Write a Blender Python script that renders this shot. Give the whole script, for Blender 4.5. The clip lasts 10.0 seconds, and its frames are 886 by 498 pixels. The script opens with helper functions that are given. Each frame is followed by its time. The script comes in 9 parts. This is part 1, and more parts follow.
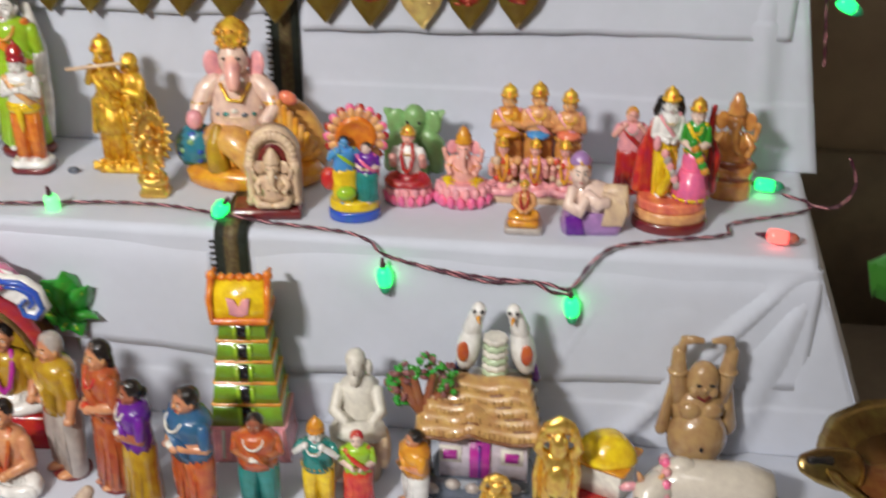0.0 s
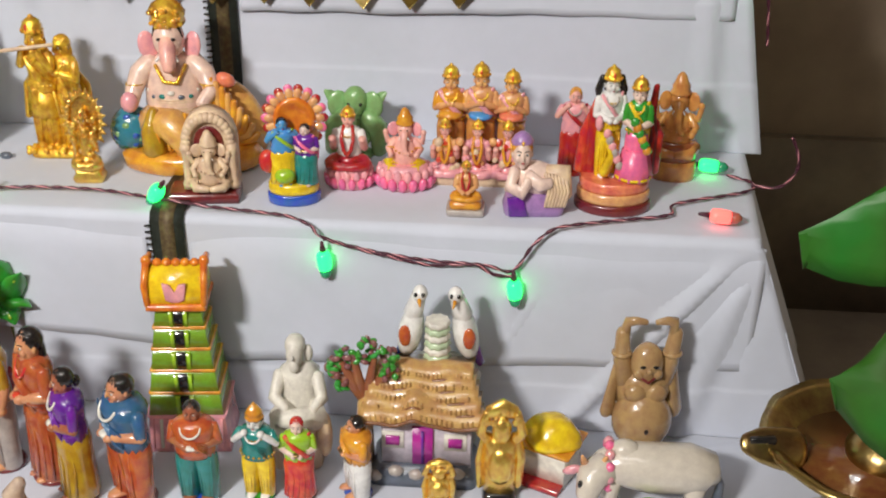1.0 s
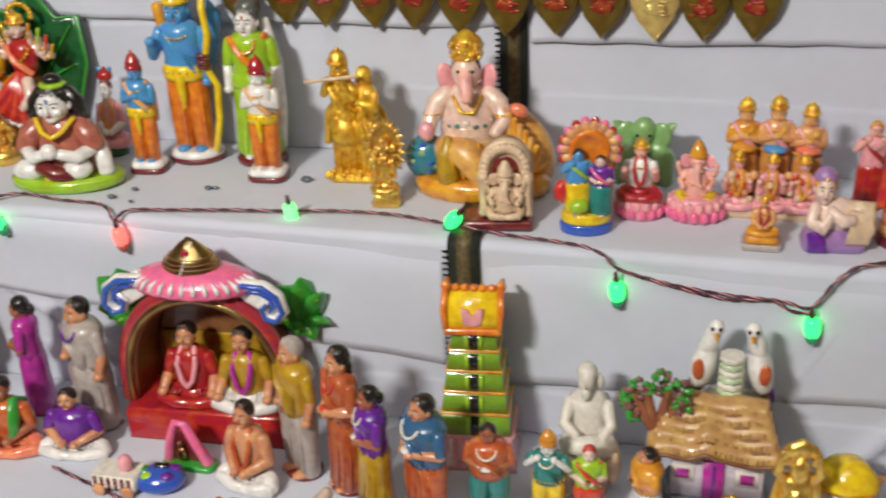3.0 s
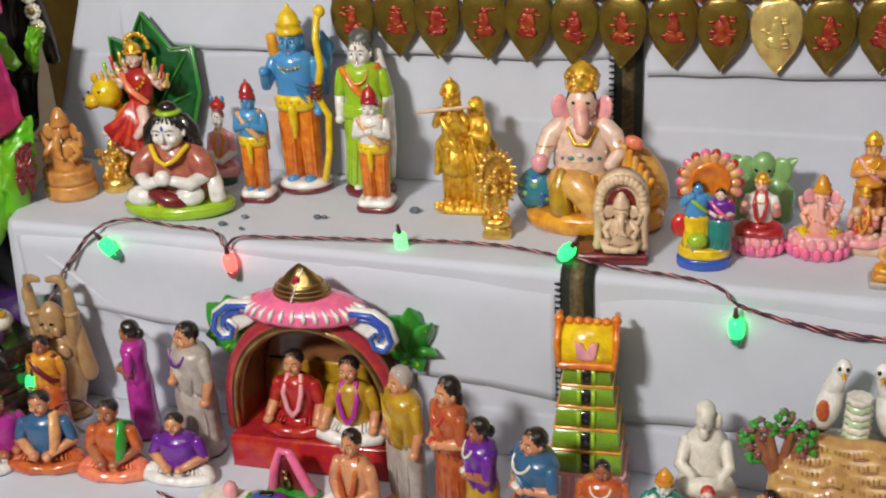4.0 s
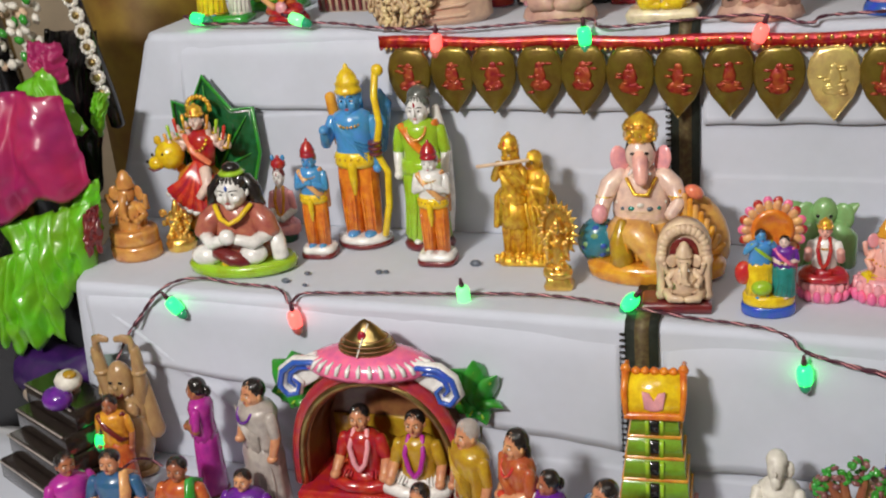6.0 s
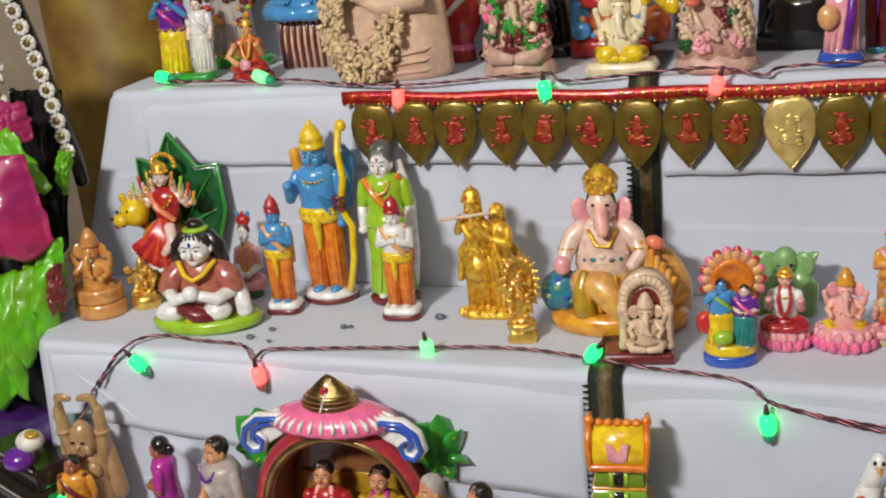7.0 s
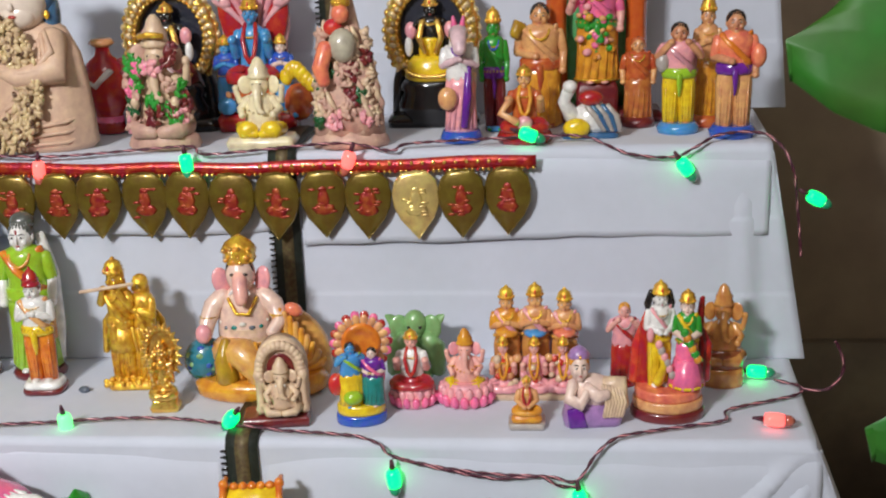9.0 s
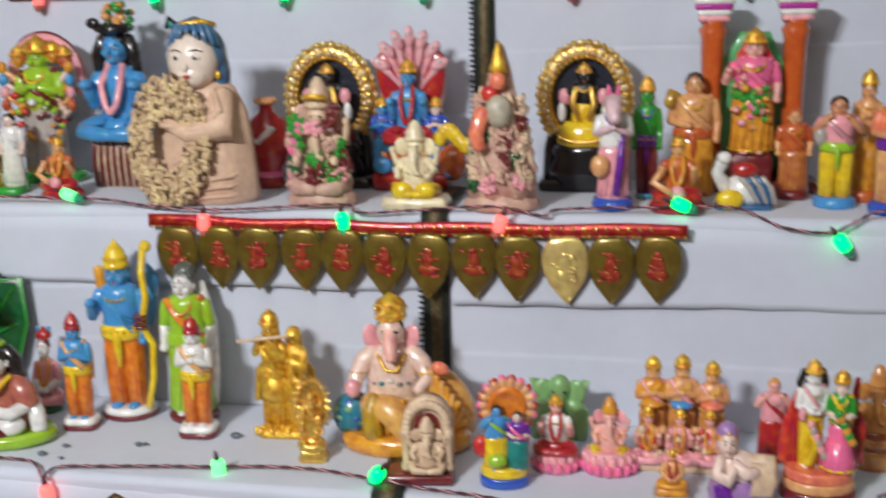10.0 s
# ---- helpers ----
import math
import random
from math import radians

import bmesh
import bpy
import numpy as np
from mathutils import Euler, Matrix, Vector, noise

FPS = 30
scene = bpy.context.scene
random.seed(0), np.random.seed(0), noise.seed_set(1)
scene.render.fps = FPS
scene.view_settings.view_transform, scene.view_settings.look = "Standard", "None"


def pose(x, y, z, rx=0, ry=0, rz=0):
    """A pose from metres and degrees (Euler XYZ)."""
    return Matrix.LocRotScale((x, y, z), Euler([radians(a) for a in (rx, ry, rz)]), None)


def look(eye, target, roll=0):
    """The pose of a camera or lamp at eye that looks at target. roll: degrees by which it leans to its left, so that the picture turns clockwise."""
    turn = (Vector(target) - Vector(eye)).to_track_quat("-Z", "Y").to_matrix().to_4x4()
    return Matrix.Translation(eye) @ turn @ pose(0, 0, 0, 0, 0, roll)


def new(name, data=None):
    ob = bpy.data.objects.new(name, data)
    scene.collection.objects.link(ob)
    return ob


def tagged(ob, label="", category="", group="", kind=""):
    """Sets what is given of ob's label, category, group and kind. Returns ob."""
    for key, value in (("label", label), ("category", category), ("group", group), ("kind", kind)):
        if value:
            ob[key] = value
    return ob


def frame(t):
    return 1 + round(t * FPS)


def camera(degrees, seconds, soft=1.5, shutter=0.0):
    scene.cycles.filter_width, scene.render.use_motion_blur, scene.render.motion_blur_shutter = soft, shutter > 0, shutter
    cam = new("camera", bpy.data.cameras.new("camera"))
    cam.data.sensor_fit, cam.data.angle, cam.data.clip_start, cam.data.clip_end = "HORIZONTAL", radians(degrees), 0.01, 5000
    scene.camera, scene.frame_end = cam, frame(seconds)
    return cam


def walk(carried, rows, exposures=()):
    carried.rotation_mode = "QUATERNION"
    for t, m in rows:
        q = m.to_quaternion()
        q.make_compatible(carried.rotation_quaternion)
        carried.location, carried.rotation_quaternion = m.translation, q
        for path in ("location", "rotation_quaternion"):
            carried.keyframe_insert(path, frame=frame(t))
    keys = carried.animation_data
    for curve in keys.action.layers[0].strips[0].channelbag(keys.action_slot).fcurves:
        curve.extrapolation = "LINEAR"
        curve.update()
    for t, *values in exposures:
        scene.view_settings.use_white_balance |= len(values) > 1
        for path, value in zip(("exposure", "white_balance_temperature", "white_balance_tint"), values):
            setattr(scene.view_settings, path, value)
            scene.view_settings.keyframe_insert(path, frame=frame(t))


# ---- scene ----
cam = camera(42.8, 10.0, soft=2.0, shutter=0.5)
PATH = [
    (0, (0.832, -1.224, 1.482), (0.632, 0.539, 0.558), 0.2),
    (0.5, (0.857, -1.207, 1.436), (0.723, 0.552, 0.493), 0.2),
    (1, (0.857, -1.209, 1.46), (0.723, 0.556, 0.527), 0.7),
    (1.5, (0.817, -1.226, 1.46), (0.564, 0.524, 0.526), 0.2),
    (2, (0.795, -1.233, 1.457), (0.5, 0.514, 0.529), -0.1),
    (2.5, (0.782, -1.238, 1.457), (0.421, 0.506, 0.547), -1.0),
    (3, (0.739, -1.238, 1.491), (0.267, 0.48, 0.583), -2.7),
    (3.2, (0.722, -1.236, 1.49), (0.213, 0.475, 0.589), -2.7),
    (4.3, (0.684, -1.246, 1.46), (0.062, 0.48, 0.662), -3.5),
    (4.5, (0.681, -1.246, 1.461), (0.062, 0.487, 0.677), -3.8),
    (5, (0.685, -1.249, 1.46), (0.08, 0.505, 0.716), -4.0),
    (5.5, (0.675, -1.261, 1.469), (0.017, 0.476, 0.727), -4.8),
    (5.7, (0.668, -1.261, 1.479), (-0.012, 0.46, 0.72), -5.2),
    (6.8, (0.681, -1.26, 1.473), (0.017, 0.509, 0.817), -5.5),
    (7, (0.694, -1.253, 1.474), (0.037, 0.52, 0.82), -5.6),
    (7.5, (0.695, -1.26, 1.473), (0.116, 0.538, 0.814), -4.9),
    (8, (0.737, -1.255, 1.466), (0.273, 0.587, 0.84), -4.5),
    (8.5, (0.782, -1.27, 1.464), (0.43, 0.613, 0.887), -3.1),
    (9, (0.815, -1.283, 1.487), (0.634, 0.624, 0.914), -2.1),
    (9.5, (0.83, -1.289, 1.507), (0.55, 0.612, 0.953), -2.0),
    (10, (0.781, -1.3, 1.521), (0.385, 0.597, 1.028), -1.5),
]
walk(cam, [(t, look(eye, target, roll)) for t, eye, target, roll in PATH],
     [(0.0, 0.09, 6600, 10), (0.5, 0.14, 6700, 10), (1.0, 0.18, 6700, 10), (2.0, 0.02, 6850, 10), (3.0, 0.0, 6850, 10), (5.5, 0.0, 6750, 10),
      (7.5, 0.0, 6550, 10), (9.0, 0.06, 6300, 10), (9.5, 0.28, 6250, 10), (10.0, 0.0, 6200, 10)])

# ---- light: a tube lamp high up on the far side of the room, walls that bounce it ----
world = bpy.data.worlds.new("room_air")
world.use_nodes = True
world.node_tree.nodes["Background"].inputs[0].default_value = (0.9, 0.93, 1.0, 1)
world.node_tree.nodes["Background"].inputs[1].default_value = 0.02
scene.world = world


def area_lamp(name, eye, target, sx, sy, power, color):
    data = bpy.data.lights.new(name, "AREA")
    data.shape, data.size, data.size_y, data.energy, data.color = "RECTANGLE", sx, sy, power, color
    ob = new(name, data)
    ob.matrix_world = look(eye, target)
    return ob


area_lamp("tube_light_glow", (-0.26, -2.12, 2.42), (0.4, 0.2, 1.0), 0.36, 0.16, 60, (1.0, 0.97, 0.93))
# weak overhead fill, added to lift the shadows; no fitting stands there
area_lamp("overhead_fill", (0.7, -1.3, 2.74), (0.6, -0.5, 0.0), 1.0, 0.5, 7, (1.0, 0.97, 0.93))

# ---- materials ----
MATS = {}


def paint(name, color, rough=0.3, metal=0.0, coat=0.7, vary=0.2, bump=0.32, scale=70.0, sheen=0.0):
    """Painted, glazed or cloth surface with colour drift at two scales and fine relief."""
    if name in MATS:
        return MATS[name]
    m = bpy.data.materials.new(name)
    m.use_nodes = True
    nt = m.node_tree
    b = nt.nodes["Principled BSDF"]
    b.inputs["Roughness"].default_value = rough
    b.inputs["Metallic"].default_value = metal
    b.inputs["Coat Weight"].default_value = coat
    b.inputs["Coat Roughness"].default_value = 0.07
    b.inputs["Sheen Weight"].default_value = sheen
    tc = nt.nodes.new("ShaderNodeTexCoord")
    n1 = nt.nodes.new("ShaderNodeTexNoise")
    n1.inputs["Scale"].default_value, n1.inputs["Detail"].default_value = scale, 6
    n2 = nt.nodes.new("ShaderNodeTexNoise")
    n2.inputs["Scale"].default_value, n2.inputs["Detail"].default_value = scale * 6, 3
    mix = nt.nodes.new("ShaderNodeMath")
    mix.operation = "MULTIPLY_ADD"
    mix.inputs[1].default_value = 0.3
    ramp = nt.nodes.new("ShaderNodeMapRange")
    ramp.inputs["From Min"].default_value, ramp.inputs["From Max"].default_value = 0.4, 0.9
    ramp.inputs["To Min"].default_value, ramp.inputs["To Max"].default_value = 1 - vary * 1.0, 1 + vary * 1.2
    hsv = nt.nodes.new("ShaderNodeHueSaturation")
    hsv.inputs["Color"].default_value = (*color, 1)
    bp = nt.nodes.new("ShaderNodeBump")
    bp.inputs["Strength"].default_value, bp.inputs["Distance"].default_value = bump, 0.0022
    hue = nt.nodes.new("ShaderNodeMapRange")
    hue.inputs["From Min"].default_value, hue.inputs["From Max"].default_value = 0.3, 0.7
    hue.inputs["To Min"].default_value, hue.inputs["To Max"].default_value = 0.5 - vary * 0.07, 0.5 + vary * 0.07
    L = nt.links.new
    L(tc.outputs["Object"], n1.inputs["Vector"]), L(tc.outputs["Object"], n2.inputs["Vector"])
    L(n2.outputs["Fac"], mix.inputs[0]), L(n1.outputs["Fac"], mix.inputs[2])
    L(mix.outputs[0], ramp.inputs["Value"]), L(ramp.outputs[0], hsv.inputs["Value"])
    L(n1.outputs["Fac"], hue.inputs["Value"]), L(hue.outputs[0], hsv.inputs["Hue"])
    L(hsv.outputs[0], b.inputs["Base Color"]), L(mix.outputs[0], bp.inputs["Height"])
    L(bp.outputs[0], b.inputs["Normal"])
    MATS[name] = m
    return m


def glow(name, color, strength):
    if name in MATS:
        return MATS[name]
    m = bpy.data.materials.new(name)
    m.use_nodes = True
    b = m.node_tree.nodes["Principled BSDF"]
    b.inputs["Base Color"].default_value = (*color, 1)
    b.inputs["Roughness"].default_value = 0.2
    b.inputs["Emission Color"].default_value = (*color, 1)
    b.inputs["Emission Strength"].default_value = strength
    MATS[name] = m
    return m


CLOTH = paint("white_cotton", (0.595, 0.635, 0.740), 0.85, coat=0, vary=0.05, bump=0.25, scale=9, sheen=0.3)
BORDER = paint("zari_border", (0.022, 0.028, 0.022), 0.5, 0.1, 0, 0.35, 0.5, 140)
BORDER_GOLD = paint("zari_gold", (0.13, 0.095, 0.045), 0.5, 0.25, 0, 0.4, 0.6, 160)
WALLM = paint("wall_plaster", (0.46, 0.44, 0.41), 0.8, coat=0, scale=4)
BROWN_WALL = paint("brown_wall", (0.55, 0.45, 0.33), 0.8, coat=0, vary=0.2, scale=3)
WAINSCOT = paint("dark_wainscot", (0.20, 0.16, 0.11), 0.6, coat=0, vary=0.25, scale=5)
FLOORM = paint("floor_tile", (0.30, 0.26, 0.22), 0.35, coat=0.1, scale=5)

SKIN = paint("skin_tan", (0.62, 0.28, 0.14), 0.28)
SKIN2 = paint("skin_brown", (0.38, 0.13, 0.06), 0.28)
FAIR = paint("skin_fair", (0.80, 0.60, 0.52), 0.3)
WHITE = paint("glaze_white", (0.80, 0.79, 0.77), 0.22)
BONE = paint("bone_white", (0.72, 0.69, 0.62), 0.45, coat=0.1)
CREAM = paint("cream_resin", (0.68, 0.50, 0.34), 0.4, coat=0.15, vary=0.22, bump=0.5)
PINKSKIN = paint("pink_resin", (0.82, 0.42, 0.36), 0.35, coat=0.2)
BLACK = paint("black_gloss", (0.012, 0.011, 0.012), 0.16)
HAIR = paint("hair_black", (0.015, 0.012, 0.012), 0.2)
RED = paint("red_glaze", (0.42, 0.018, 0.02), 0.2)
SCARLET = paint("scarlet_glaze", (0.62, 0.05, 0.03), 0.22)
MAROON = paint("maroon", (0.16, 0.015, 0.018), 0.3)
BRICK = paint("brick_orange", (0.52, 0.11, 0.03), 0.22)
ORANGE = paint("orange_glaze", (0.72, 0.20, 0.02), 0.22)
AMBER = paint("amber_glaze", (0.70, 0.30, 0.03), 0.22)
YELLOW = paint("yellow_glaze", (0.80, 0.55, 0.02), 0.2)
MUSTARD = paint("mustard_glaze", (0.45, 0.26, 0.02), 0.22)
LIME = paint("lime_glaze", (0.33, 0.55, 0.03), 0.2)
GREEN = paint("green_glaze", (0.03, 0.30, 0.03), 0.18)
DKGREEN = paint("dark_green", (0.012, 0.10, 0.03), 0.18)
TOWERGREEN = paint("tower_green", (0.19, 0.36, 0.03), 0.2)
TEAL = paint("teal_glaze", (0.02, 0.22, 0.20), 0.22)
SAGE = paint("sage_resin", (0.22, 0.42, 0.16), 0.25)
BLUE = paint("sky_blue", (0.07, 0.30, 0.62), 0.2)
DEEPBLUE = paint("deep_blue", (0.03, 0.10, 0.48), 0.2)
DENIM = paint("denim_blue", (0.035, 0.12, 0.25), 0.25)
PURPLE = paint("purple_glaze", (0.14, 0.02, 0.30), 0.22)
MAGENTA = paint("magenta_glaze", (0.45, 0.03, 0.32), 0.22)
PINK = paint("pink_glaze", (0.85, 0.16, 0.34), 0.22)
ROSE = paint("rose_glaze", (0.82, 0.36, 0.40), 0.25)
CORAL = paint("coral_glaze", (0.82, 0.22, 0.12), 0.22)
PEACH = paint("peach_gold", (0.72, 0.36, 0.15), 0.25)
GREY = paint("grey_glaze", (0.42, 0.37, 0.34), 0.3)
TERRA = paint("glazed_terracotta", (0.58, 0.26, 0.07), 0.15, vary=0.2)
WOODY = paint("brown_buddha", (0.42, 0.26, 0.12), 0.22, vary=0.15)
GOLD = paint("bright_gold", (0.95, 0.60, 0.13), 0.2, 0.82, 0.6, 0.25, 0.45, 120)
GOLDP = paint("gold_paint", (0.85, 0.50, 0.05), 0.24, 0.55, 0.5, 0.35, 0.7, 120)
BRASS = paint("old_brass", (0.42, 0.30, 0.12), 0.28, 1.0, 0, 0.35, 0.5, 40)
THATCH = paint("thatch_tan", (0.52, 0.30, 0.11), 0.3)
STONE = paint("rock_slate", (0.10, 0.12, 0.16), 0.3)
CORDM = paint("cord_maroon", (0.07, 0.012, 0.03), 0.5, coat=0.1)
REDFOIL = paint("red_foil", (0.42, 0.02, 0.015), 0.25, 0.4, 0.3, 0.3, 0.5, 90)
LEAFFOIL = paint("olive_gold_foil", (0.20, 0.135, 0.020), 0.30, 0.55, 0.5, 0.2, 0.3, 50)
# same leaf foil in a bright colour that paints in a glint
LEAFFOIL_GLINT = paint("gold_foil_glint", (0.86, 0.66, 0.24), 0.28, 0.55, 0.3, 0.2, 0.4, 50)
EMBLEM = paint("red_emblem", (0.36, 0.045, 0.018), 0.32, 0.3, 0.3, 0.3, 0.6, 120)
DARKWOOD = paint("dark_lacquer", (0.02, 0.014, 0.012), 0.18)
LEAF = paint("plant_leaf", (0.020, 0.11, 0.008), 0.5, coat=0, vary=0.3, scale=14)
PLEAT = paint("parrot_green_silk", (0.13, 0.42, 0.01), 0.4, vary=0.25, scale=16)
FUCHSIA = paint("fuchsia_silk", (0.36, 0.012, 0.10), 0.45, vary=0.25, scale=14)
OCHRE = paint("ochre_pillar", (0.27, 0.16, 0.025), 0.55, 0.0, 0.0, vary=0.3, scale=10)
JEWEL = paint("crystal_white", (0.85, 0.83, 0.78), 0.12, 0.2)
LED_G = glow("led_green", (0.01, 0.93, 0.15), 2.5)
LED_R = glow("led_red", (1.0, 0.13, 0.11), 1.7)
LED_W = glow("led_lime", (0.16, 0.95, 0.25), 1.5)
LEDCAP_G = paint("cap_green", (0.02, 0.35, 0.16), 0.2)
LEDCAP_R = paint("cap_red", (0.5, 0.10, 0.08), 0.2)


# ---- modelling kit: everything on one bmesh, with its own material slots ----
class Sculpt:
    def __init__(self):
        self.bm, self.mats, self.m = bmesh.new(), [], Matrix()

    def slot(self, mat):
        if mat not in self.mats:
            self.mats.append(mat)
        return self.mats.index(mat)

    def skin(self, rings, mat, close=True, caps=True):
        i = self.slot(mat)
        vs = [[self.bm.verts.new(self.m @ Vector(p)) for p in r] for r in rings]
        n = len(vs[0])
        for a, b in zip(vs, vs[1:]):
            for k in range(n if close else n - 1):
                f = self.bm.faces.new((a[k], a[(k + 1) % n], b[(k + 1) % n], b[k]))
                f.material_index, f.smooth = i, True
        if caps and close:
            for r, rev in ((vs[0], True), (vs[-1], False)):
                f = self.bm.faces.new(r[::-1] if rev else r)
                f.material_index = i
        return self

    def lathe(self, prof, mat, c=(0, 0, 0), sx=1.0, sy=1.0, n=16, flute=0, depth=0.0):
        rings = []
        for r, z in prof:
            ring = []
            for k in range(n):
                a = 2 * math.pi * k / n
                q = max(r, 1e-4) * (1 + depth * math.cos(flute * a) if flute else 1)
                ring.append((c[0] + q * sx * math.cos(a), c[1] + q * sy * math.sin(a), c[2] + z))
            rings.append(ring)
        return self.skin(rings, mat)

    def ell(self, c, r, mat, rot=None, n=12, k=7):
        if isinstance(r, (int, float)):
            r = (r, r, r)
        t = Euler([radians(a) for a in rot]).to_matrix() if rot else Matrix.Identity(3)
        rings = []
        for j in range(k + 1):
            b = -math.pi / 2 + math.pi * (j + 0.04) / (k + 0.08)
            rings.append([Vector(c) + t @ Vector((r[0] * math.cos(b) * math.cos(2 * math.pi * i / n), r[1] * math.cos(b) * math.sin(2 * math.pi * i / n), r[2] * math.sin(b))) for i in range(n)])
        return self.skin(rings, mat)

    def tube(self, pts, rad, mat, n=8, flat=1.0):
        pts = [Vector(p) for p in pts]
        if isinstance(rad, (int, float)):
            rad = [rad] * len(pts)
        rings, side = [], None
        a, b = pts[0] - pts[1], pts[-1] - pts[-2]
        if min(a.length, b.length) > 1e-6 and rad[0] > 0.0012:
            a.normalize(), b.normalize()
            pts = [pts[0] + a * rad[0] * 0.55, pts[0] + a * rad[0] * 0.35] + pts + [pts[-1] + b * rad[-1] * 0.35, pts[-1] + b * rad[-1] * 0.55]
            rad = [rad[0] * 0.25, rad[0] * 0.75] + list(rad) + [rad[-1] * 0.75, rad[-1] * 0.25]
        for i, p in enumerate(pts):
            d = (pts[min(i + 1, len(pts) - 1)] - pts[max(i - 1, 0)]).normalized()
            if side is None:
                side = d.orthogonal().normalized()
            side = (side - d * side.dot(d)).normalized()
            up = d.cross(side)
            rings.append([p + rad[i] * (side * math.cos(2 * math.pi * k / n) + flat * up * math.sin(2 * math.pi * k / n)) for k in range(n)])
        return self.skin(rings, mat)

    def slab(self, c, sx, sy, prof, mat, rnd=0.25, rot=0.0):
        """Rounded-corner block: prof is (grow, z) from bottom to top."""
        rings = []
        for g, z in prof:
            hx, hy = sx / 2 + g, sy / 2 + g
            rr = min(hx, hy) * rnd
            ring = []
            for qx, qy, a0 in ((1, 1, 0), (-1, 1, 90), (-1, -1, 180), (1, -1, 270)):
                for s in (0, 30, 60, 90):
                    a = radians(a0 + s)
                    ring.append(Vector((qx * (hx - rr) + rr * math.cos(a), qy * (hy - rr) + rr * math.sin(a), 0)))
            t = Matrix.Rotation(radians(rot), 3, "Z")
            rings.append([Vector(c) + t @ v + Vector((0, 0, z)) for v in ring])
        return self.skin(rings, mat)

    def outline(self, pts, y, thick, mat, dome=0.0):
        """A flat shape in the xz plane with thickness towards -y."""
        cx = sum(p[0] for p in pts) / len(pts)
        cz = sum(p[1] for p in pts) / len(pts)
        rings = [[(x, y, z) for x, z in pts], [(x, y - thick, z) for x, z in pts],
                 [(cx + (x - cx) * 0.86, y - thick - dome * 0.7, cz + (z - cz) * 0.86) for x, z in pts],
                 [(cx + (x - cx) * 0.45, y - thick - dome, cz + (z - cz) * 0.45) for x, z in pts]]
        return self.skin(rings, mat)

    def mesh(self, name):
        bmesh.ops.recalc_face_normals(self.bm, faces=self.bm.faces)
        me = bpy.data.meshes.new(name)
        self.bm.to_mesh(me)
        self.bm.free()
        for m in self.mats:
            me.materials.append(m)
        return me

    def thing(self, name, x, y, z, rz=0, label="", category="", group="", kind=""):
        ob = new(name, self.mesh(name))
        ob.matrix_world = pose(x, y, z, 0, 0, rz)
        return tagged(ob, label, category, group, kind)

    def part(self, name, parent, label=""):
        ob = new(name, self.mesh(name))
        ob.parent = parent
        return tagged(ob, label)


def empty_thing(name, x, y, z, rz, label, category, group=""):
    ob = new(name)
    ob.empty_display_size = 0.02
    ob.matrix_world = pose(x, y, z, 0, 0, rz)
    return tagged(ob, label, category, group)


def sized(ob, wide, high):
    """Stretches a thing in place: its width and depth, and its height."""
    ob.scale = (ob.scale.x * wide, ob.scale.y * wide, ob.scale.z * high)
    return ob


# ---- the stepped stand under white cloth ----
ZA, ZB, ZC, ZD = 0.565, 0.850, 1.166, 1.486
YB, YC, YD, YE = 0.0, 0.275, 0.560, 0.850


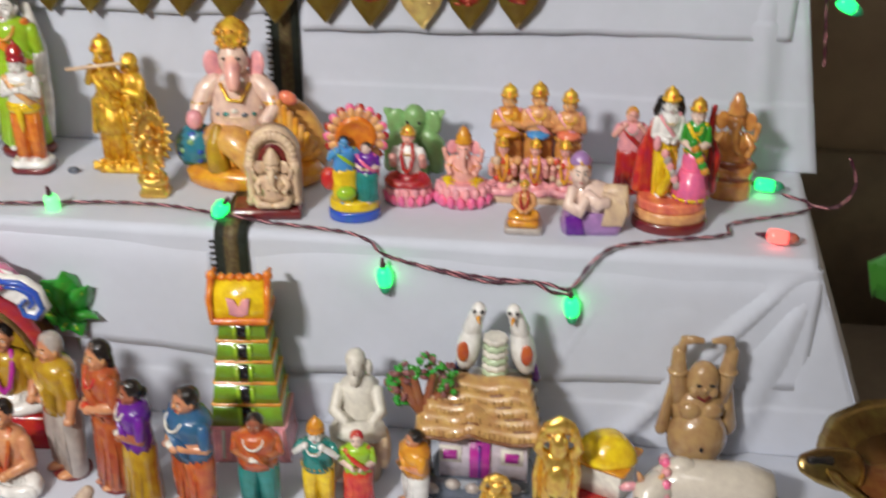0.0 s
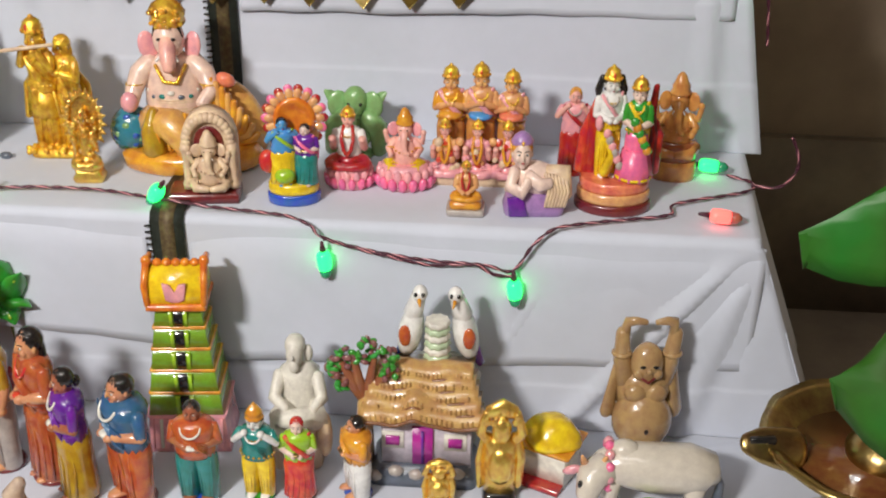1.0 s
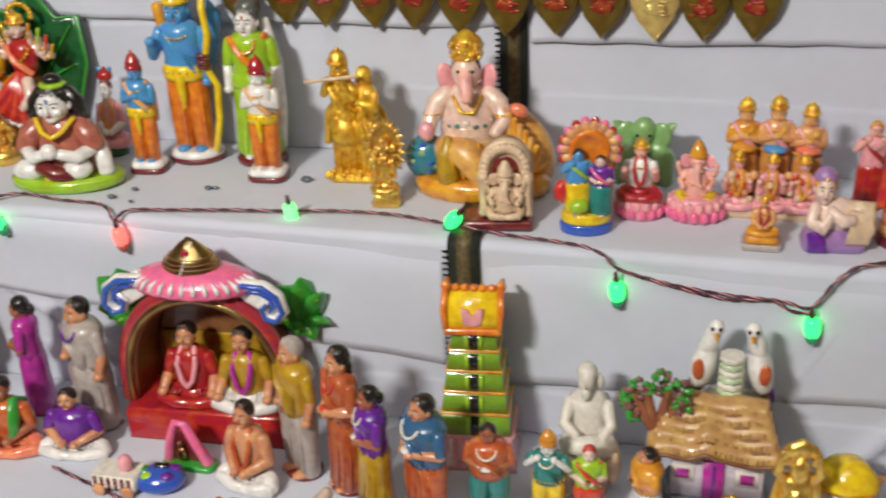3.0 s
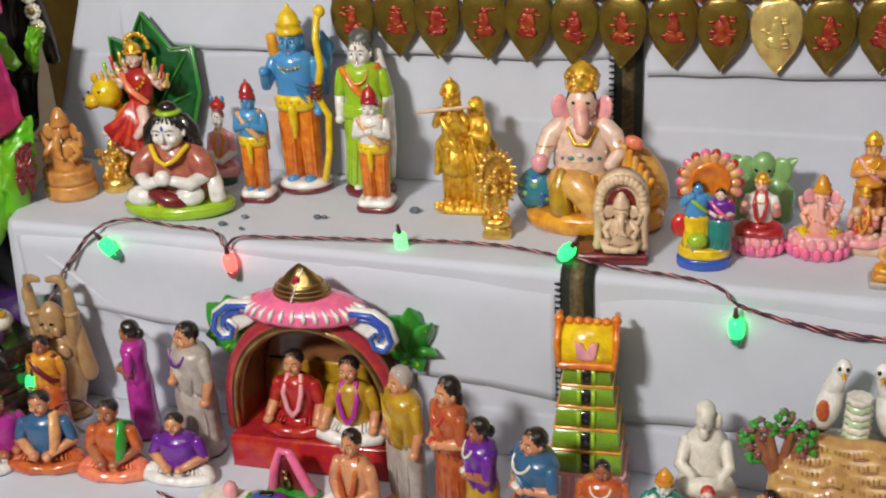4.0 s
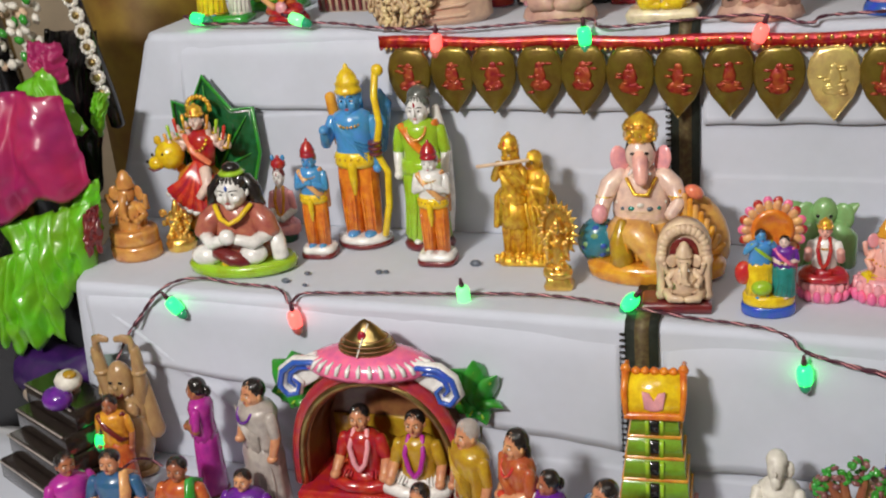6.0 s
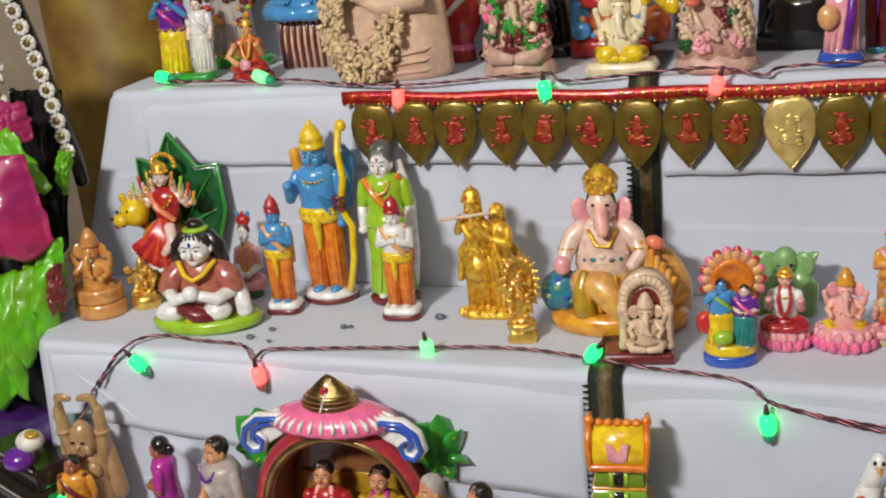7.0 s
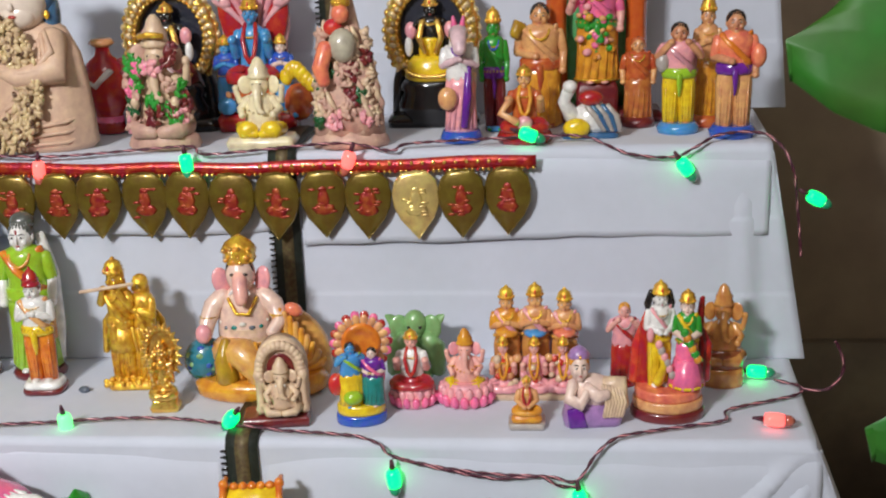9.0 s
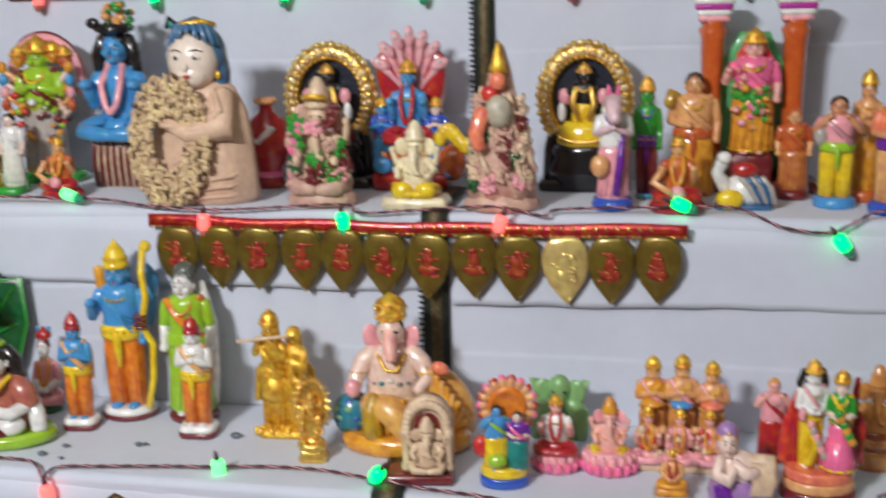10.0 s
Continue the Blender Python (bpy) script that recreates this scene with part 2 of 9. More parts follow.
def cloth_step(name, zt, zb, yf, yb, top, bottom, seed, label, hem=None):
    """One draped step: tread, rounded nose, riser and both side drapes. top and bottom: (front left, back left, front right, back right)."""
    s = Sculpt()
    N = 150

    def fold(x, z, k):
        f = 0.006 * noise.noise(Vector((x * 3.1, z * 2.0 + seed, k)))
        f += 0.0025 * noise.noise(Vector((x * 11, z * 7 + seed, k + 4)))
        return f
    prof = []
    for j in range(9):
        prof.append((yb + (yf + 0.012 - yb) * j / 8, zt, 0.0))
    for a in (20, 45, 70):
        prof.append((yf + 0.012 * (1 - math.sin(radians(a))), zt - 0.012 * (1 - math.cos(radians(a))), 0.0))
    for j in range(121):
        z = zt - 0.012 - (zt - 0.012 - zb) * j / 120
        prof.append((yf, z, (zt - z) / (zt - zb)))
    rings = []
    for y, z, down in prof:
        v = 0 if down else min(1, max(0, (y - yf) / (yb - yf)))
        lt = top[0] + (top[1] - top[0]) * v
        rt = top[2] + (top[3] - top[2]) * v
        xl, xr = lt + (bottom[0] - top[0]) * down, rt + (bottom[2] - top[2]) * down
        ring = []
        for i in range(N + 1):
            x = xl + (xr - xl) * i / N
            d = fold(x, z, seed)
            fade = min(1.0, down * 3 + 0.15)
            wob = 0.012 * noise.noise(Vector((x * 2, seed, 1)))
            d1, d2 = z - zt + 0.115 + wob - 0.02 * (x - 0.4), z - zt + 0.215 + 0.7 * wob
            span = 0.5 + 0.5 * math.tanh(6 * noise.noise(Vector((x * 1.6, seed, 8))))
            crease = 0.0007 * (1 - math.tanh(d1 / 0.002)) * (zt > 0.9) - 0.0014 * (zt > 0.9) * span * math.exp(-(d1 / 0.0028) ** 2)
            crease += 0.0008 * (1 - math.tanh(d2 / 0.0025))
            if hem:
                for hx, hz, sl, amp in hem:
                    q = (x - hx) - (z - hz) * sl
                    along = max(0.0, min(1.0, (hz - z) / 0.04)) if z < hz else 0.0
                    crease += amp * along * math.exp(-(q / 0.014) ** 2) - 0.6 * amp * along * math.exp(-((q - 0.024) / 0.014) ** 2)
            ring.append((x, y - (d * fade + crease if down else 0), z + (0 if down else 0.35 * d * min(1, 4 * v * (1 - v) + 0.2))))
        rings.append(ring)
    s.skin(rings, CLOTH, close=False)
    for side in (0, 1):
        tf, tb, bf, bb = top[2 * side], top[2 * side + 1], bottom[2 * side], bottom[2 * side + 1]
        grid = []
        for j in range(15):
            q = j / 14
            row = []
            for i in range(15):
                v = i / 14
                x = tf + (tb - tf) * v + (bf + (bb - bf) * v - tf - (tb - tf) * v) * q
                x += (0.006 * math.sin(v * 19 + seed) * q) * (1 if i else 0)
                row.append((x, yf + (yb - yf) * v + (0.012 * (1 - min(1, q * 8)) if i == 0 else 0), zt - (zt - zb) * q - (0.004 if q == 0 else 0)))
            grid.append(row)
        s.skin(grid, CLOTH, close=False)
    ob = s.thing(name, 0, 0, 0, 0, label, "cloth-covered step", kind="structure")
    sol = ob.modifiers.new("thickness", "SOLIDIFY")
    sol.thickness = 0.0015
    return ob


cloth_step("step_lowest", ZA, 0.0, -0.42, 0.02, (-0.80, -0.80, 1.45, 1.45), (-0.82, -0.82, 1.47, 1.47), 1.3, "white cotton cloth over the lowest wide display step")
cloth_step("step_middle", ZB, ZA, YB, YC + 0.02, (-0.424, -0.53, 1.142, 1.165), (-0.45, -0.56, 1.250, 1.27), 5.1, "white cotton cloth draped over the middle display step", [(1.12, 0.835, 0.75, 0.010), (-0.40, 0.83, -1.35, 0.009), (1.135, 0.82, 0.25, 0.006), (0.90, 0.80, 0.5, 0.004), (0.10, 0.84, -0.3, 0.003)])
cloth_step("step_upper", ZC, ZB, YC, YD + 0.02, (-0.412, -0.42, 1.127, 1.15), (-0.535, -0.56, 1.185, 1.20), 9.7, "white creased cotton cloth over the upper display step", [(-0.36, 1.16, 0.12, 0.006), (-0.30, 1.15, 0.1, 0.003), (1.09, 1.12, -0.05, 0.006), (0.2, 1.15, 0.3, 0.0025)])
cloth_step("step_top", ZD, ZC, YD, YE, (-0.42, -0.42, 1.17, 1.17), (-0.43, -0.43, 1.20, 1.20), 14.2, "white cotton cloth over the topmost display step")


def overlap(name, x0, x1, z1, z0, y, lean, seed, label):
    """A second layer of cloth lying on a riser, with a slack wavy lower hem."""
    s = Sculpt()
    rows = []
    n = int((x1 - x0) / 0.008)
    for j in range(14):
        q = j / 13
        row = []
        for i in range(n + 1):
            x = x0 + (x1 - x0) * i / n
            hem = z0 + lean * (x - x0) + 0.006 * noise.noise(Vector((x * 5, seed, 0))) + 0.003 * noise.noise(Vector((x * 17, seed, 3)))
            d = 0.0015 + min(1, (x1 - x) / 0.25, (x - x0) / 0.1) * 0.0025 + min(1, (x1 - x) / 0.25) * q ** 3 * (0.002 + 0.004 * max(0, noise.noise(Vector((x * 6, seed, 6)))))
            row.append((x, y - d - 0.004 * noise.noise(Vector((x * 3.1, q, seed))) + 0.009 * max(0.0, 1 - q * 5) ** 1.5, z1 + (hem - z1) * q))
        rows.append(row)
    s.skin(rows, CLOTH, close=False)
    ob = s.thing(name, 0, 0, 0, 0, label, "cloth", kind="structure")
    sol = ob.modifiers.new("thickness", "SOLIDIFY")
    sol.thickness = 0.0018
    return ob


overlap("cloth_layer_middle", -0.41, 0.398, 0.838, 0.735, YB - 0.001, -0.092, 2.2, "upper layer of white cloth with a loose hem")
overlap("cloth_layer_middle", 0.452, 1.150, 0.838, 0.650, YB - 0.001, 0.03, 3.1, "upper layer of white cloth with a sagging hem")
overlap("cloth_layer_upper", 0.466, 1.125, 1.154, 1.028, YC - 0.002, 0.018, 7.4, "upper layer of white cloth with a rumpled hem")
overlap("cloth_layer_upper", -0.36, 0.415, 1.154, 1.048, YC - 0.002, 0.0, 4.4, "upper layer of white cloth with a pressed hem")


# ---- room around the stand ----
def wall_box(name, lo, hi, mat, label, kind="structure"):
    s = Sculpt()
    c = [(a + b) / 2 for a, b in zip(lo, hi)]
    s.slab((c[0], c[1], lo[2]), hi[0] - lo[0], hi[1] - lo[1], [(0, 0), (0, hi[2] - lo[2])], mat, rnd=0.01)
    return s.thing(name, 0, 0, 0, 0, label, name.split("_")[0], kind=kind)


wall_box("floor", (-2.6, -3.2, -0.1), (3.4, 2.2, 0.0), FLOORM, "brown stone floor of the room")
# ceiling, front wall and side walls stay out of view, added for bounced light
wall_box("ceiling", (-2.6, -3.2, 2.8), (3.4, 2.2, 2.9), WALLM, "unseen plain ceiling added to bounce light")
wall_box("wall_back", (-2.6, 1.35, 0.0), (3.4, 1.45, 2.8), BROWN_WALL, "dim brown wall behind the stand")
wall_box("wainscot_back", (-2.5, 1.32, 0.0), (3.3, 1.348, 0.46), WAINSCOT, "dark brown wainscot along the wall")
wall_box("wall_front", (-2.6, -3.2, 0.0), (3.4, -3.1, 2.8), WALLM, "unseen pale wall across the room, added to bounce light")
wall_box("wall_left", (-2.6, -3.1, 0.0), (-2.5, 2.1, 2.8), WALLM, "unseen pale side wall added to bounce light")
wall_box("wall_right", (3.3, -3.1, 0.0), (3.4, 2.1, 2.8), BROWN_WALL, "unseen brown side wall added to close the room")


# ---- the sari border that runs down the steps ----
def border(name, x0, x1, pts, label):
    """A woven band lying on the cloth along pts (y, z), with a toothed edge on one side."""
    s = Sculpt()
    for a, b, mat, lift in ((0.0, 1.0, BORDER, 0.003), (0.30, 0.72, BORDER_GOLD, 0.0045)):
        xa, xb = x0 + (x1 - x0) * a, x0 + (x1 - x0) * b
        rings = []
        for (y, z), (ny, nz) in pts:
            rings.append([(xa, y + ny * lift, z + nz * lift), (xb, y + ny * lift, z + nz * lift), (xb, y, z), (xa, y, z)])
        s.skin(rings, mat)
    (y0, z0), n0 = pts[-2]
    (y1, z1), n1 = pts[-1]
    k = int(abs(z1 - z0) / 0.0085)
    for i in range(k):
        z = z0 + (z1 - z0) * (i + 0.5) / k
        y = y0 + (y1 - y0) * (i + 0.5) / k
        s.tube([(x0 + 0.001, y - 0.003, z), (x0 - 0.006, y - 0.003, z - 0.001)], 0.0017, BLACK, 5)
    return s.thing(name, 0, 0, 0, 0, label, "sari border")


def over_edge(yf, yb, zt, zb):
    k = 0.7071
    return [((yb, zt), (0, 1)), ((yf + 0.012, zt), (0, 1)), ((yf + 0.003, zt - 0.003), (-k, k)), ((yf - 0.002, zt - 0.012), (-1, 0)), ((yf - 0.004, zb), (-1, 0))]


LB = "dark green and brown woven border band over the cloth"
border("sari_border", 0.405, 0.447, over_edge(YB, 0.13, ZB + 0.003, ZA + 0.004), LB)
border("sari_border", 0.421, 0.461, over_edge(YC, 0.44, ZC + 0.003, ZB + 0.004), LB)
border("sari_border", 0.454, 0.489, over_edge(YD, 0.70, ZD + 0.003, ZC + 0.004), LB)


# ---- gilt leaf garland ----
def torana(x0, x1, y, z, n, seed):
    ob = empty_thing("leaf_garland", x0, y, z, 0, "red foil strip hung with olive gold leaf pendants", "garland")
    rnd = random.Random(seed)
    L = x1 - x0
    s = Sculpt()
    rings = []
    for i in range(61):
        u = i / 60
        d = -0.004 * math.sin(u * math.pi) + 0.0015 * math.sin(u * 23)
        rings.append([(L * u, 0, d + 0.009), (L * u, -0.002, d + 0.009), (L * u, -0.003, d - 0.009), (L * u, 0, d - 0.009)])
    s.skin(rings, REDFOIL).part("strip", ob)
    s = Sculpt()
    for i in range(104):
        u = (i + 0.5) / 104
        d = -0.004 * math.sin(u * math.pi)
        s.ell((L * u, -0.003, d - 0.0095), (0.0028, 0.002, 0.0028), GOLD if i % 3 else REDFOIL, n=6, k=4)
        if i % 2 and 0.5 < u < 0.95:
            s.ell((L * u, -0.0035, d + 0.002), (0.003, 0.001, 0.003), GOLD, n=6, k=4)
    s.part("beading", ob, "tiny gold beads along the strip")
    shape = [(0.0, 0.0), (0.018, -0.002), (0.029, -0.014), (0.0335, -0.032), (0.032, -0.050), (0.024, -0.070), (0.010, -0.088), (0.0, -0.101)]
    shape = shape + [(-x, z) for x, z in shape[-2:0:-1]]
    for i in range(n):
        x = 0.045 + (L - 0.085) * i / (n - 1)
        s = Sculpt()
        place = Matrix.Translation((x, -0.004 - 0.003 * rnd.random(), -0.008 + 0.003 * rnd.uniform(-1, 1))) @ Euler((radians(rnd.uniform(-1, 4)), radians(rnd.uniform(-2.5, 2.5)), radians(rnd.uniform(-7, 7)))).to_matrix().to_4x4()
        s.m = place
        # the tenth leaf catches the lamp: its glint is painted as brighter foil
        foil = LEAFFOIL_GLINT if i == 9 else LEAFFOIL
        s.outline(shape, 0, 0.0012, foil, dome=0.004)
        s.tube([(a * 0.93, -0.002, b * 0.96 - 0.002) for a, b in shape] + [(0, -0.002, -0.002)], 0.0011, foil, 5)
        leaf = s.part("leaf_pendant", ob, "gold leaf with its glint put into the colour" if i == 9 else "")
        s = Sculpt()
        s.m = place @ Matrix.Translation((0, -0.0052, -0.046))
        em = LEAFFOIL_GLINT if i == 9 else EMBLEM
        k = rnd.choice((0, 1, 2))
        s.ell((0, 0, -0.010), (0.016, 0.0014, 0.009), em, n=8, k=4)
        s.ell((0, 0, 0.004), (0.009 + 0.002 * k, 0.0016, 0.015), em, n=8, k=4)
        s.ell((0, 0, 0.018), (0.006, 0.0014, 0.006), em, n=8, k=4)
        for q in range(9):
            s.ell((rnd.uniform(-0.016, 0.016), -0.001, rnd.uniform(-0.02, 0.022)), (0.006, 0.0011, 0.002), em, n=6, k=4)
        s.part("emblem", leaf, "raised red figure stamp")
    return ob


torana(0.001, 0.803, YC - 0.021, 1.152, 12, 3)
s = Sculpt()
s.skin([[(x, YD - 0.008, ZD + 0.004 + 0.002 * math.sin(x * 9)), (x, YD - 0.010, ZD + 0.004), (x, YD - 0.010, ZD - 0.012), (x, YD - 0.008, ZD - 0.012)] for x in np.linspace(-0.38, 1.1, 40)], REDFOIL)
s.thing("trim_strip", 0, 0, 0, 0, "narrow red foil strip along the top step", "trim")


# ---- fairy lights: twisted cord and glowing bulbs ----
def resample(pts, step):
    out, pts = [], [Vector(p) for p in pts]
    for i in range(len(pts) - 1):
        p0, p1, p2, p3 = pts[max(i - 1, 0)], pts[i], pts[i + 1], pts[min(i + 2, len(pts) - 1)]
        n = max(2, int((p2 - p1).length / step))
        for k in range(n):
            t = k / n
            out.append(0.5 * ((2 * p1) + (p2 - p0) * t + (2 * p0 - 5 * p1 + 4 * p2 - p3) * t * t + (3 * p1 - p0 - 3 * p2 + p3) * t ** 3))
    return out + [pts[-1]]


def string_lights(label, runs, bulbs):
    ob = empty_thing("fairy_lights", 0, 0, 0, 0, label, "fairy lights")
    for pts in runs:
        path = resample(pts, 0.0035)
        s = Sculpt()
        for ph, mat in ((0, CORDM), (math.pi, CORDM), (math.pi / 2, ROSE)):
            tw = []
            for i, p in enumerate(path):
                d = (path[min(i + 1, len(path) - 1)] - path[max(i - 1, 0)]).normalized()
                u = d.cross(Vector((0, -1, 0.2))).normalized()
                v = d.cross(u)
                a = i * 0.62 + ph
                tw.append(p + (u * math.cos(a) + v * math.sin(a)) * (0.0013 if mat is CORDM else 0.0010))
            s.tube(tw, 0.00118 if mat is CORDM else 0.0008, mat, 5)
        s.part("cord", ob)
    for (x, y, z), (tx, ty), col in bulbs:
        s = Sculpt()
        s.m = Matrix.Translation((x, y, z)) @ Euler((radians(tx), radians(ty), 0)).to_matrix().to_4x4()
        led, cap = {"g": (LED_G, LEDCAP_G), "r": (LED_R, LEDCAP_R), "w": (LED_W, LEDCAP_G)}[col]
        s.lathe([(0.0035, 0.002), (0.008, 0), (0.0095, -0.005), (0.0095, -0.016), (0.0085, -0.022)], led, n=8)
        b = s.part("bulb", ob, {"g": "glowing green bulb", "r": "glowing red bulb", "w": "glowing pale green bulb"}[col])
        s = Sculpt()
        s.m = Matrix.Translation((x, y, z)) @ Euler((radians(tx), radians(ty), 0)).to_matrix().to_4x4()
        s.lathe([(0.0082, -0.0225), (0.007, -0.031), (0.003, -0.036)], cap, n=8)
        s.part("cap", b)
        s = Sculpt()
        s.m = Matrix.Translation((x, y, z)) @ Euler((radians(tx), radians(ty), 0)).to_matrix().to_4x4()
        s.lathe([(0.002, 0.016), (0.003, 0.010), (0.004, 0.003)], CORDM, n=6)
        s.part("socket", b)
    return ob


yb = -0.012
string_lights("twisted maroon cord of green and red bulbs along the middle step", [
    [(-0.359, -0.03, 0.733), (-0.334, yb, 0.782), (-0.295, yb, 0.825), (-0.268, yb, 0.852), (-0.255, 0.012, 0.858), (-0.225, 0.032, 0.857), (-0.163, 0.022, 0.857), (-0.10, 0.018, 0.857), (-0.072, 0.0, 0.857), (-0.058, yb, 0.848), (-0.044, 0.004, 0.857), (0.015, 0.015, 0.857), (0.093, 0.027, 0.857), (0.169, 0.036, 0.857), (0.245, 0.048, 0.857), (0.323, 0.048, 0.857), (0.40, 0.028, 0.859), (0.43, 0.020, 0.860), (0.476, 0.012, 0.858), (0.537, 0.006, 0.857), (0.581, -0.004, 0.857), (0.606, yb, 0.850), (0.621, yb, 0.835), (0.68, yb, 0.820), (0.749, yb, 0.811), (0.816, yb, 0.808), (0.85, yb, 0.802), (0.873, yb, 0.837), (0.898, -0.004, 0.857), (0.943, 0.017, 0.857), (0.977, 0.028, 0.857), (1.038, 0.049, 0.857), (1.05, 0.082, 0.857), (1.142, 0.127, 0.857), (1.153, 0.154, 0.858), (1.124, 0.177, 0.857)],
    [(-0.318, -0.02, 0.795), (-0.285, yb, 0.838), (-0.266, yb, 0.852)],
    [(1.15, 0.14, 0.86), (1.185, 0.13, 0.865), (1.20, 0.12, 0.90), (1.185, 0.11, 0.94)],
    [(0.621, yb, 0.833), (0.68, yb - 0.002, 0.819), (0.749, yb, 0.805), (0.803, yb - 0.002, 0.809), (0.827, yb, 0.796), (0.85, yb, 0.794)]],
    [((-0.250, yb - 0.006, 0.842), (8, -35), "g"), ((-0.052, yb - 0.006, 0.838), (5, -6), "r"), ((0.182, 0.028, 0.870), (15, 0), "w"), ((0.414, 0.020, 0.876), (20, 35), "g"),
     ((0.621, yb - 0.004, 0.816), (3, -4), "g"), ((0.853, yb - 0.004, 0.789), (3, -5), "g"), ((1.086, 0.034, 0.866), (0, -85), "r"), ((1.09, 0.183, 0.868), (0, -85), "g")])
yc = YC - 0.014
string_lights("maroon cord of small bulbs along the upper step", [
    [(-0.36, YC + 0.05, 1.179), (-0.30, YC + 0.01, 1.178), (-0.10, YC + 0.005, 1.177), (0.0, yc, 1.172), (0.12, yc, 1.168), (0.30, YC, 1.176), (0.34, yc, 1.167), (0.52, YC, 1.177), (0.60, yc, 1.168), (0.63, YC, 1.175), (0.80, YC + 0.01, 1.179), (0.87, YC + 0.01, 1.178), (0.93, yc, 1.158), (0.99, yc, 1.152), (1.02, yc, 1.165), (1.06, YC + 0.01, 1.178), (1.12, YC + 0.01, 1.176), (1.15, yc, 1.14), (1.165, YC, 1.07), (1.175, YC + 0.01, 1.00)]],
    [((-0.335, YC + 0.02, 1.186), (0, -80), "g"), ((-0.148, YC - 0.004, 1.188), (0, -70), "w"), ((0.092, yc - 0.012, 1.162), (5, 5), "r"), ((0.308, yc - 0.012, 1.168), (5, -3), "g"), ((0.545, yc - 0.012, 1.168), (5, 20), "r"),
     ((0.782, YC - 0.002, 1.188), (0, -70), "g"), ((1.00, yc - 0.006, 1.148), (5, -35), "g"), ((1.172, YC - 0.03, 1.10), (5, -60), "g")])
string_lights("maroon cord of small bulbs along the topmost step", [
    [(-0.36, YD - 0.012, 1.492), (0.1, YD - 0.014, 1.487), (0.6, YD - 0.014, 1.488), (1.1, YD - 0.012, 1.490)]],
    [((x, YD - 0.022, 1.488), (5, 10 * (-1) ** i), c) for i, (x, c) in enumerate(((-0.31, "r"), (-0.10, "g"), (0.14, "g"), (0.37, "g"), (0.62, "r"), (0.88, "g")))])


# ---- figurine kit ----
LIPS = paint("lip_red", (0.40, 0.04, 0.04), 0.3)


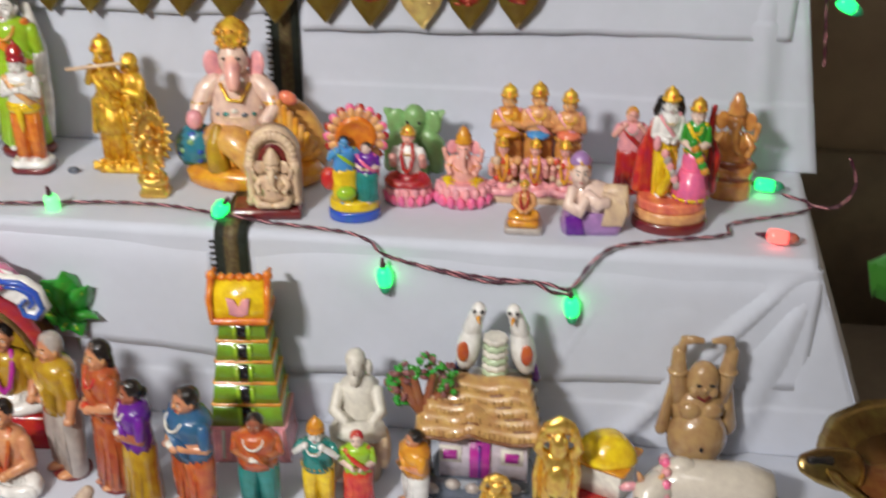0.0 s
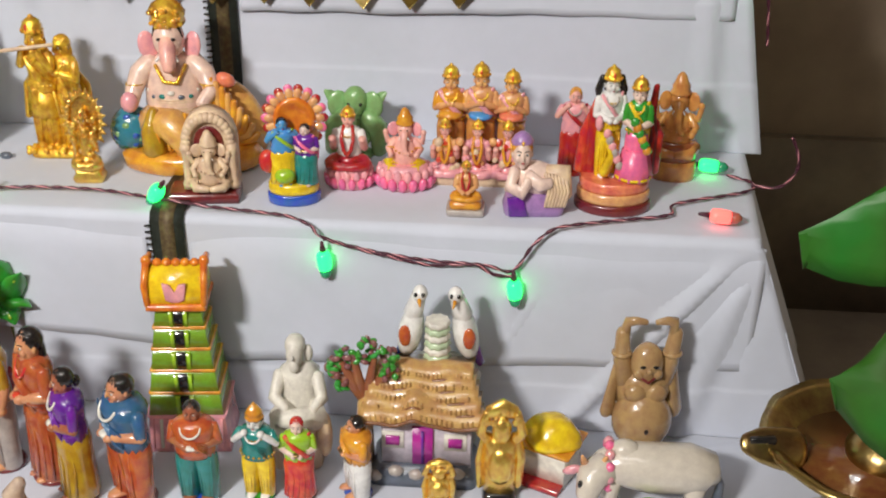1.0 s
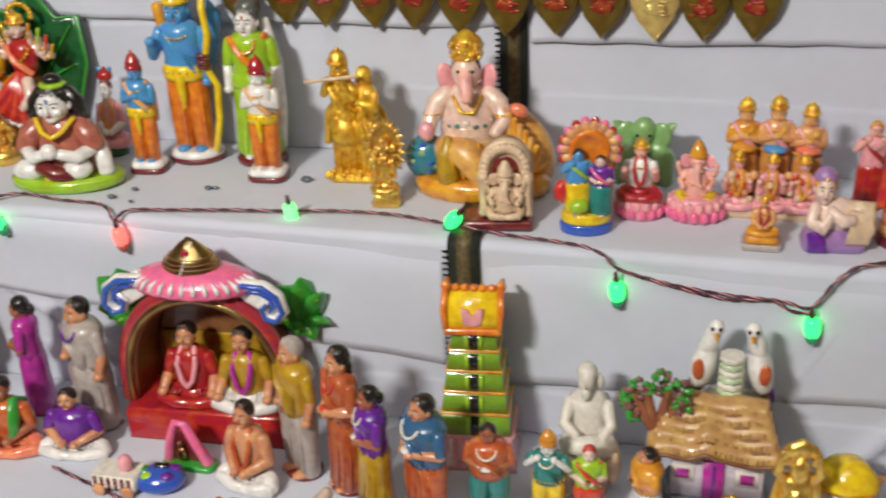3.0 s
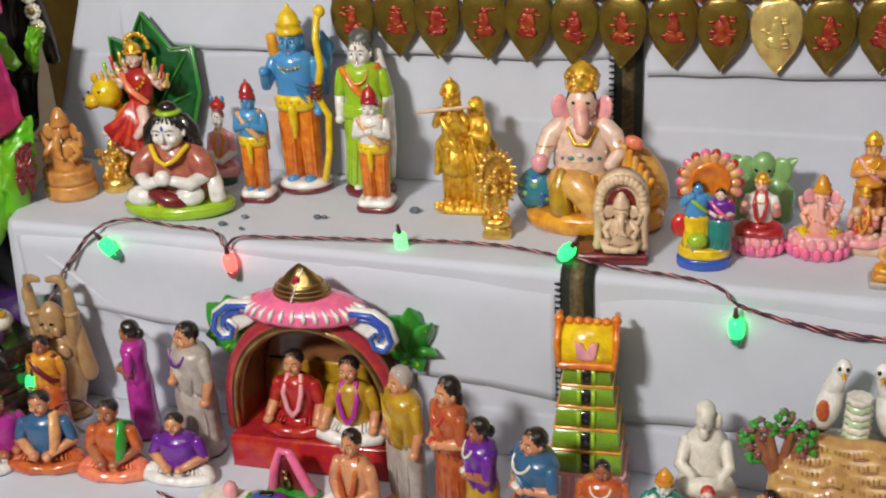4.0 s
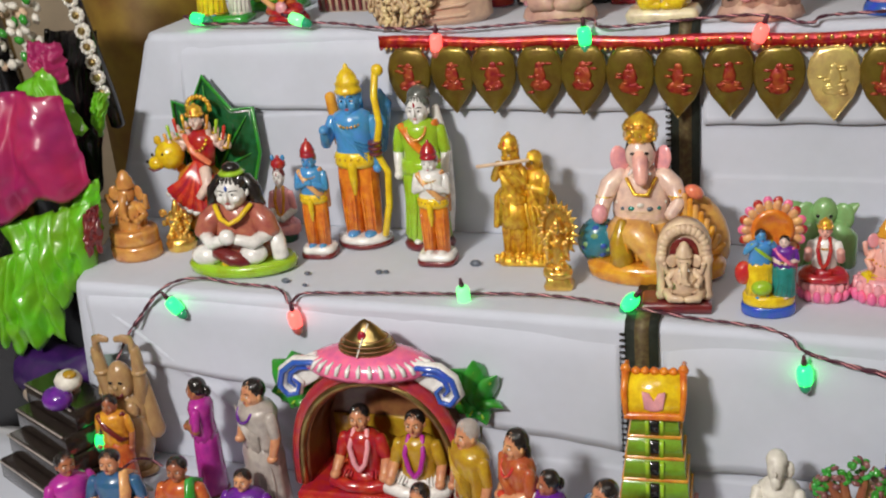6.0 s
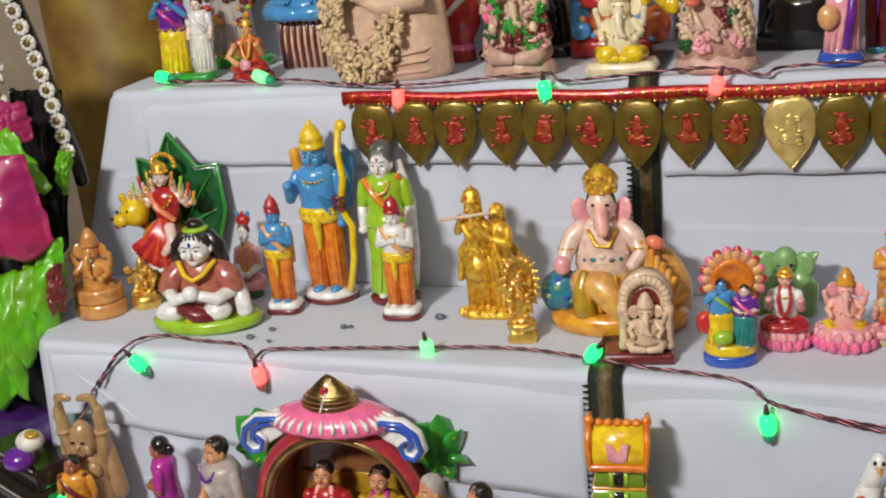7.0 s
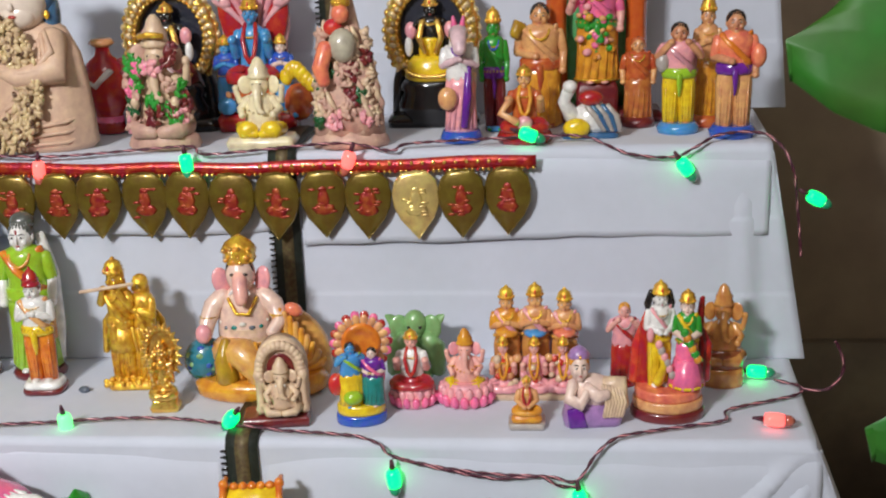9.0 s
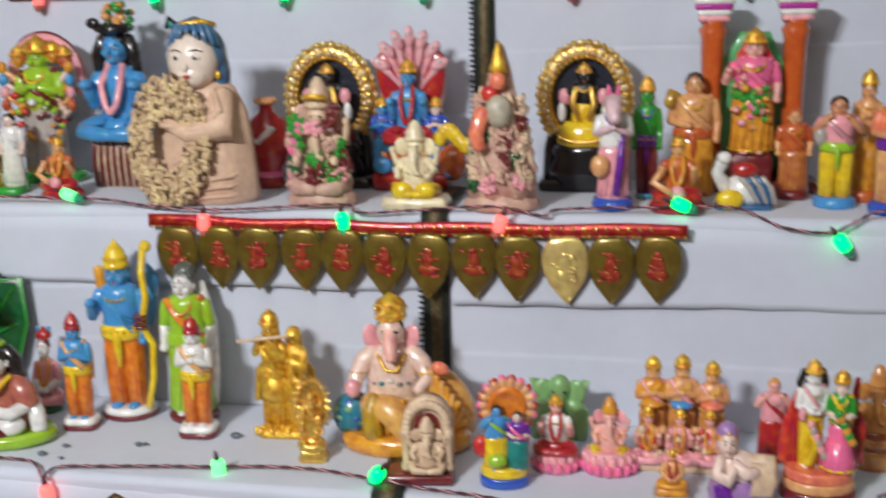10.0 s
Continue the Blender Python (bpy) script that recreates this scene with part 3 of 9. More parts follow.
def face(s, c, r, skin, hair, crown=None, cap="short", mark=None):
    x, y, z = c
    s.ell(c, (r * 0.86, r * 0.9, r * 1.12), skin, n=14, k=9)
    s.ell((x, y - r * 0.88, z - r * 0.1), (r * 0.13, r * 0.2, r * 0.22), skin, n=6, k=4)
    for sx in (-1, 1):
        s.ell((x + sx * r * 0.86, y + r * 0.05, z - r * 0.05), (r * 0.13, r * 0.2, r * 0.28), skin, n=6, k=4)
        s.ell((x + sx * r * 0.34, y - r * 0.775, z + r * 0.10), (r * 0.18, r * 0.09, r * 0.075), WHITE, n=8, k=5)
        s.ell((x + sx * r * 0.33, y - r * 0.83, z + r * 0.10), (r * 0.11, r * 0.06, r * 0.07), HAIR, n=6, k=4)
        s.tube([(x + sx * r * 0.14, y - r * 0.86, z + r * 0.28), (x + sx * r * 0.36, y - r * 0.80, z + r * 0.36), (x + sx * r * 0.56, y - r * 0.64, z + r * 0.28)], r * 0.035, HAIR, 5)
        s.ell((x + sx * r * 0.40, y - r * 0.60, z - r * 0.25), (r * 0.30, r * 0.24, r * 0.28), skin, n=8, k=6)
    s.ell((x, y - r * 0.52, z - r * 0.74), (r * 0.34, r * 0.30, r * 0.30), skin, n=8, k=6)
    s.tube([(x, y - r * 0.88, z + r * 0.25), (x, y - r * 1.02, z - r * 0.08), (x, y - r * 0.98, z - r * 0.2)], [r * 0.07, r * 0.11, r * 0.13], skin, 6)
    s.ell((x, y - r * 0.83, z - r * 0.50), (r * 0.19, r * 0.08, r * 0.06), LIPS, n=6, k=4)
    if mark:
        s.ell((x, y - r * 0.86, z + r * 0.5), (r * 0.09, r * 0.06, r * 0.2), mark, n=6, k=4)
    if cap:
        s.ell((x, y + r * 0.22, z + r * 0.30), (r * 0.96, r * 0.92, r * 0.90), hair, n=16, k=9)
        for q in range(11):
            a = math.pi * (1.02 + 0.96 * q / 10)
            s.tube([(x, y + r * 0.1, z + r * 1.17), (x + r * 0.62 * math.cos(a), y + r * 0.12 + r * 0.62 * math.sin(a), z + r * 0.92), (x + r * 0.88 * math.cos(a), y + r * 0.12 + r * 0.74 * math.sin(a), z + r * (0.80 - 0.50 * abs(math.cos(a)) ** 1.5))], r * 0.07, hair, 5)
    if cap == "long":
        s.ell((x, y + r * 0.65, z - r * 0.6), (r * 0.85, r * 0.5, r * 1.3), hair, n=10, k=7)
    if cap == "bun":
        s.ell((x, y + r * 1.1, z - r * 0.1), (r * 0.5, r * 0.45, r * 0.5), hair, n=10, k=6)
    if crown in (GOLDP, GOLD):
        h = r * 1.5
        s.lathe([(r * 0.93, 0), (r * 1.06, h * 0.08), (r * 1.08, h * 0.18), (r * 0.92, h * 0.24), (r * 0.98, h * 0.42), (r * 0.84, h * 0.52), (r * 0.82, h * 0.66), (r * 0.56, h * 0.80), (r * 0.26, h * 0.90), (r * 0.20, h), (0, h * 1.06)], crown, (x, y, z + r * 0.48), n=16, flute=8, depth=0.05)
        for q in range(7):
            a = math.pi * (1.1 + 0.8 * q / 6)
            s.ell((x + r * 1.06 * math.cos(a), y + r * 1.06 * math.sin(a), z + r * 0.74), (r * 0.13, r * 0.10, r * 0.2), AMBER if q % 2 else crown, n=6, k=4)
        s.ell((x, y - r * 0.92, z + r * 1.1), (r * 0.16, r * 0.12, r * 0.28), SCARLET, n=7, k=5)
    elif crown:
        h = r * 1.95
        s.lathe([(r * 0.95, 0), (r * 1.04, h * 0.10), (r * 0.92, h * 0.15), (r * 0.90, h * 0.32), (r * 0.98, h * 0.36), (r * 0.78, h * 0.44), (r * 0.72, h * 0.60), (r * 0.40, h * 0.80), (r * 0.2, h * 0.86), (r * 0.18, h * 0.95), (0, h * 1.04)], crown, (x, y, z + r * 0.5), n=14, flute=7, depth=0.03)


def arm(s, sx, sh, el, ha, r, sleeve, skin, cut=0.5):
    sh, el, ha = Vector(sh), Vector(el), Vector(ha)
    for v in (sh, el, ha):
        v.x *= sx
    s.tube([sh, sh.lerp(el, 0.5), el], [r * 1.15, r * 1.2, r * 1.0], sleeve, 9)
    s.ell(el, r * 1.0, sleeve if cut > 0.6 else skin, n=8, k=5)
    s.tube([el, el.lerp(ha, 0.5), ha], [r * 0.95, r * 0.9, r * 0.7], skin, 9)
    s.ell(ha, (r * 0.95, r * 1.2, r * 0.8), skin, n=8, k=5)


def person(s, h, skin, top, bottom, hair=HAIR, crown=None, cap="short", hands="front", legs="skirt", sash=None, slim=1.0, mark=None, necklace=None, belt=None, shoes=None):
    """A standing figure h tall, facing -y, feet at the origin."""
    k, w = h, h * slim
    if legs == "skirt":
        s.lathe([(0.140 * w, 0.0), (0.158 * w, 0.02 * k), (0.150 * w, 0.12 * k), (0.142 * w, 0.30 * k), (0.146 * w, 0.43 * k), (0.124 * w, 0.54 * k)], bottom, sy=0.76, n=26, flute=9, depth=0.035)
        for sx in (-1, 1):
            s.ell((sx * 0.05 * w, -0.085 * w, 0.012 * k), (0.035 * w, 0.06 * w, 0.02 * k), shoes or skin, n=8, k=5)
    else:
        for sx in (-1, 1):
            s.tube([(sx * 0.066 * w, 0, 0.01 * k), (sx * 0.068 * w, 0, 0.18 * k), (sx * 0.062 * w, 0, 0.38 * k), (sx * 0.045 * w, 0, 0.52 * k)], [0.066 * w, 0.070 * w, 0.082 * w, 0.084 * w], bottom, 14)
            for q in range(4):
                s.tube([(sx * (0.03 + 0.026 * q) * w, -0.064 * w, 0.44 * k), (sx * (0.028 + 0.026 * q) * w, -0.066 * w, 0.24 * k), (sx * (0.036 + 0.022 * q) * w, -0.060 * w, 0.04 * k)], [0.006 * k, 0.010 * k, 0.008 * k], bottom, 6)
            s.ell((sx * 0.06 * w, -0.05 * w, 0.02 * k), (0.045 * w, 0.08 * w, 0.025 * k), shoes or skin, n=8, k=5)
    s.lathe([(0.134 * w, 0.47 * k), (0.136 * w, 0.54 * k), (0.124 * w, 0.61 * k), (0.138 * w, 0.70 * k), (0.146 * w, 0.76 * k), (0.118 * w, 0.808 * k), (0.050 * w, 0.838 * k)], top, sy=0.74, n=20)
    for q in range(5):
        s.tube([(-0.10 * w + 0.02 * q * w, -0.080 * w, 0.79 * k - 0.01 * q * k), (0.02 * w * q - 0.03 * w, -0.114 * w, 0.68 * k - 0.022 * q * k), (0.10 * w, -0.080 * w, 0.62 * k - 0.026 * q * k)], [0.006 * k, 0.010 * k, 0.007 * k], top, 6)
    if belt:
        s.lathe([(0.140 * w, 0.465 * k), (0.150 * w, 0.49 * k), (0.148 * w, 0.545 * k), (0.132 * w, 0.565 * k)], belt, sy=0.76, n=20, flute=7, depth=0.02)
        s.tube([(0, -0.112 * w, 0.50 * k), (0.004 * w, -0.116 * w, 0.40 * k), (0, -0.104 * w, 0.30 * k)], [0.034 * w, 0.030 * w, 0.012 * w], belt, 8, flat=0.6)
    s.lathe([(0.045 * w, 0.80 * k), (0.04 * w, 0.87 * k)], skin, n=10)
    face(s, (0, -0.014 * k, 0.890 * k), 0.092 * k, skin, hair, crown, cap, mark)
    r = 0.040 * k
    poses = {"front": ((0.128 * w, 0, 0.765 * k), (0.158 * w, -0.015 * k, 0.61 * k), (0.032 * w, -0.145 * k, 0.585 * k)),
             "pray": ((0.128 * w, 0, 0.765 * k), (0.156 * w, -0.035 * k, 0.63 * k), (0.016 * w, -0.12 * k, 0.69 * k)),
             "down": ((0.132 * w, 0, 0.765 * k), (0.165 * w, 0.0, 0.61 * k), (0.158 * w, -0.05 * k, 0.46 * k)),
             "flute": ((0.125 * w, 0, 0.77 * k), (0.175 * w, -0.05 * k, 0.68 * k), (0.07 * w, -0.12 * k, 0.82 * k))}
    for sx in (-1, 1):
        p = hands
        if hands == "bless":
            p = "pray" if sx < 0 else "down"
        if hands == "hold":
            p = "front" if sx < 0 else "down"
        a = poses[p]
        if hands == "bless" and sx < 0:
            a = (a[0], (0.19 * w, -0.03 * k, 0.62 * k), (0.17 * w, -0.10 * k, 0.72 * k))
        arm(s, sx, *a, r, top, skin)
    if hands == "front":
        s.ell((0, -0.145 * k, 0.598 * k), (0.05 * w, 0.035 * w, 0.022 * k), necklace or BRASS, n=10, k=5)
    for i in range(7):
        if legs == "skirt":
            a = radians(205 + 21.5 * i)
            s.tube([(0.132 * w * math.cos(a), 0.132 * w * 0.76 * math.sin(a), 0.47 * k), (0.142 * w * math.cos(a + 0.09), 0.142 * w * 0.76 * math.sin(a + 0.09), 0.26 * k), (0.156 * w * math.cos(a - 0.04), 0.156 * w * 0.76 * math.sin(a - 0.04), 0.04 * k)], [0.006 * k, 0.011 * k, 0.014 * k], bottom, 6)
    trim = GOLDP if crown else None
    if trim:
        zz, rr = (0.03, 0.160) if legs == "skirt" else (0.0, 0.0)
        if rr:
            s.tube([(rr * w * math.cos(a), rr * w * 0.80 * math.sin(a), zz * k) for a in np.linspace(0, 2 * math.pi, 22)], 0.010 * k, trim, 6)
        for q in range(11):
            a = math.pi + math.pi * q / 10
            s.ell((0.142 * w * math.cos(a), 0.108 * w * math.sin(a), 0.525 * k), 0.013 * k, trim, n=6, k=4)
            s.ell((0.085 * w * math.cos(a), -0.048 * w + 0.068 * w * math.sin(a), 0.765 * k + 0.028 * k * math.sin(a)), 0.0105 * k, trim, n=6, k=4)
        for sx in (-1, 1):
            s.ell((sx * 0.143 * w, -0.005 * k, 0.69 * k), (0.042 * k, 0.042 * k, 0.010 * k), trim, n=10, k=4)
    if sash:
        s.tube([(-0.11 * w, -0.060 * w, 0.80 * k), (-0.02 * w, -0.118 * w, 0.70 * k), (0.09 * w, -0.104 * w, 0.58 * k), (0.142 * w, 0.0, 0.52 * k), (0.06 * w, 0.105 * w, 0.62 * k), (-0.08 * w, 0.10 * w, 0.76 * k)], 0.030 * k, sash, 8, flat=0.5)
        s.tube([(0.11 * w, -0.03 * w, 0.81 * k), (0.13 * w, 0.06 * w, 0.66 * k), (0.13 * w, 0.07 * w, 0.40 * k)], [0.035 * k, 0.04 * k, 0.03 * k], sash, 8, flat=0.5)
    if necklace:
        s.tube([(0.065 * w * math.cos(a), -0.078 * w - 0.040 * w * abs(math.sin(a)), 0.79 * k + 0.075 * k * math.sin(a)) for a in [math.pi + math.pi * i / 10 for i in range(11)]], 0.011 * k, necklace, 6)


def sitter(s, h, skin, top, bottom, hair=HAIR, crown=None, cap="short", hands="lap", slim=1.0, mark=None, necklace=None, sash=None):
    """A cross-legged figure h tall, facing -y, seat at the origin."""
    k, w = h, h * slim
    for sx in (-1, 1):
        s.tube([(sx * 0.10 * w, 0.06 * k, 0.11 * k), (sx * 0.27 * w, -0.06 * k, 0.10 * k), (sx * 0.32 * w, -0.14 * k, 0.085 * k)], [0.12 * k, 0.11 * k, 0.085 * k], bottom, 10)
        s.tube([(sx * 0.32 * w, -0.14 * k, 0.08 * k), (sx * 0.12 * w, -0.23 * k, 0.07 * k), (-sx * 0.08 * w, -0.23 * k, 0.06 * k)], [0.085 * k, 0.07 * k, 0.05 * k], bottom, 10)
        s.ell((-sx * 0.13 * w, -0.24 * k, 0.055 * k), (0.07 * k, 0.05 * k, 0.04 * k), skin, n=8, k=5)
    s.ell((0, 0.02 * k, 0.11 * k), (0.22 * w, 0.20 * k, 0.12 * k), bottom)
    s.lathe([(0.19 * w, 0.12 * k), (0.205 * w, 0.22 * k), (0.188 * w, 0.36 * k), (0.21 * w, 0.52 * k), (0.185 * w, 0.60 * k), (0.07 * w, 0.67 * k)], top, (0, 0.02 * k, 0), sy=0.72, n=18)
    s.lathe([(0.065 * k, 0.62 * k), (0.058 * k, 0.72 * k)], skin, n=10)
    face(s, (0, -0.01 * k, 0.80 * k if not crown else 0.76 * k), 0.125 * k if not crown else 0.105 * k, skin, hair, crown, cap, mark)
    ends = {"lap": (0.06 * w, -0.22 * k, 0.24 * k), "knee": (0.27 * w, -0.20 * k, 0.20 * k), "pray": (0.02 * w, -0.20 * k, 0.42 * k), "bless": (0.25 * w, -0.15 * k, 0.50 * k)}
    for sx in (-1, 1):
        arm(s, sx, (0.185 * w, 0.01 * k, 0.56 * k), (0.255 * w, -0.02 * k, 0.33 * k), ends[hands], 0.066 * k, top, skin)
    for q in range(5):
        for sx in (-1, 1):
            s.tube([(sx * (0.10 + 0.04 * q) * w, -0.05 * k - 0.02 * q * k, 0.215 * k - 0.012 * q * k), (sx * (0.12 + 0.045 * q) * w, -0.17 * k, 0.155 * k - 0.008 * q * k)], 0.016 * k, bottom, 6)
    s.tube([(0.178 * w * math.cos(a), 0.02 * k + 0.128 * w * math.sin(a), 0.235 * k) for a in np.linspace(math.pi, 2 * math.pi, 12)], 0.016 * k, necklace or bottom, 6)
    if crown:
        for q in range(11):
            a = math.pi + math.pi * q / 10
            s.ell((0.12 * w * math.cos(a), -0.05 * k + 0.085 * w * math.sin(a), 0.565 * k + 0.05 * k * math.sin(a)), 0.017 * k, crown, n=6, k=4)
        for sx in (-1, 1):
            s.ell((sx * 0.225 * w, 0, 0.45 * k), (0.068 * k, 0.068 * k, 0.016 * k), crown, n=10, k=4)
    if necklace:
        for q in (-1, 1):
            s.tube([(q * 0.07 * w, -0.02 * k, 0.66 * k), (q * 0.10 * w, -0.14 * k, 0.50 * k), (q * 0.06 * w, -0.17 * k, 0.32 * k), (0, -0.19 * k, 0.25 * k)], 0.030 * k, necklace, 8)
    if sash:
        s.tube([(0.12 * w, -0.03 * k, 0.66 * k), (0.15 * w, -0.15 * k, 0.50 * k), (0.12 * w, -0.18 * k, 0.28 * k)], [0.06 * k, 0.07 * k, 0.06 * k], sash, 9, flat=0.6)
        s.tube([(0.12 * w, -0.03 * k, 0.66 * k), (0.14 * w, 0.12 * k, 0.55 * k), (0.10 * w, 0.17 * k, 0.25 * k)], [0.06 * k, 0.07 * k, 0.06 * k], sash, 9, flat=0.6)


def elephant_god(s, h, skin, cloth, crown, seat=None, ear=None, band=None, four=True):
    """Seated elephant-headed figure h tall."""
    k = h
    z0 = 0.0
    if seat:
        s.lathe([(0.30 * k, 0), (0.33 * k, 0.03 * k), (0.32 * k, 0.09 * k), (0.27 * k, 0.12 * k)], seat, sy=0.75, n=24, flute=12, depth=0.05)
        z0 = 0.10 * k
    for sx in (-1, 1):
        s.tube([(sx * 0.10 * k, 0.03 * k, z0 + 0.10 * k), (sx * 0.25 * k, -0.06 * k, z0 + 0.09 * k), (sx * 0.20 * k, -0.17 * k, z0 + 0.06 * k), (sx * 0.02 * k, -0.19 * k, z0 + 0.05 * k)], [0.09 * k, 0.085 * k, 0.065 * k, 0.045 * k], cloth, 10)
        s.tube([(sx * 0.14 * k, 0, z0 + 0.42 * k), (sx * 0.24 * k, -0.04 * k, z0 + 0.31 * k), (sx * 0.19 * k, -0.16 * k, z0 + 0.27 * k)], [0.055 * k, 0.05 * k, 0.04 * k], skin, 9)
        s.ell((sx * 0.19 * k, -0.17 * k, z0 + 0.27 * k), 0.045 * k, skin, n=8, k=5)
        if four:
            s.tube([(sx * 0.14 * k, 0.03 * k, z0 + 0.42 * k), (sx * 0.26 * k, 0.02 * k, z0 + 0.40 * k), (sx * 0.28 * k, -0.03 * k, z0 + 0.53 * k)], [0.05 * k, 0.045 * k, 0.035 * k], skin, 9)
            s.ell((sx * 0.28 * k, -0.03 * k, z0 + 0.55 * k), 0.042 * k, band or skin, n=8, k=5)
        s.ell((sx * 0.17 * k, 0.02 * k, z0 + 0.58 * k), (0.095 * k, 0.025 * k, 0.105 * k), ear or skin, rot=(0, sx * 12, -sx * 25), n=12)
        s.tube([(sx * 0.05 * k, -0.11 * k, z0 + 0.51 * k), (sx * 0.075 * k, -0.16 * k, z0 + 0.485 * k)], [0.014 * k, 0.006 * k], WHITE if skin is not GOLD else GOLD, 6)
        s.ell((sx * 0.045 * k, -0.115 * k, z0 + 0.60 * k), (0.016 * k, 0.01 * k, 0.009 * k), HAIR if skin not in (GOLD, TERRA) else skin, n=6, k=4)
    s.lathe([(0.17 * k, 0.05 * k), (0.205 * k, 0.15 * k), (0.20 * k, 0.26 * k), (0.165 * k, 0.38 * k), (0.15 * k, 0.44 * k), (0.07 * k, 0.49 * k)], skin, (0, 0.02 * k, z0), sy=0.85, n=18)
    s.ell((0, 0, z0 + 0.58 * k), (0.115 * k, 0.115 * k, 0.12 * k), skin, n=14, k=9)
    s.tube([(0, -0.09 * k, z0 + 0.57 * k), (0, -0.145 * k, z0 + 0.49 * k), (0.005 * k, -0.165 * k, z0 + 0.39 * k), (0.03 * k, -0.185 * k, z0 + 0.31 * k), (0.08 * k, -0.20 * k, z0 + 0.29 * k)], [0.065 * k, 0.055 * k, 0.045 * k, 0.035 * k, 0.025 * k], skin, 10)
    s.lathe([(0.125 * k, 0), (0.135 * k, 0.03 * k), (0.11 * k, 0.06 * k), (0.115 * k, 0.10 * k), (0.08 * k, 0.15 * k), (0.06 * k, 0.20 * k), (0.02 * k, 0.235 * k)], crown, (0, 0.01 * k, z0 + 0.655 * k), n=14, flute=7, depth=0.05)
    for q in range(9):
        a = math.pi + math.pi * q / 8
        s.ell((0.17 * k * math.cos(a), 0.0 + 0.175 * k * math.sin(a), z0 + 0.36 * k + 0.07 * k * math.sin(a)), 0.016 * k, crown, n=6, k=4)
    for sx in (-1, 1):
        s.ell((sx * 0.215 * k, -0.03 * k, z0 + 0.345 * k), (0.060 * k, 0.060 * k, 0.014 * k), crown, n=10, k=4)
        for q in range(4):
            s.tube([(sx * (0.10 + 0.04 * q) * k, -0.02 * k - 0.015 * q * k, z0 + 0.185 * k - 0.01 * q * k), (sx * (0.11 + 0.035 * q) * k, -0.13 * k, z0 + 0.13 * k)], 0.013 * k, cloth, 6)
    if band:
        s.tube([(0.16 * k * math.cos(a), -0.03 * k - 0.14 * k * abs(math.sin(a)), z0 + 0.42 * k + 0.12 * k * math.sin(a)) for a in [math.pi + math.pi * i / 10 for i in range(11)]], 0.018 * k, band, 6)


def stand_base(s, w, d, h, mats, n=28):
    """A low oval plinth of bands, bottom up."""
    z = 0
    for i, m in enumerate(mats):
        q = h / len(mats)
        g = 1 - 0.05 * i
        s.lathe([(0.5 * g * 0.98, z), (0.5 * g, z + q * 0.25), (0.5 * g, z + q * 0.75), (0.5 * g * 0.96, z + q)], m, sx=w, sy=d, n=n)
        z += q


def lotus(s, w, h, m1, m2, n=14):
    for row, (r, z, m) in enumerate(((0.46, 0.30, m1), (0.42, 0.62, m2))):
        for i in range(n):
            a = 2 * math.pi * (i + row * 0.5) / n
            s.ell((r * w * math.cos(a), r * w * math.sin(a) * 0.8, z * h), (0.085 * w, 0.085 * w, 0.30 * h), m, rot=(0, 20, math.degrees(a)), n=8, k=5)
    s.lathe([(0.42 * w, 0), (0.46 * w, 0.3 * h), (0.44 * w, 0.8 * h), (0.38 * w, h)], m2, sy=0.8, n=20)


def blob_cover(s, n, rnd, box, r, mats):
    """Small blossoms or beads scattered over a form."""
    (x0, x1), (y0, y1), (z0, z1) = box
    for _ in range(n):
        q = r * rnd.uniform(0.6, 1.3)
        s.ell((rnd.uniform(x0, x1), rnd.uniform(y0, y1), rnd.uniform(z0, z1)), (q, q * 0.8, q * 0.8), rnd.choice(mats), rot=(rnd.uniform(-40, 40), rnd.uniform(-40, 40), 0), n=6, k=4)


rnd = random.Random(11)
DOLL = "figurine"


# ---- middle step ----
s = Sculpt()
stand_base(s, 0.084, 0.07, 0.045, [TERRA, TERRA])
s.m = Matrix.Translation((0, 0, 0.03))
elephant_god(s, 0.118, TERRA, TERRA, TERRA)
sized(s.thing("ganesha_figurine", -0.389, 0.115, ZB, 6, "glazed brown terracotta elephant god figurine on white cloth", DOLL), 0.98, 1.037)

s = Sculpt()
s.lathe([(0.03, 0), (0.032, 0.01), (0.024, 0.018)], GOLD, n=16)
elephant_god(s, 0.075, GOLD, GOLD, GOLD)
blob_cover(s, 40, rnd, ((-0.026, 0.026), (-0.014, 0.0), (0.005, 0.055)), 0.006, [GOLD])
sized(s.thing("ganesha_figurine", -0.332, 0.154, ZB, 8, "small bright gold elephant god figurine", DOLL), 0.786, 1.209)


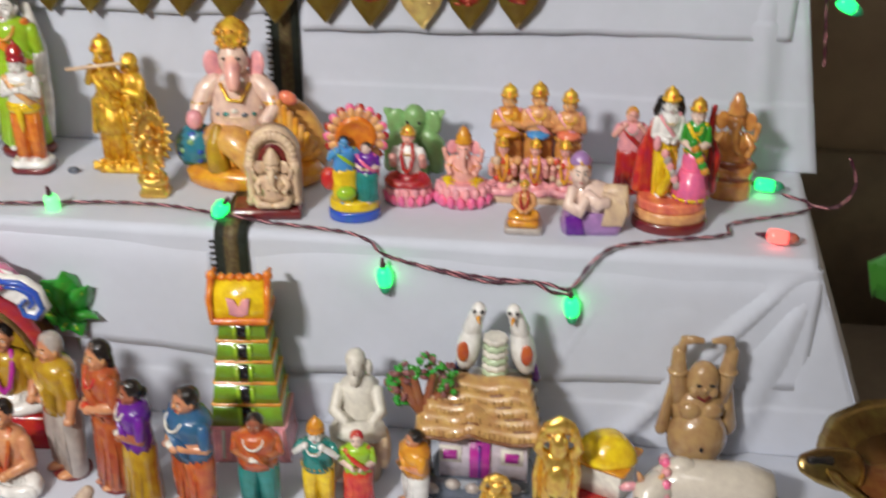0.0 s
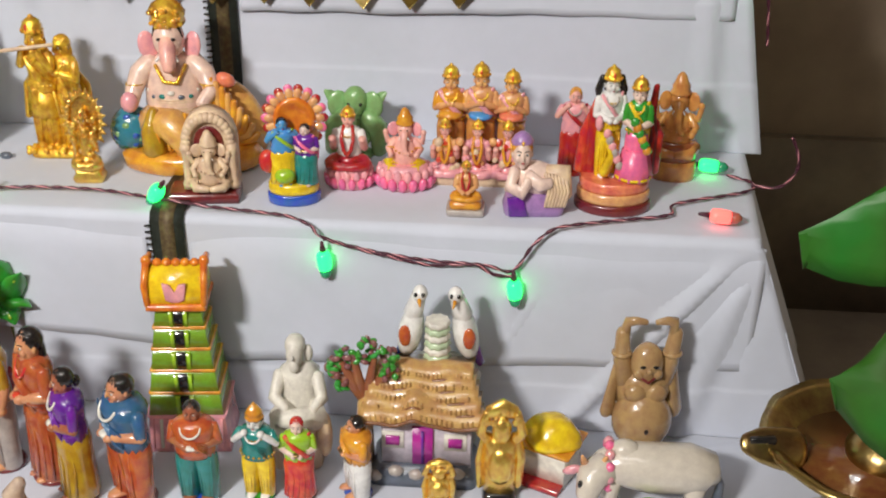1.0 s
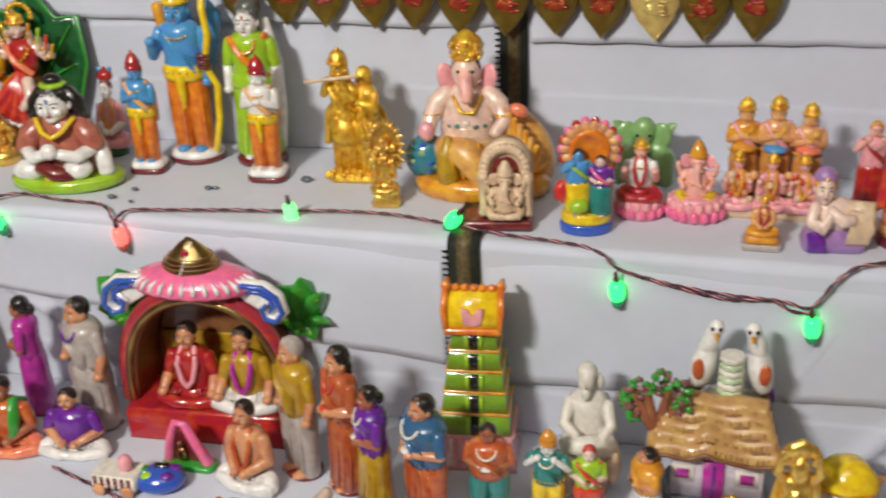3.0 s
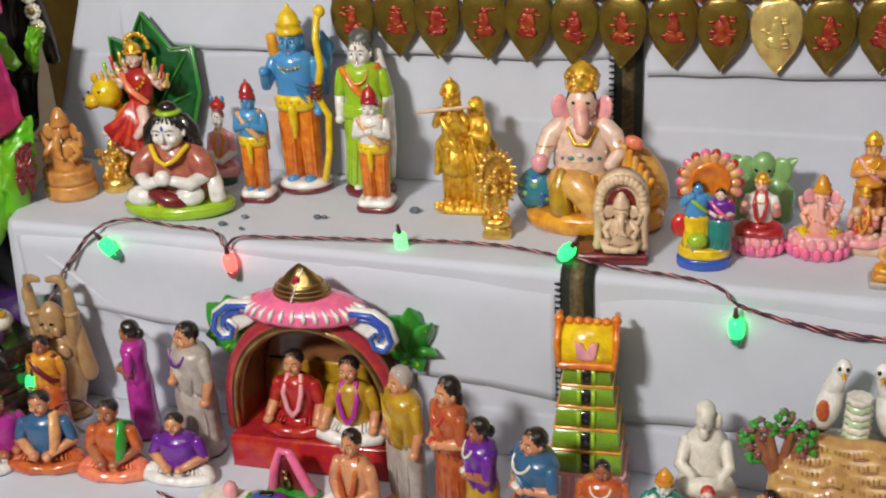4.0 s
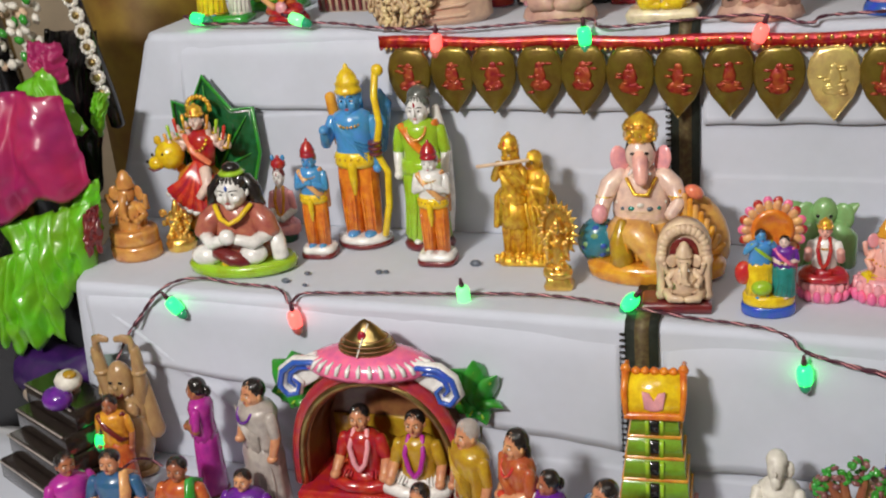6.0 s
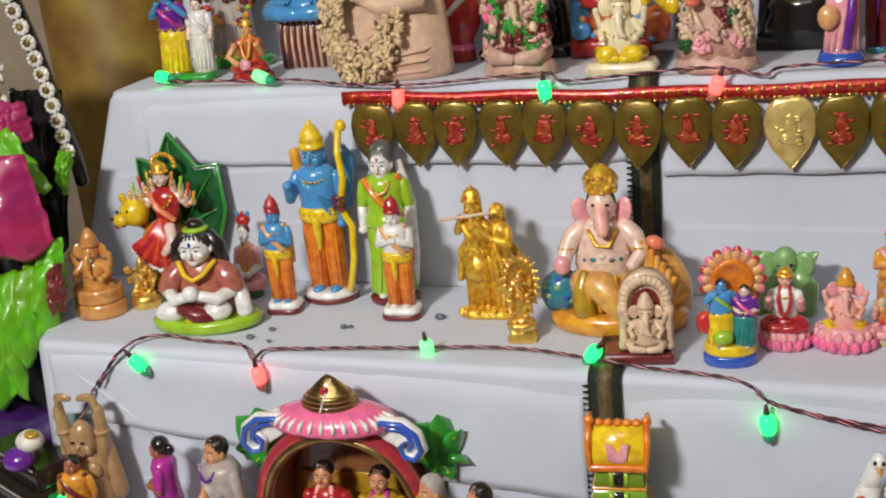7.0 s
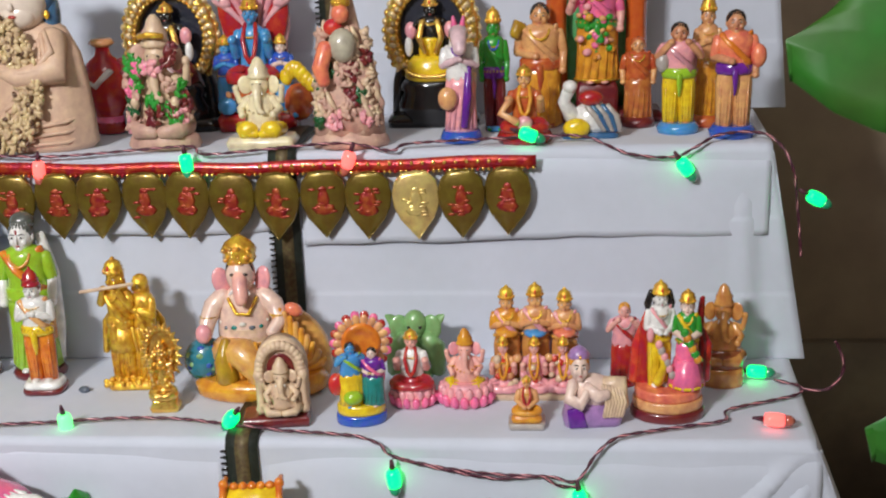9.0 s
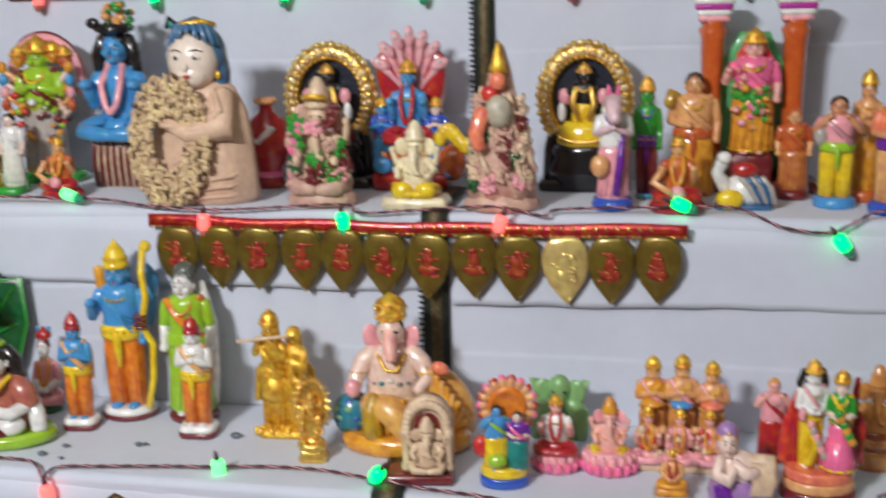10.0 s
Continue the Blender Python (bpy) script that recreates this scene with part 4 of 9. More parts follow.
def durga():
    s = Sculpt()
    # three-pointed green leaf behind, with a raised rim and veins
    back = [(-0.060, 0.175), (-0.059, 0.216), (-0.028, 0.204), (0.0, 0.255), (0.042, 0.200), (0.078, 0.204), (0.081, 0.130), (0.064, 0.080), (0.04, 0.02), (-0.03, 0.02), (-0.055, 0.10)]
    s.outline(back, 0.032, 0.006, DKGREEN, 0.004)
    s.tube([(x, 0.022, z) for x, z in back] + [(back[0][0], 0.022, back[0][1])], 0.0032, GREEN, 7)
    for x, z in ((0.0, 0.24), (0.066, 0.190), (-0.05, 0.20), (0.066, 0.13)):
        s.tube([(0.004, 0.020, 0.10), (x * 0.6, 0.019, 0.10 + (z - 0.10) * 0.6), (x, 0.021, z)], [0.003, 0.0022, 0.001], GREEN, 6)
    s.slab((0.0, 0.0, 0.0), 0.115, 0.06, [(0, 0), (0.002, 0.008), (-0.004, 0.016)], DKGREEN, 0.5)
    # lion: body behind the skirt, striped legs, broad head turned aside
    s.ell((-0.022, 0.002, 0.088), (0.040, 0.026, 0.034), AMBER, rot=(0, -18, 0), n=16, k=10)
    for x, y in ((-0.046, -0.020), (-0.030, -0.004), (0.030, -0.010)):
        s.tube([(x, y, 0.085), (x - 0.004, y - 0.006, 0.045), (x - 0.006, y - 0.010, 0.012)], [0.015, 0.011, 0.012], AMBER, 10)
        for q in range(3):
            s.tube([(x - 0.012, y - 0.012, 0.032 + 0.014 * q), (x, y - 0.018, 0.034 + 0.014 * q), (x + 0.010, y - 0.010, 0.032 + 0.014 * q)], 0.0016, BRICK, 5)
    s.ell((-0.056, -0.018, 0.140), (0.024, 0.022, 0.024), YELLOW, n=16, k=10)
    s.ell((-0.074, -0.030, 0.130), (0.014, 0.013, 0.012), YELLOW, n=12, k=8)
    s.ell((-0.086, -0.036, 0.134), (0.004, 0.005, 0.003), HAIR, n=6, k=4)
    s.tube([(-0.084, -0.040, 0.124), (-0.074, -0.044, 0.121), (-0.064, -0.040, 0.124)], 0.0016, MAROON, 5)
    for sx in (-1, 1):
        s.ell((-0.058 + sx * 0.018, -0.014, 0.162), (0.007, 0.005, 0.008), YELLOW, n=8, k=5)
        s.ell((-0.066 + sx * 0.009, -0.038, 0.146), (0.0032, 0.002, 0.003), HAIR, n=6, k=4)
    for q in range(9):
        a = radians(20 + 30 * q)
        s.ell((-0.044 + 0.022 * math.cos(a), -0.004, 0.136 + 0.024 * math.sin(a)), (0.009, 0.008, 0.009), AMBER, n=7, k=5)
    # pleated red skirt fanning over the lion's back, pale scalloped hem
    for q in range(13):
        a = radians(-150 + 9.5 * q)
        e = (0.000 + 0.060 * math.cos(a), -0.040, 0.118 + 0.062 * math.sin(a))
        s.tube([(-0.006, -0.022, 0.128), (e[0] * 0.55, -0.040, 0.118 + 0.036 * math.sin(a)), e], [0.008, 0.009, 0.0085], RED if q % 2 else SCARLET, 7)
        s.ell((e[0] * 1.05, -0.043, 0.116 + 0.066 * math.sin(a)), (0.006, 0.004, 0.005), WHITE, n=7, k=5)
    s.tube([(0.010, -0.034, 0.120), (0.020, -0.050, 0.100), (0.004, -0.054, 0.082)], [0.010, 0.009, 0.006], FAIR, 9)
    # goddess: bodice, jewels, many arms, gold crown
    s.lathe([(0.018, 0), (0.021, 0.018), (0.025, 0.040), (0.020, 0.050), (0.009, 0.058)], RED, (0.0, -0.014, 0.122), sy=0.75, n=18)
    for q in range(9):
        a = math.pi * (1 + q / 8)
        s.ell((0.016 * math.cos(a), -0.026 + 0.008 * math.sin(a), 0.166 + 0.016 * math.sin(a)), 0.0028, GOLDP, n=6, k=4)
    s.tube([(-0.022, -0.022, 0.172), (-0.004, -0.036, 0.150), (0.018, -0.030, 0.130)], 0.005, CORAL, 8, flat=0.6)
    face(s, (0.0, -0.018, 0.196), 0.0135, FAIR, HAIR, GOLDP, "long", RED)
    for q in range(11):
        a = radians(-10 + 20 * q)
        s.ell((0.019 * math.cos(a), -0.004, 0.212 + 0.017 * math.sin(a)), (0.0045, 0.003, 0.0045), GOLDP, n=7, k=4)
    for i, a in enumerate((-78, -58, -38, -20, 24, 42, 60, 80)):
        c = radians(a)
        e = (0.052 * math.sin(c), -0.022, 0.150 + 0.042 * math.cos(c))
        s.tube([(0.018 * math.sin(c), -0.014, 0.168), (0.036 * math.sin(c), -0.010, 0.146 + 0.012 * math.cos(c)), e], [0.0065, 0.006, 0.0045], FAIR, 8)
        s.ell(e, (0.005, 0.005, 0.007), FAIR, n=7, k=5)
        s.lathe([(0.0052, 0), (0.006, 0.002), (0.0052, 0.004)], GOLDP, (e[0] * 0.86, -0.019, e[2] - 0.007), n=8)
        s.tube([(e[0], e[1] - 0.004, e[2] - 0.004), (e[0] * 1.1, e[1] - 0.002, e[2] + 0.016)], [0.002, 0.003], (AMBER, LIME, SCARLET, GOLDP)[i % 4], 6)
    return s.thing("durga_figurine", -0.300, 0.219, ZB, 4, "many-armed goddess on a yellow lion before a green leaf", DOLL)


durga()

s = Sculpt()
s.lathe([(0.070, 0.0), (0.082, 0.006), (0.084, 0.018), (0.076, 0.026), (0.06, 0.022)], LIME, sy=0.62, n=28)
s.m = Matrix.Translation((0.0, 0.005, 0.018))
BP = paint("brown_pink", (0.42, 0.13, 0.09), 0.25)
s.lathe([(0.044, 0.0), (0.046, 0.015), (0.038, 0.05), (0.034, 0.08), (0.028, 0.098), (0.012, 0.108)], BP, sy=0.72, n=22, flute=9, depth=0.03)
for sx in (-1, 1):
    s.tube([(sx * 0.026, 0, 0.092), (sx * 0.042, -0.008, 0.075), (sx * 0.050, -0.014, 0.052)], [0.016, 0.018, 0.017], BP, 10)
    s.tube([(sx * 0.048, -0.018, 0.052), (sx * 0.030, -0.040, 0.044), (sx * 0.008, -0.046, 0.054)], [0.0115, 0.0115, 0.009], WHITE, 10)
s.ell((-0.002, -0.052, 0.060), (0.013, 0.011, 0.014), WHITE)
s.tube([(0.048, 0.0, 0.060), (0.060, -0.012, 0.036), (0.064, -0.020, 0.010)], [0.012, 0.012, 0.012], WHITE, 10)
s.ell((-0.046, -0.026, 0.018), (0.025, 0.020, 0.019), WHITE)
s.ell((0.026, -0.030, 0.020), (0.022, 0.020, 0.018), WHITE)
s.tube([(-0.026, -0.034, 0.026), (0.0, -0.046, 0.018), (0.018, -0.040, 0.010)], [0.012, 0.014, 0.012], MAROON, 9)
s.tube([(-0.014, -0.046, 0.010), (0.0, -0.050, 0.013), (0.016, -0.046, 0.009)], 0.006, YELLOW, 8)
s.tube([(-0.026, -0.018, 0.104), (-0.014, -0.034, 0.086), (0.0, -0.040, 0.078), (0.014, -0.034, 0.086), (0.028, -0.016, 0.104)], 0.0042, YELLOW, 7)
face(s, (0, -0.010, 0.125), 0.0265, WHITE, HAIR, None, "long", DEEPBLUE)
for sx in (-1, 1):
    s.tube([(sx * 0.018, 0.004, 0.146), (sx * 0.030, 0.002, 0.126), (sx * 0.034, 0.0, 0.106), (sx * 0.040, 0.004, 0.096)], [0.010, 0.012, 0.010, 0.006], HAIR, 9)
s.lathe([(0.018, 0), (0.020, 0.004), (0.016, 0.008)], LIME, (0, 0.002, 0.152), n=14)
s.ell((0, 0.002, 0.164), (0.014, 0.013, 0.010), HAIR)
s.thing("krishna_baby_figurine", -0.184, 0.090, ZB, 10, "white-faced crawling child god on a lime green base", DOLL).scale = (1.000, 0.938, 0.859)

s = Sculpt()
s.lathe([(0.026, 0), (0.027, 0.012), (0.022, 0.016)], DKGREEN, n=18)
s.m = Matrix.Translation((0, 0, 0.014))
sitter(s, 0.115, WHITE, ROSE, ROSE, MAROON, None, "short", "lap", 0.9, RED, AMBER)
s.ell((0, 0.008, 0.112), (0.017, 0.015, 0.010), RED)
for a in (-1, 0, 1):
    s.ell((0.012 * a, 0.008, 0.122), 0.005, BLUE if a else RED, n=7, k=5)
sized(s.thing("goddess_figurine", -0.173, 0.209, ZB, 8, "small seated goddess in rose with a red headdress", DOLL), 0.713, 0.978)


def attendant(x, y, rz, skin, label):
    s = Sculpt()
    s.slab((0, 0, 0), 0.062, 0.05, [(0, 0), (0.001, 0.004), (0, 0.008)], MAROON, 0.6)
    s.slab((0, 0, 0.008), 0.060, 0.048, [(0, 0), (0, 0.005), (-0.004, 0.010)], WHITE, 0.6)
    s.m = Matrix.Translation((0, 0, 0.015))
    person(s, 0.150, skin, skin, ORANGE, MAROON, RED, "short", "pray", "legs", PEACH, 1.12, WHITE, None, YELLOW)
    return s.thing("lakshmana_figurine", x, y, ZB, rz, label, DOLL)


sized(attendant(-0.089, 0.157, 6, BLUE, "blue-skinned prince figurine in orange with a red crown"), 0.846, 1.007)
sized(attendant(0.101, 0.156, 4, WHITE, "white-skinned prince figurine in orange with a red crown"), 0.908, 1.017)


def rama():
    s = Sculpt()
    s.lathe([(0.043, 0), (0.046, 0.005), (0.044, 0.008)], MAROON, sy=0.8, n=24)
    s.lathe([(0.044, 0.008), (0.044, 0.014), (0.036, 0.018)], WHITE, sy=0.8, n=24)
    s.m = Matrix.Translation((0, 0, 0.015))
    person(s, 0.225, BLUE, BLUE, ORANGE, BLUE, YELLOW, "long", "bless", "legs", None, 1.04, YELLOW, None, YELLOW)
    s.tube([(0.040, -0.02, 0.005), (0.052, -0.022, 0.05), (0.055, -0.02, 0.10), (0.040, -0.022, 0.13), (0.050, -0.022, 0.17), (0.042, -0.01, 0.205), (0.044, 0.0, 0.235)], 0.0058, YELLOW, 8)
    s.ell((0.048, 0.0, 0.240), (0.010, 0.008, 0.009), YELLOW, n=8, k=5)
    for i in range(3):
        s.lathe([(0.011, 0), (0.011, 0.004)], MAROON, (0.040, -0.024, 0.126 + i * 0.008), n=10)
    s.tube([(-0.035, 0.03, 0.13), (-0.042, 0.028, 0.20)], 0.009, AMBER, 8)
    s.tube([(0.03, 0.03, 0.12), (0.046, 0.02, 0.19), (0.038, 0.02, 0.205)], [0.012, 0.014, 0.008], BLUE, 8)
    return sized(s.thing("rama_figurine", -0.038, 0.213, ZB, 6, "tall blue god with a yellow crown, orange dhoti and bow", DOLL), 0.963, 1.055)


rama()

s = Sculpt()
s.lathe([(0.042, 0), (0.044, 0.006), (0.040, 0.012)], MAROON, sy=0.8, n=22)
s.m = Matrix.Translation((0, 0, 0.012))
person(s, 0.228, WHITE, LIME, LIME, paint("veil_grey", (0.10, 0.11, 0.10), 0.25), None, "long", "down", "skirt", ORANGE, 1.08, RED, AMBER, LIME)
s.ell((0, 0.01, 0.222), (0.020, 0.02, 0.016), MATS["veil_grey"])
s.tube([(0.022, 0.02, 0.20), (0.034, 0.02, 0.14), (0.034, 0.012, 0.06), (0.030, 0.01, 0.01)], [0.008, 0.012, 0.014, 0.012], WHITE, 10, flat=0.6)
sized(s.thing("sita_figurine", 0.067, 0.216, ZB, 4, "standing goddess figurine in lime green and orange sari", DOLL), 0.900, 0.986)


def gold_pair():
    s = Sculpt()
    s.slab((0.005, 0, 0), 0.092, 0.05, [(0, 0), (0.002, 0.005), (-0.003, 0.012)], GOLDP, 0.5)
    blob_cover(s, 40, rnd, ((-0.042, 0.050), (-0.030, -0.014), (0.006, 0.016)), 0.005, [GOLDP])
    s.m = Matrix.Translation((-0.014, 0, 0.010)) @ Matrix.Rotation(radians(-20), 4, "Z")
    person(s, 0.168, GOLDP, GOLDP, GOLDP, GOLDP, GOLDP, "long", "flute", "legs", GOLDP, 0.95, None, GOLDP, GOLDP)
    s.lathe([(0.026, 0.045), (0.025, 0.06), (0.020, 0.085)], GOLDP, sy=0.8, n=20, flute=10, depth=0.08)
    s.m = Matrix.Translation((0.024, 0.004, 0.010)) @ Matrix.Rotation(radians(-28), 4, "Z")
    person(s, 0.154, GOLDP, GOLDP, GOLDP, GOLDP, None, "long", "pray", "skirt", None, 1.05, None, GOLDP)
    s.m = Matrix()
    s.tube([(-0.062, -0.035, 0.150), (0.022, -0.028, 0.158)], 0.0026, CREAM, 7)
    # shared cloak hanging behind, with a ragged hem
    for i in range(15):
        x = -0.047 + 0.0068 * i
        s.tube([(x * 0.7 + 0.002, 0.020, 0.128 - 0.0004 * abs(i - 7) ** 2), (x, 0.024, 0.09), (x * 1.06, 0.020, 0.046 + 0.006 * (i % 3) - 0.002 * max(0, i - 8))], [0.004, 0.005, 0.0058], GOLDP, 7)
    for i in range(5):
        s.tube([(0.012 + 0.008 * i, -0.026 + 0.002 * i, 0.094 - 0.003 * i), (0.016 + 0.008 * i, -0.030 + 0.003 * i, 0.078), (0.018 + 0.009 * i, -0.026, 0.058)], 0.0028, GOLDP, 6)
    return sized(s.thing("krishna_radha_figurine", 0.227, 0.175, ZB, 4, "matt gold couple playing a flute under one cloak", DOLL), 0.86, 1.011)


gold_pair()

s = Sculpt()
s.slab((0, 0, 0), 0.05, 0.034, [(0, 0), (0.002, 0.006), (-0.003, 0.012), (-0.002, 0.02)], GOLD, 0.4)
s.m = Matrix.Translation((0, 0, 0.018))
sitter(s, 0.085, GOLD, GOLD, GOLD, GOLD, GOLD, "short", "bless", 0.75)
s.outline([(0.027 * math.cos(a), 0.062 + 0.035 * math.sin(a)) for a in np.linspace(0, 2 * math.pi, 25)[:-1]], 0.014, 0.003, GOLD, 0.0)
blob_cover(s, 46, rnd, ((-0.020, 0.020), (-0.014, 0.004), (0.0, 0.070)), 0.0048, [GOLD])
for i in range(17):
    a = radians(-40 + 260 * i / 16)
    s.ell((0.028 * math.cos(a), 0.008, 0.062 + 0.036 * math.sin(a)), (0.0055, 0.004, 0.0055), GOLD, n=7, k=5)
    s.tube([(0.030 * math.cos(a), 0.008, 0.062 + 0.038 * math.sin(a)), (0.038 * math.cos(a), 0.006, 0.062 + 0.046 * math.sin(a))], [0.004, 0.001], GOLD, 6)
s.thing("goddess_figurine", 0.298, 0.093, ZB, 6, "small shiny gold seated goddess with a ring of flames", DOLL).scale = (0.746, 0.811, 0.986)


def big_ganesha():
    s = Sculpt()
    PEARL = paint("pearl_pink", (0.78, 0.56, 0.47), 0.25)
    ORG = paint("ochre_cloth", (0.68, 0.35, 0.09), 0.35)
    s.lathe([(0.088, 0), (0.100, 0.006), (0.102, 0.022), (0.092, 0.032)], AMBER, sy=0.55, n=34)
    s.m = Matrix.Translation((-0.02, 0.01, 0.012))
    s.ell((0.068, 0.022, 0.040), (0.056, 0.028, 0.074), ORG, rot=(0, -24, 0), n=18, k=12)
    for i in range(10):
        q = i / 9
        s.tube([(0.046 + 0.072 * q, -0.012 - 0.006 * math.sin(q * 3), 0.122 - 0.085 * q ** 1.5), (0.050 + 0.060 * q, -0.016, 0.090 - 0.060 * q), (0.040 + 0.045 * q, -0.014, 0.055 - 0.035 * q)], [0.0045, 0.0065, 0.004], AMBER if i % 2 else ORG, 8)
    s.ell((0.076, -0.012, 0.116), (0.015, 0.010, 0.010), CORAL, rot=(0, 30, 0), n=10, k=6)
    # crossed legs in ochre cloth with soft folds
    s.ell((0.0, 0.0, 0.045), (0.052, 0.042, 0.036), ORG)
    s.tube([(-0.035, -0.01, 0.055), (0.0, -0.040, 0.060), (0.022, -0.044, 0.030), (0.020, -0.046, 0.010)], [0.024, 0.024, 0.020, 0.016], ORG, 12)
    for i in range(5):
        s.tube([(-0.030 + 0.012 * i, -0.034, 0.074), (-0.034 + 0.014 * i, -0.050, 0.050), (-0.030 + 0.013 * i, -0.050, 0.026)], 0.003, AMBER, 6)
    # peacock beside the knee
    PEA = paint("peacock_teal", (0.03, 0.20, 0.28), 0.25)
    s.ell((-0.064, -0.010, 0.044), (0.031, 0.026, 0.034), PEA, rot=(0, 25, 0), n=16, k=10)
    for i in range(16):
        a, e = rnd.uniform(3.5, 5.9), rnd.uniform(-0.9, 0.9)
        s.ell((-0.064 + 0.027 * math.cos(e) * math.cos(a), -0.010 + 0.0235 * math.cos(e) * math.sin(a), 0.044 + 0.031 * math.sin(e)), (0.0065, 0.0035, 0.005), (DEEPBLUE, DKGREEN, SAGE)[i % 3], n=7, k=5)
    s.tube([(-0.026, -0.034, 0.080), (-0.030, -0.040, 0.050), (-0.026, -0.042, 0.022)], [0.007, 0.015, 0.018], MUSTARD, 10)
    # slim body, cream drape and jewelled girdle
    s.lathe([(0.038, 0.060), (0.044, 0.080), (0.042, 0.100), (0.038, 0.122), (0.034, 0.138), (0.014, 0.152)], PEARL, (0, 0.008, 0), sy=0.8, n=18)
    for i in range(6):
        s.tube([(0.039 * math.cos(a), 0.008 + 0.032 * math.sin(a), 0.070 + 0.004 * i) for a in np.linspace(math.pi * 0.95, math.pi * 2.05, 12)], 0.0035, CREAM, 6)
    for i in range(9):
        a = math.pi + math.pi * (i + 0.5) / 9
        s.ell((0.037 * math.cos(a), 0.008 + 0.033 * math.sin(a), 0.096 + 0.004 * math.sin(i * 2.0)), (0.006, 0.003, 0.004), (TEAL, BONE, STONE)[i % 3], n=7, k=5)
    for sx, hand in ((-1, (-0.056, -0.028, 0.084)), (1, (0.042, -0.030, 0.086))):
        s.tube([(sx * 0.028, 0.004, 0.138), (sx * 0.046, -0.002, 0.122), (sx * 0.055, -0.012, 0.100), hand], [0.0150, 0.0150, 0.0125, 0.009], PEARL, 12)
        s.ell((sx * 0.052, -0.008, 0.110), (0.0150, 0.0150, 0.004), GOLDP, n=10, k=4)
    s.ell((-0.058, -0.032, 0.090), (0.0125, 0.011, 0.015), ROSE)
    s.tube([(-0.020, -0.016, 0.138), (-0.008, -0.028, 0.118), (0.010, -0.028, 0.116), (0.022, -0.014, 0.138)], 0.003, GOLDP, 6)
    s.ell((0, -0.004, 0.172), (0.0225, 0.022, 0.028), PEARL, n=18, k=11)
    for sx in (-1, 1):
        s.ell((sx * 0.0310, 0.002, 0.160), (0.0140, 0.0050, 0.022), ROSE, rot=(0, sx * 14, -sx * 28), n=14)
        s.ell((sx * 0.0090, -0.0225, 0.176), (0.0048, 0.003, 0.0026), HAIR, n=7, k=4)
        s.tube([(sx * 0.0165, -0.012, 0.190), (sx * 0.0195, -0.010, 0.176)], 0.0025, HAIR, 6)
        s.tube([(sx * 0.010, -0.022, 0.152), (sx * 0.015, -0.030, 0.148)], [0.0035, 0.002], WHITE, 6)
    s.tube([(0, -0.016, 0.174), (0.001, -0.028, 0.157), (0.003, -0.034, 0.146), (0.003, -0.038, 0.138)], [0.0115, 0.0115, 0.0105, 0.0085], PINKSKIN, 12)
    s.lathe([(0.021, 0), (0.024, 0.006), (0.023, 0.012), (0.025, 0.02), (0.019, 0.03), (0.010, 0.036), (0.004, 0.040)], GOLDP, (0, 0.0, 0.190), n=16, flute=8, depth=0.06)
    blob_cover(s, 34, rnd, ((-0.021, 0.021), (-0.024, -0.014), (0.190, 0.216)), 0.0045, [GOLDP, GOLD, AMBER])
    return sized(s.thing("ganesha_figurine", 0.418, 0.154, ZB, 6, "large pale pink elephant god with gold crown beside a peacock", DOLL), 0.915, 0.934)


big_ganesha()


def plaque():
    s = Sculpt()
    s.slab((-0.010, 0, 0), 0.088, 0.045, [(0, 0), (0, 0.010), (-0.004, 0.014)], MAROON, 0.1)
    arch = [(-0.034, 0.014)] + [(0.034 * math.cos(a), 0.075 + 0.042 * math.sin(a)) for a in [math.pi - math.pi * i / 12 for i in range(13)]] + [(0.034, 0.014)]
    inner = [(-0.018, 0.05)] + [(0.018 * math.cos(a), 0.075 + 0.022 * math.sin(a)) for a in [math.pi - math.pi * i / 10 for i in range(11)]] + [(0.018, 0.05)]
    s.outline(arch, 0.018, 0.022, CREAM, 0.0)
    s.outline(inner, -0.0045, 0.001, MAROON, 0.0)
    for i in range(15):
        a = math.pi - math.pi * i / 14
        s.ell((0.027 * math.cos(a), -0.008, 0.077 + 0.032 * math.sin(a)), (0.007, 0.006, 0.007), CREAM, n=7, k=5)
    for sx in (-1, 1):
        s.lathe([(0.006, 0), (0.0075, 0.006), (0.005, 0.012), (0.005, 0.045), (0.008, 0.052), (0.006, 0.06)], CREAM, (sx * 0.028, -0.008, 0.016), n=10)
    s.m = Matrix.Translation((0, -0.012, 0.018))
    elephant_god(s, 0.085, CREAM, CREAM, CREAM)
    return s.thing("shrine_plaque", 0.470, 0.058, ZB, 8, "cream arched relief of a seated elephant god on maroon base", "figurine")


plaque()


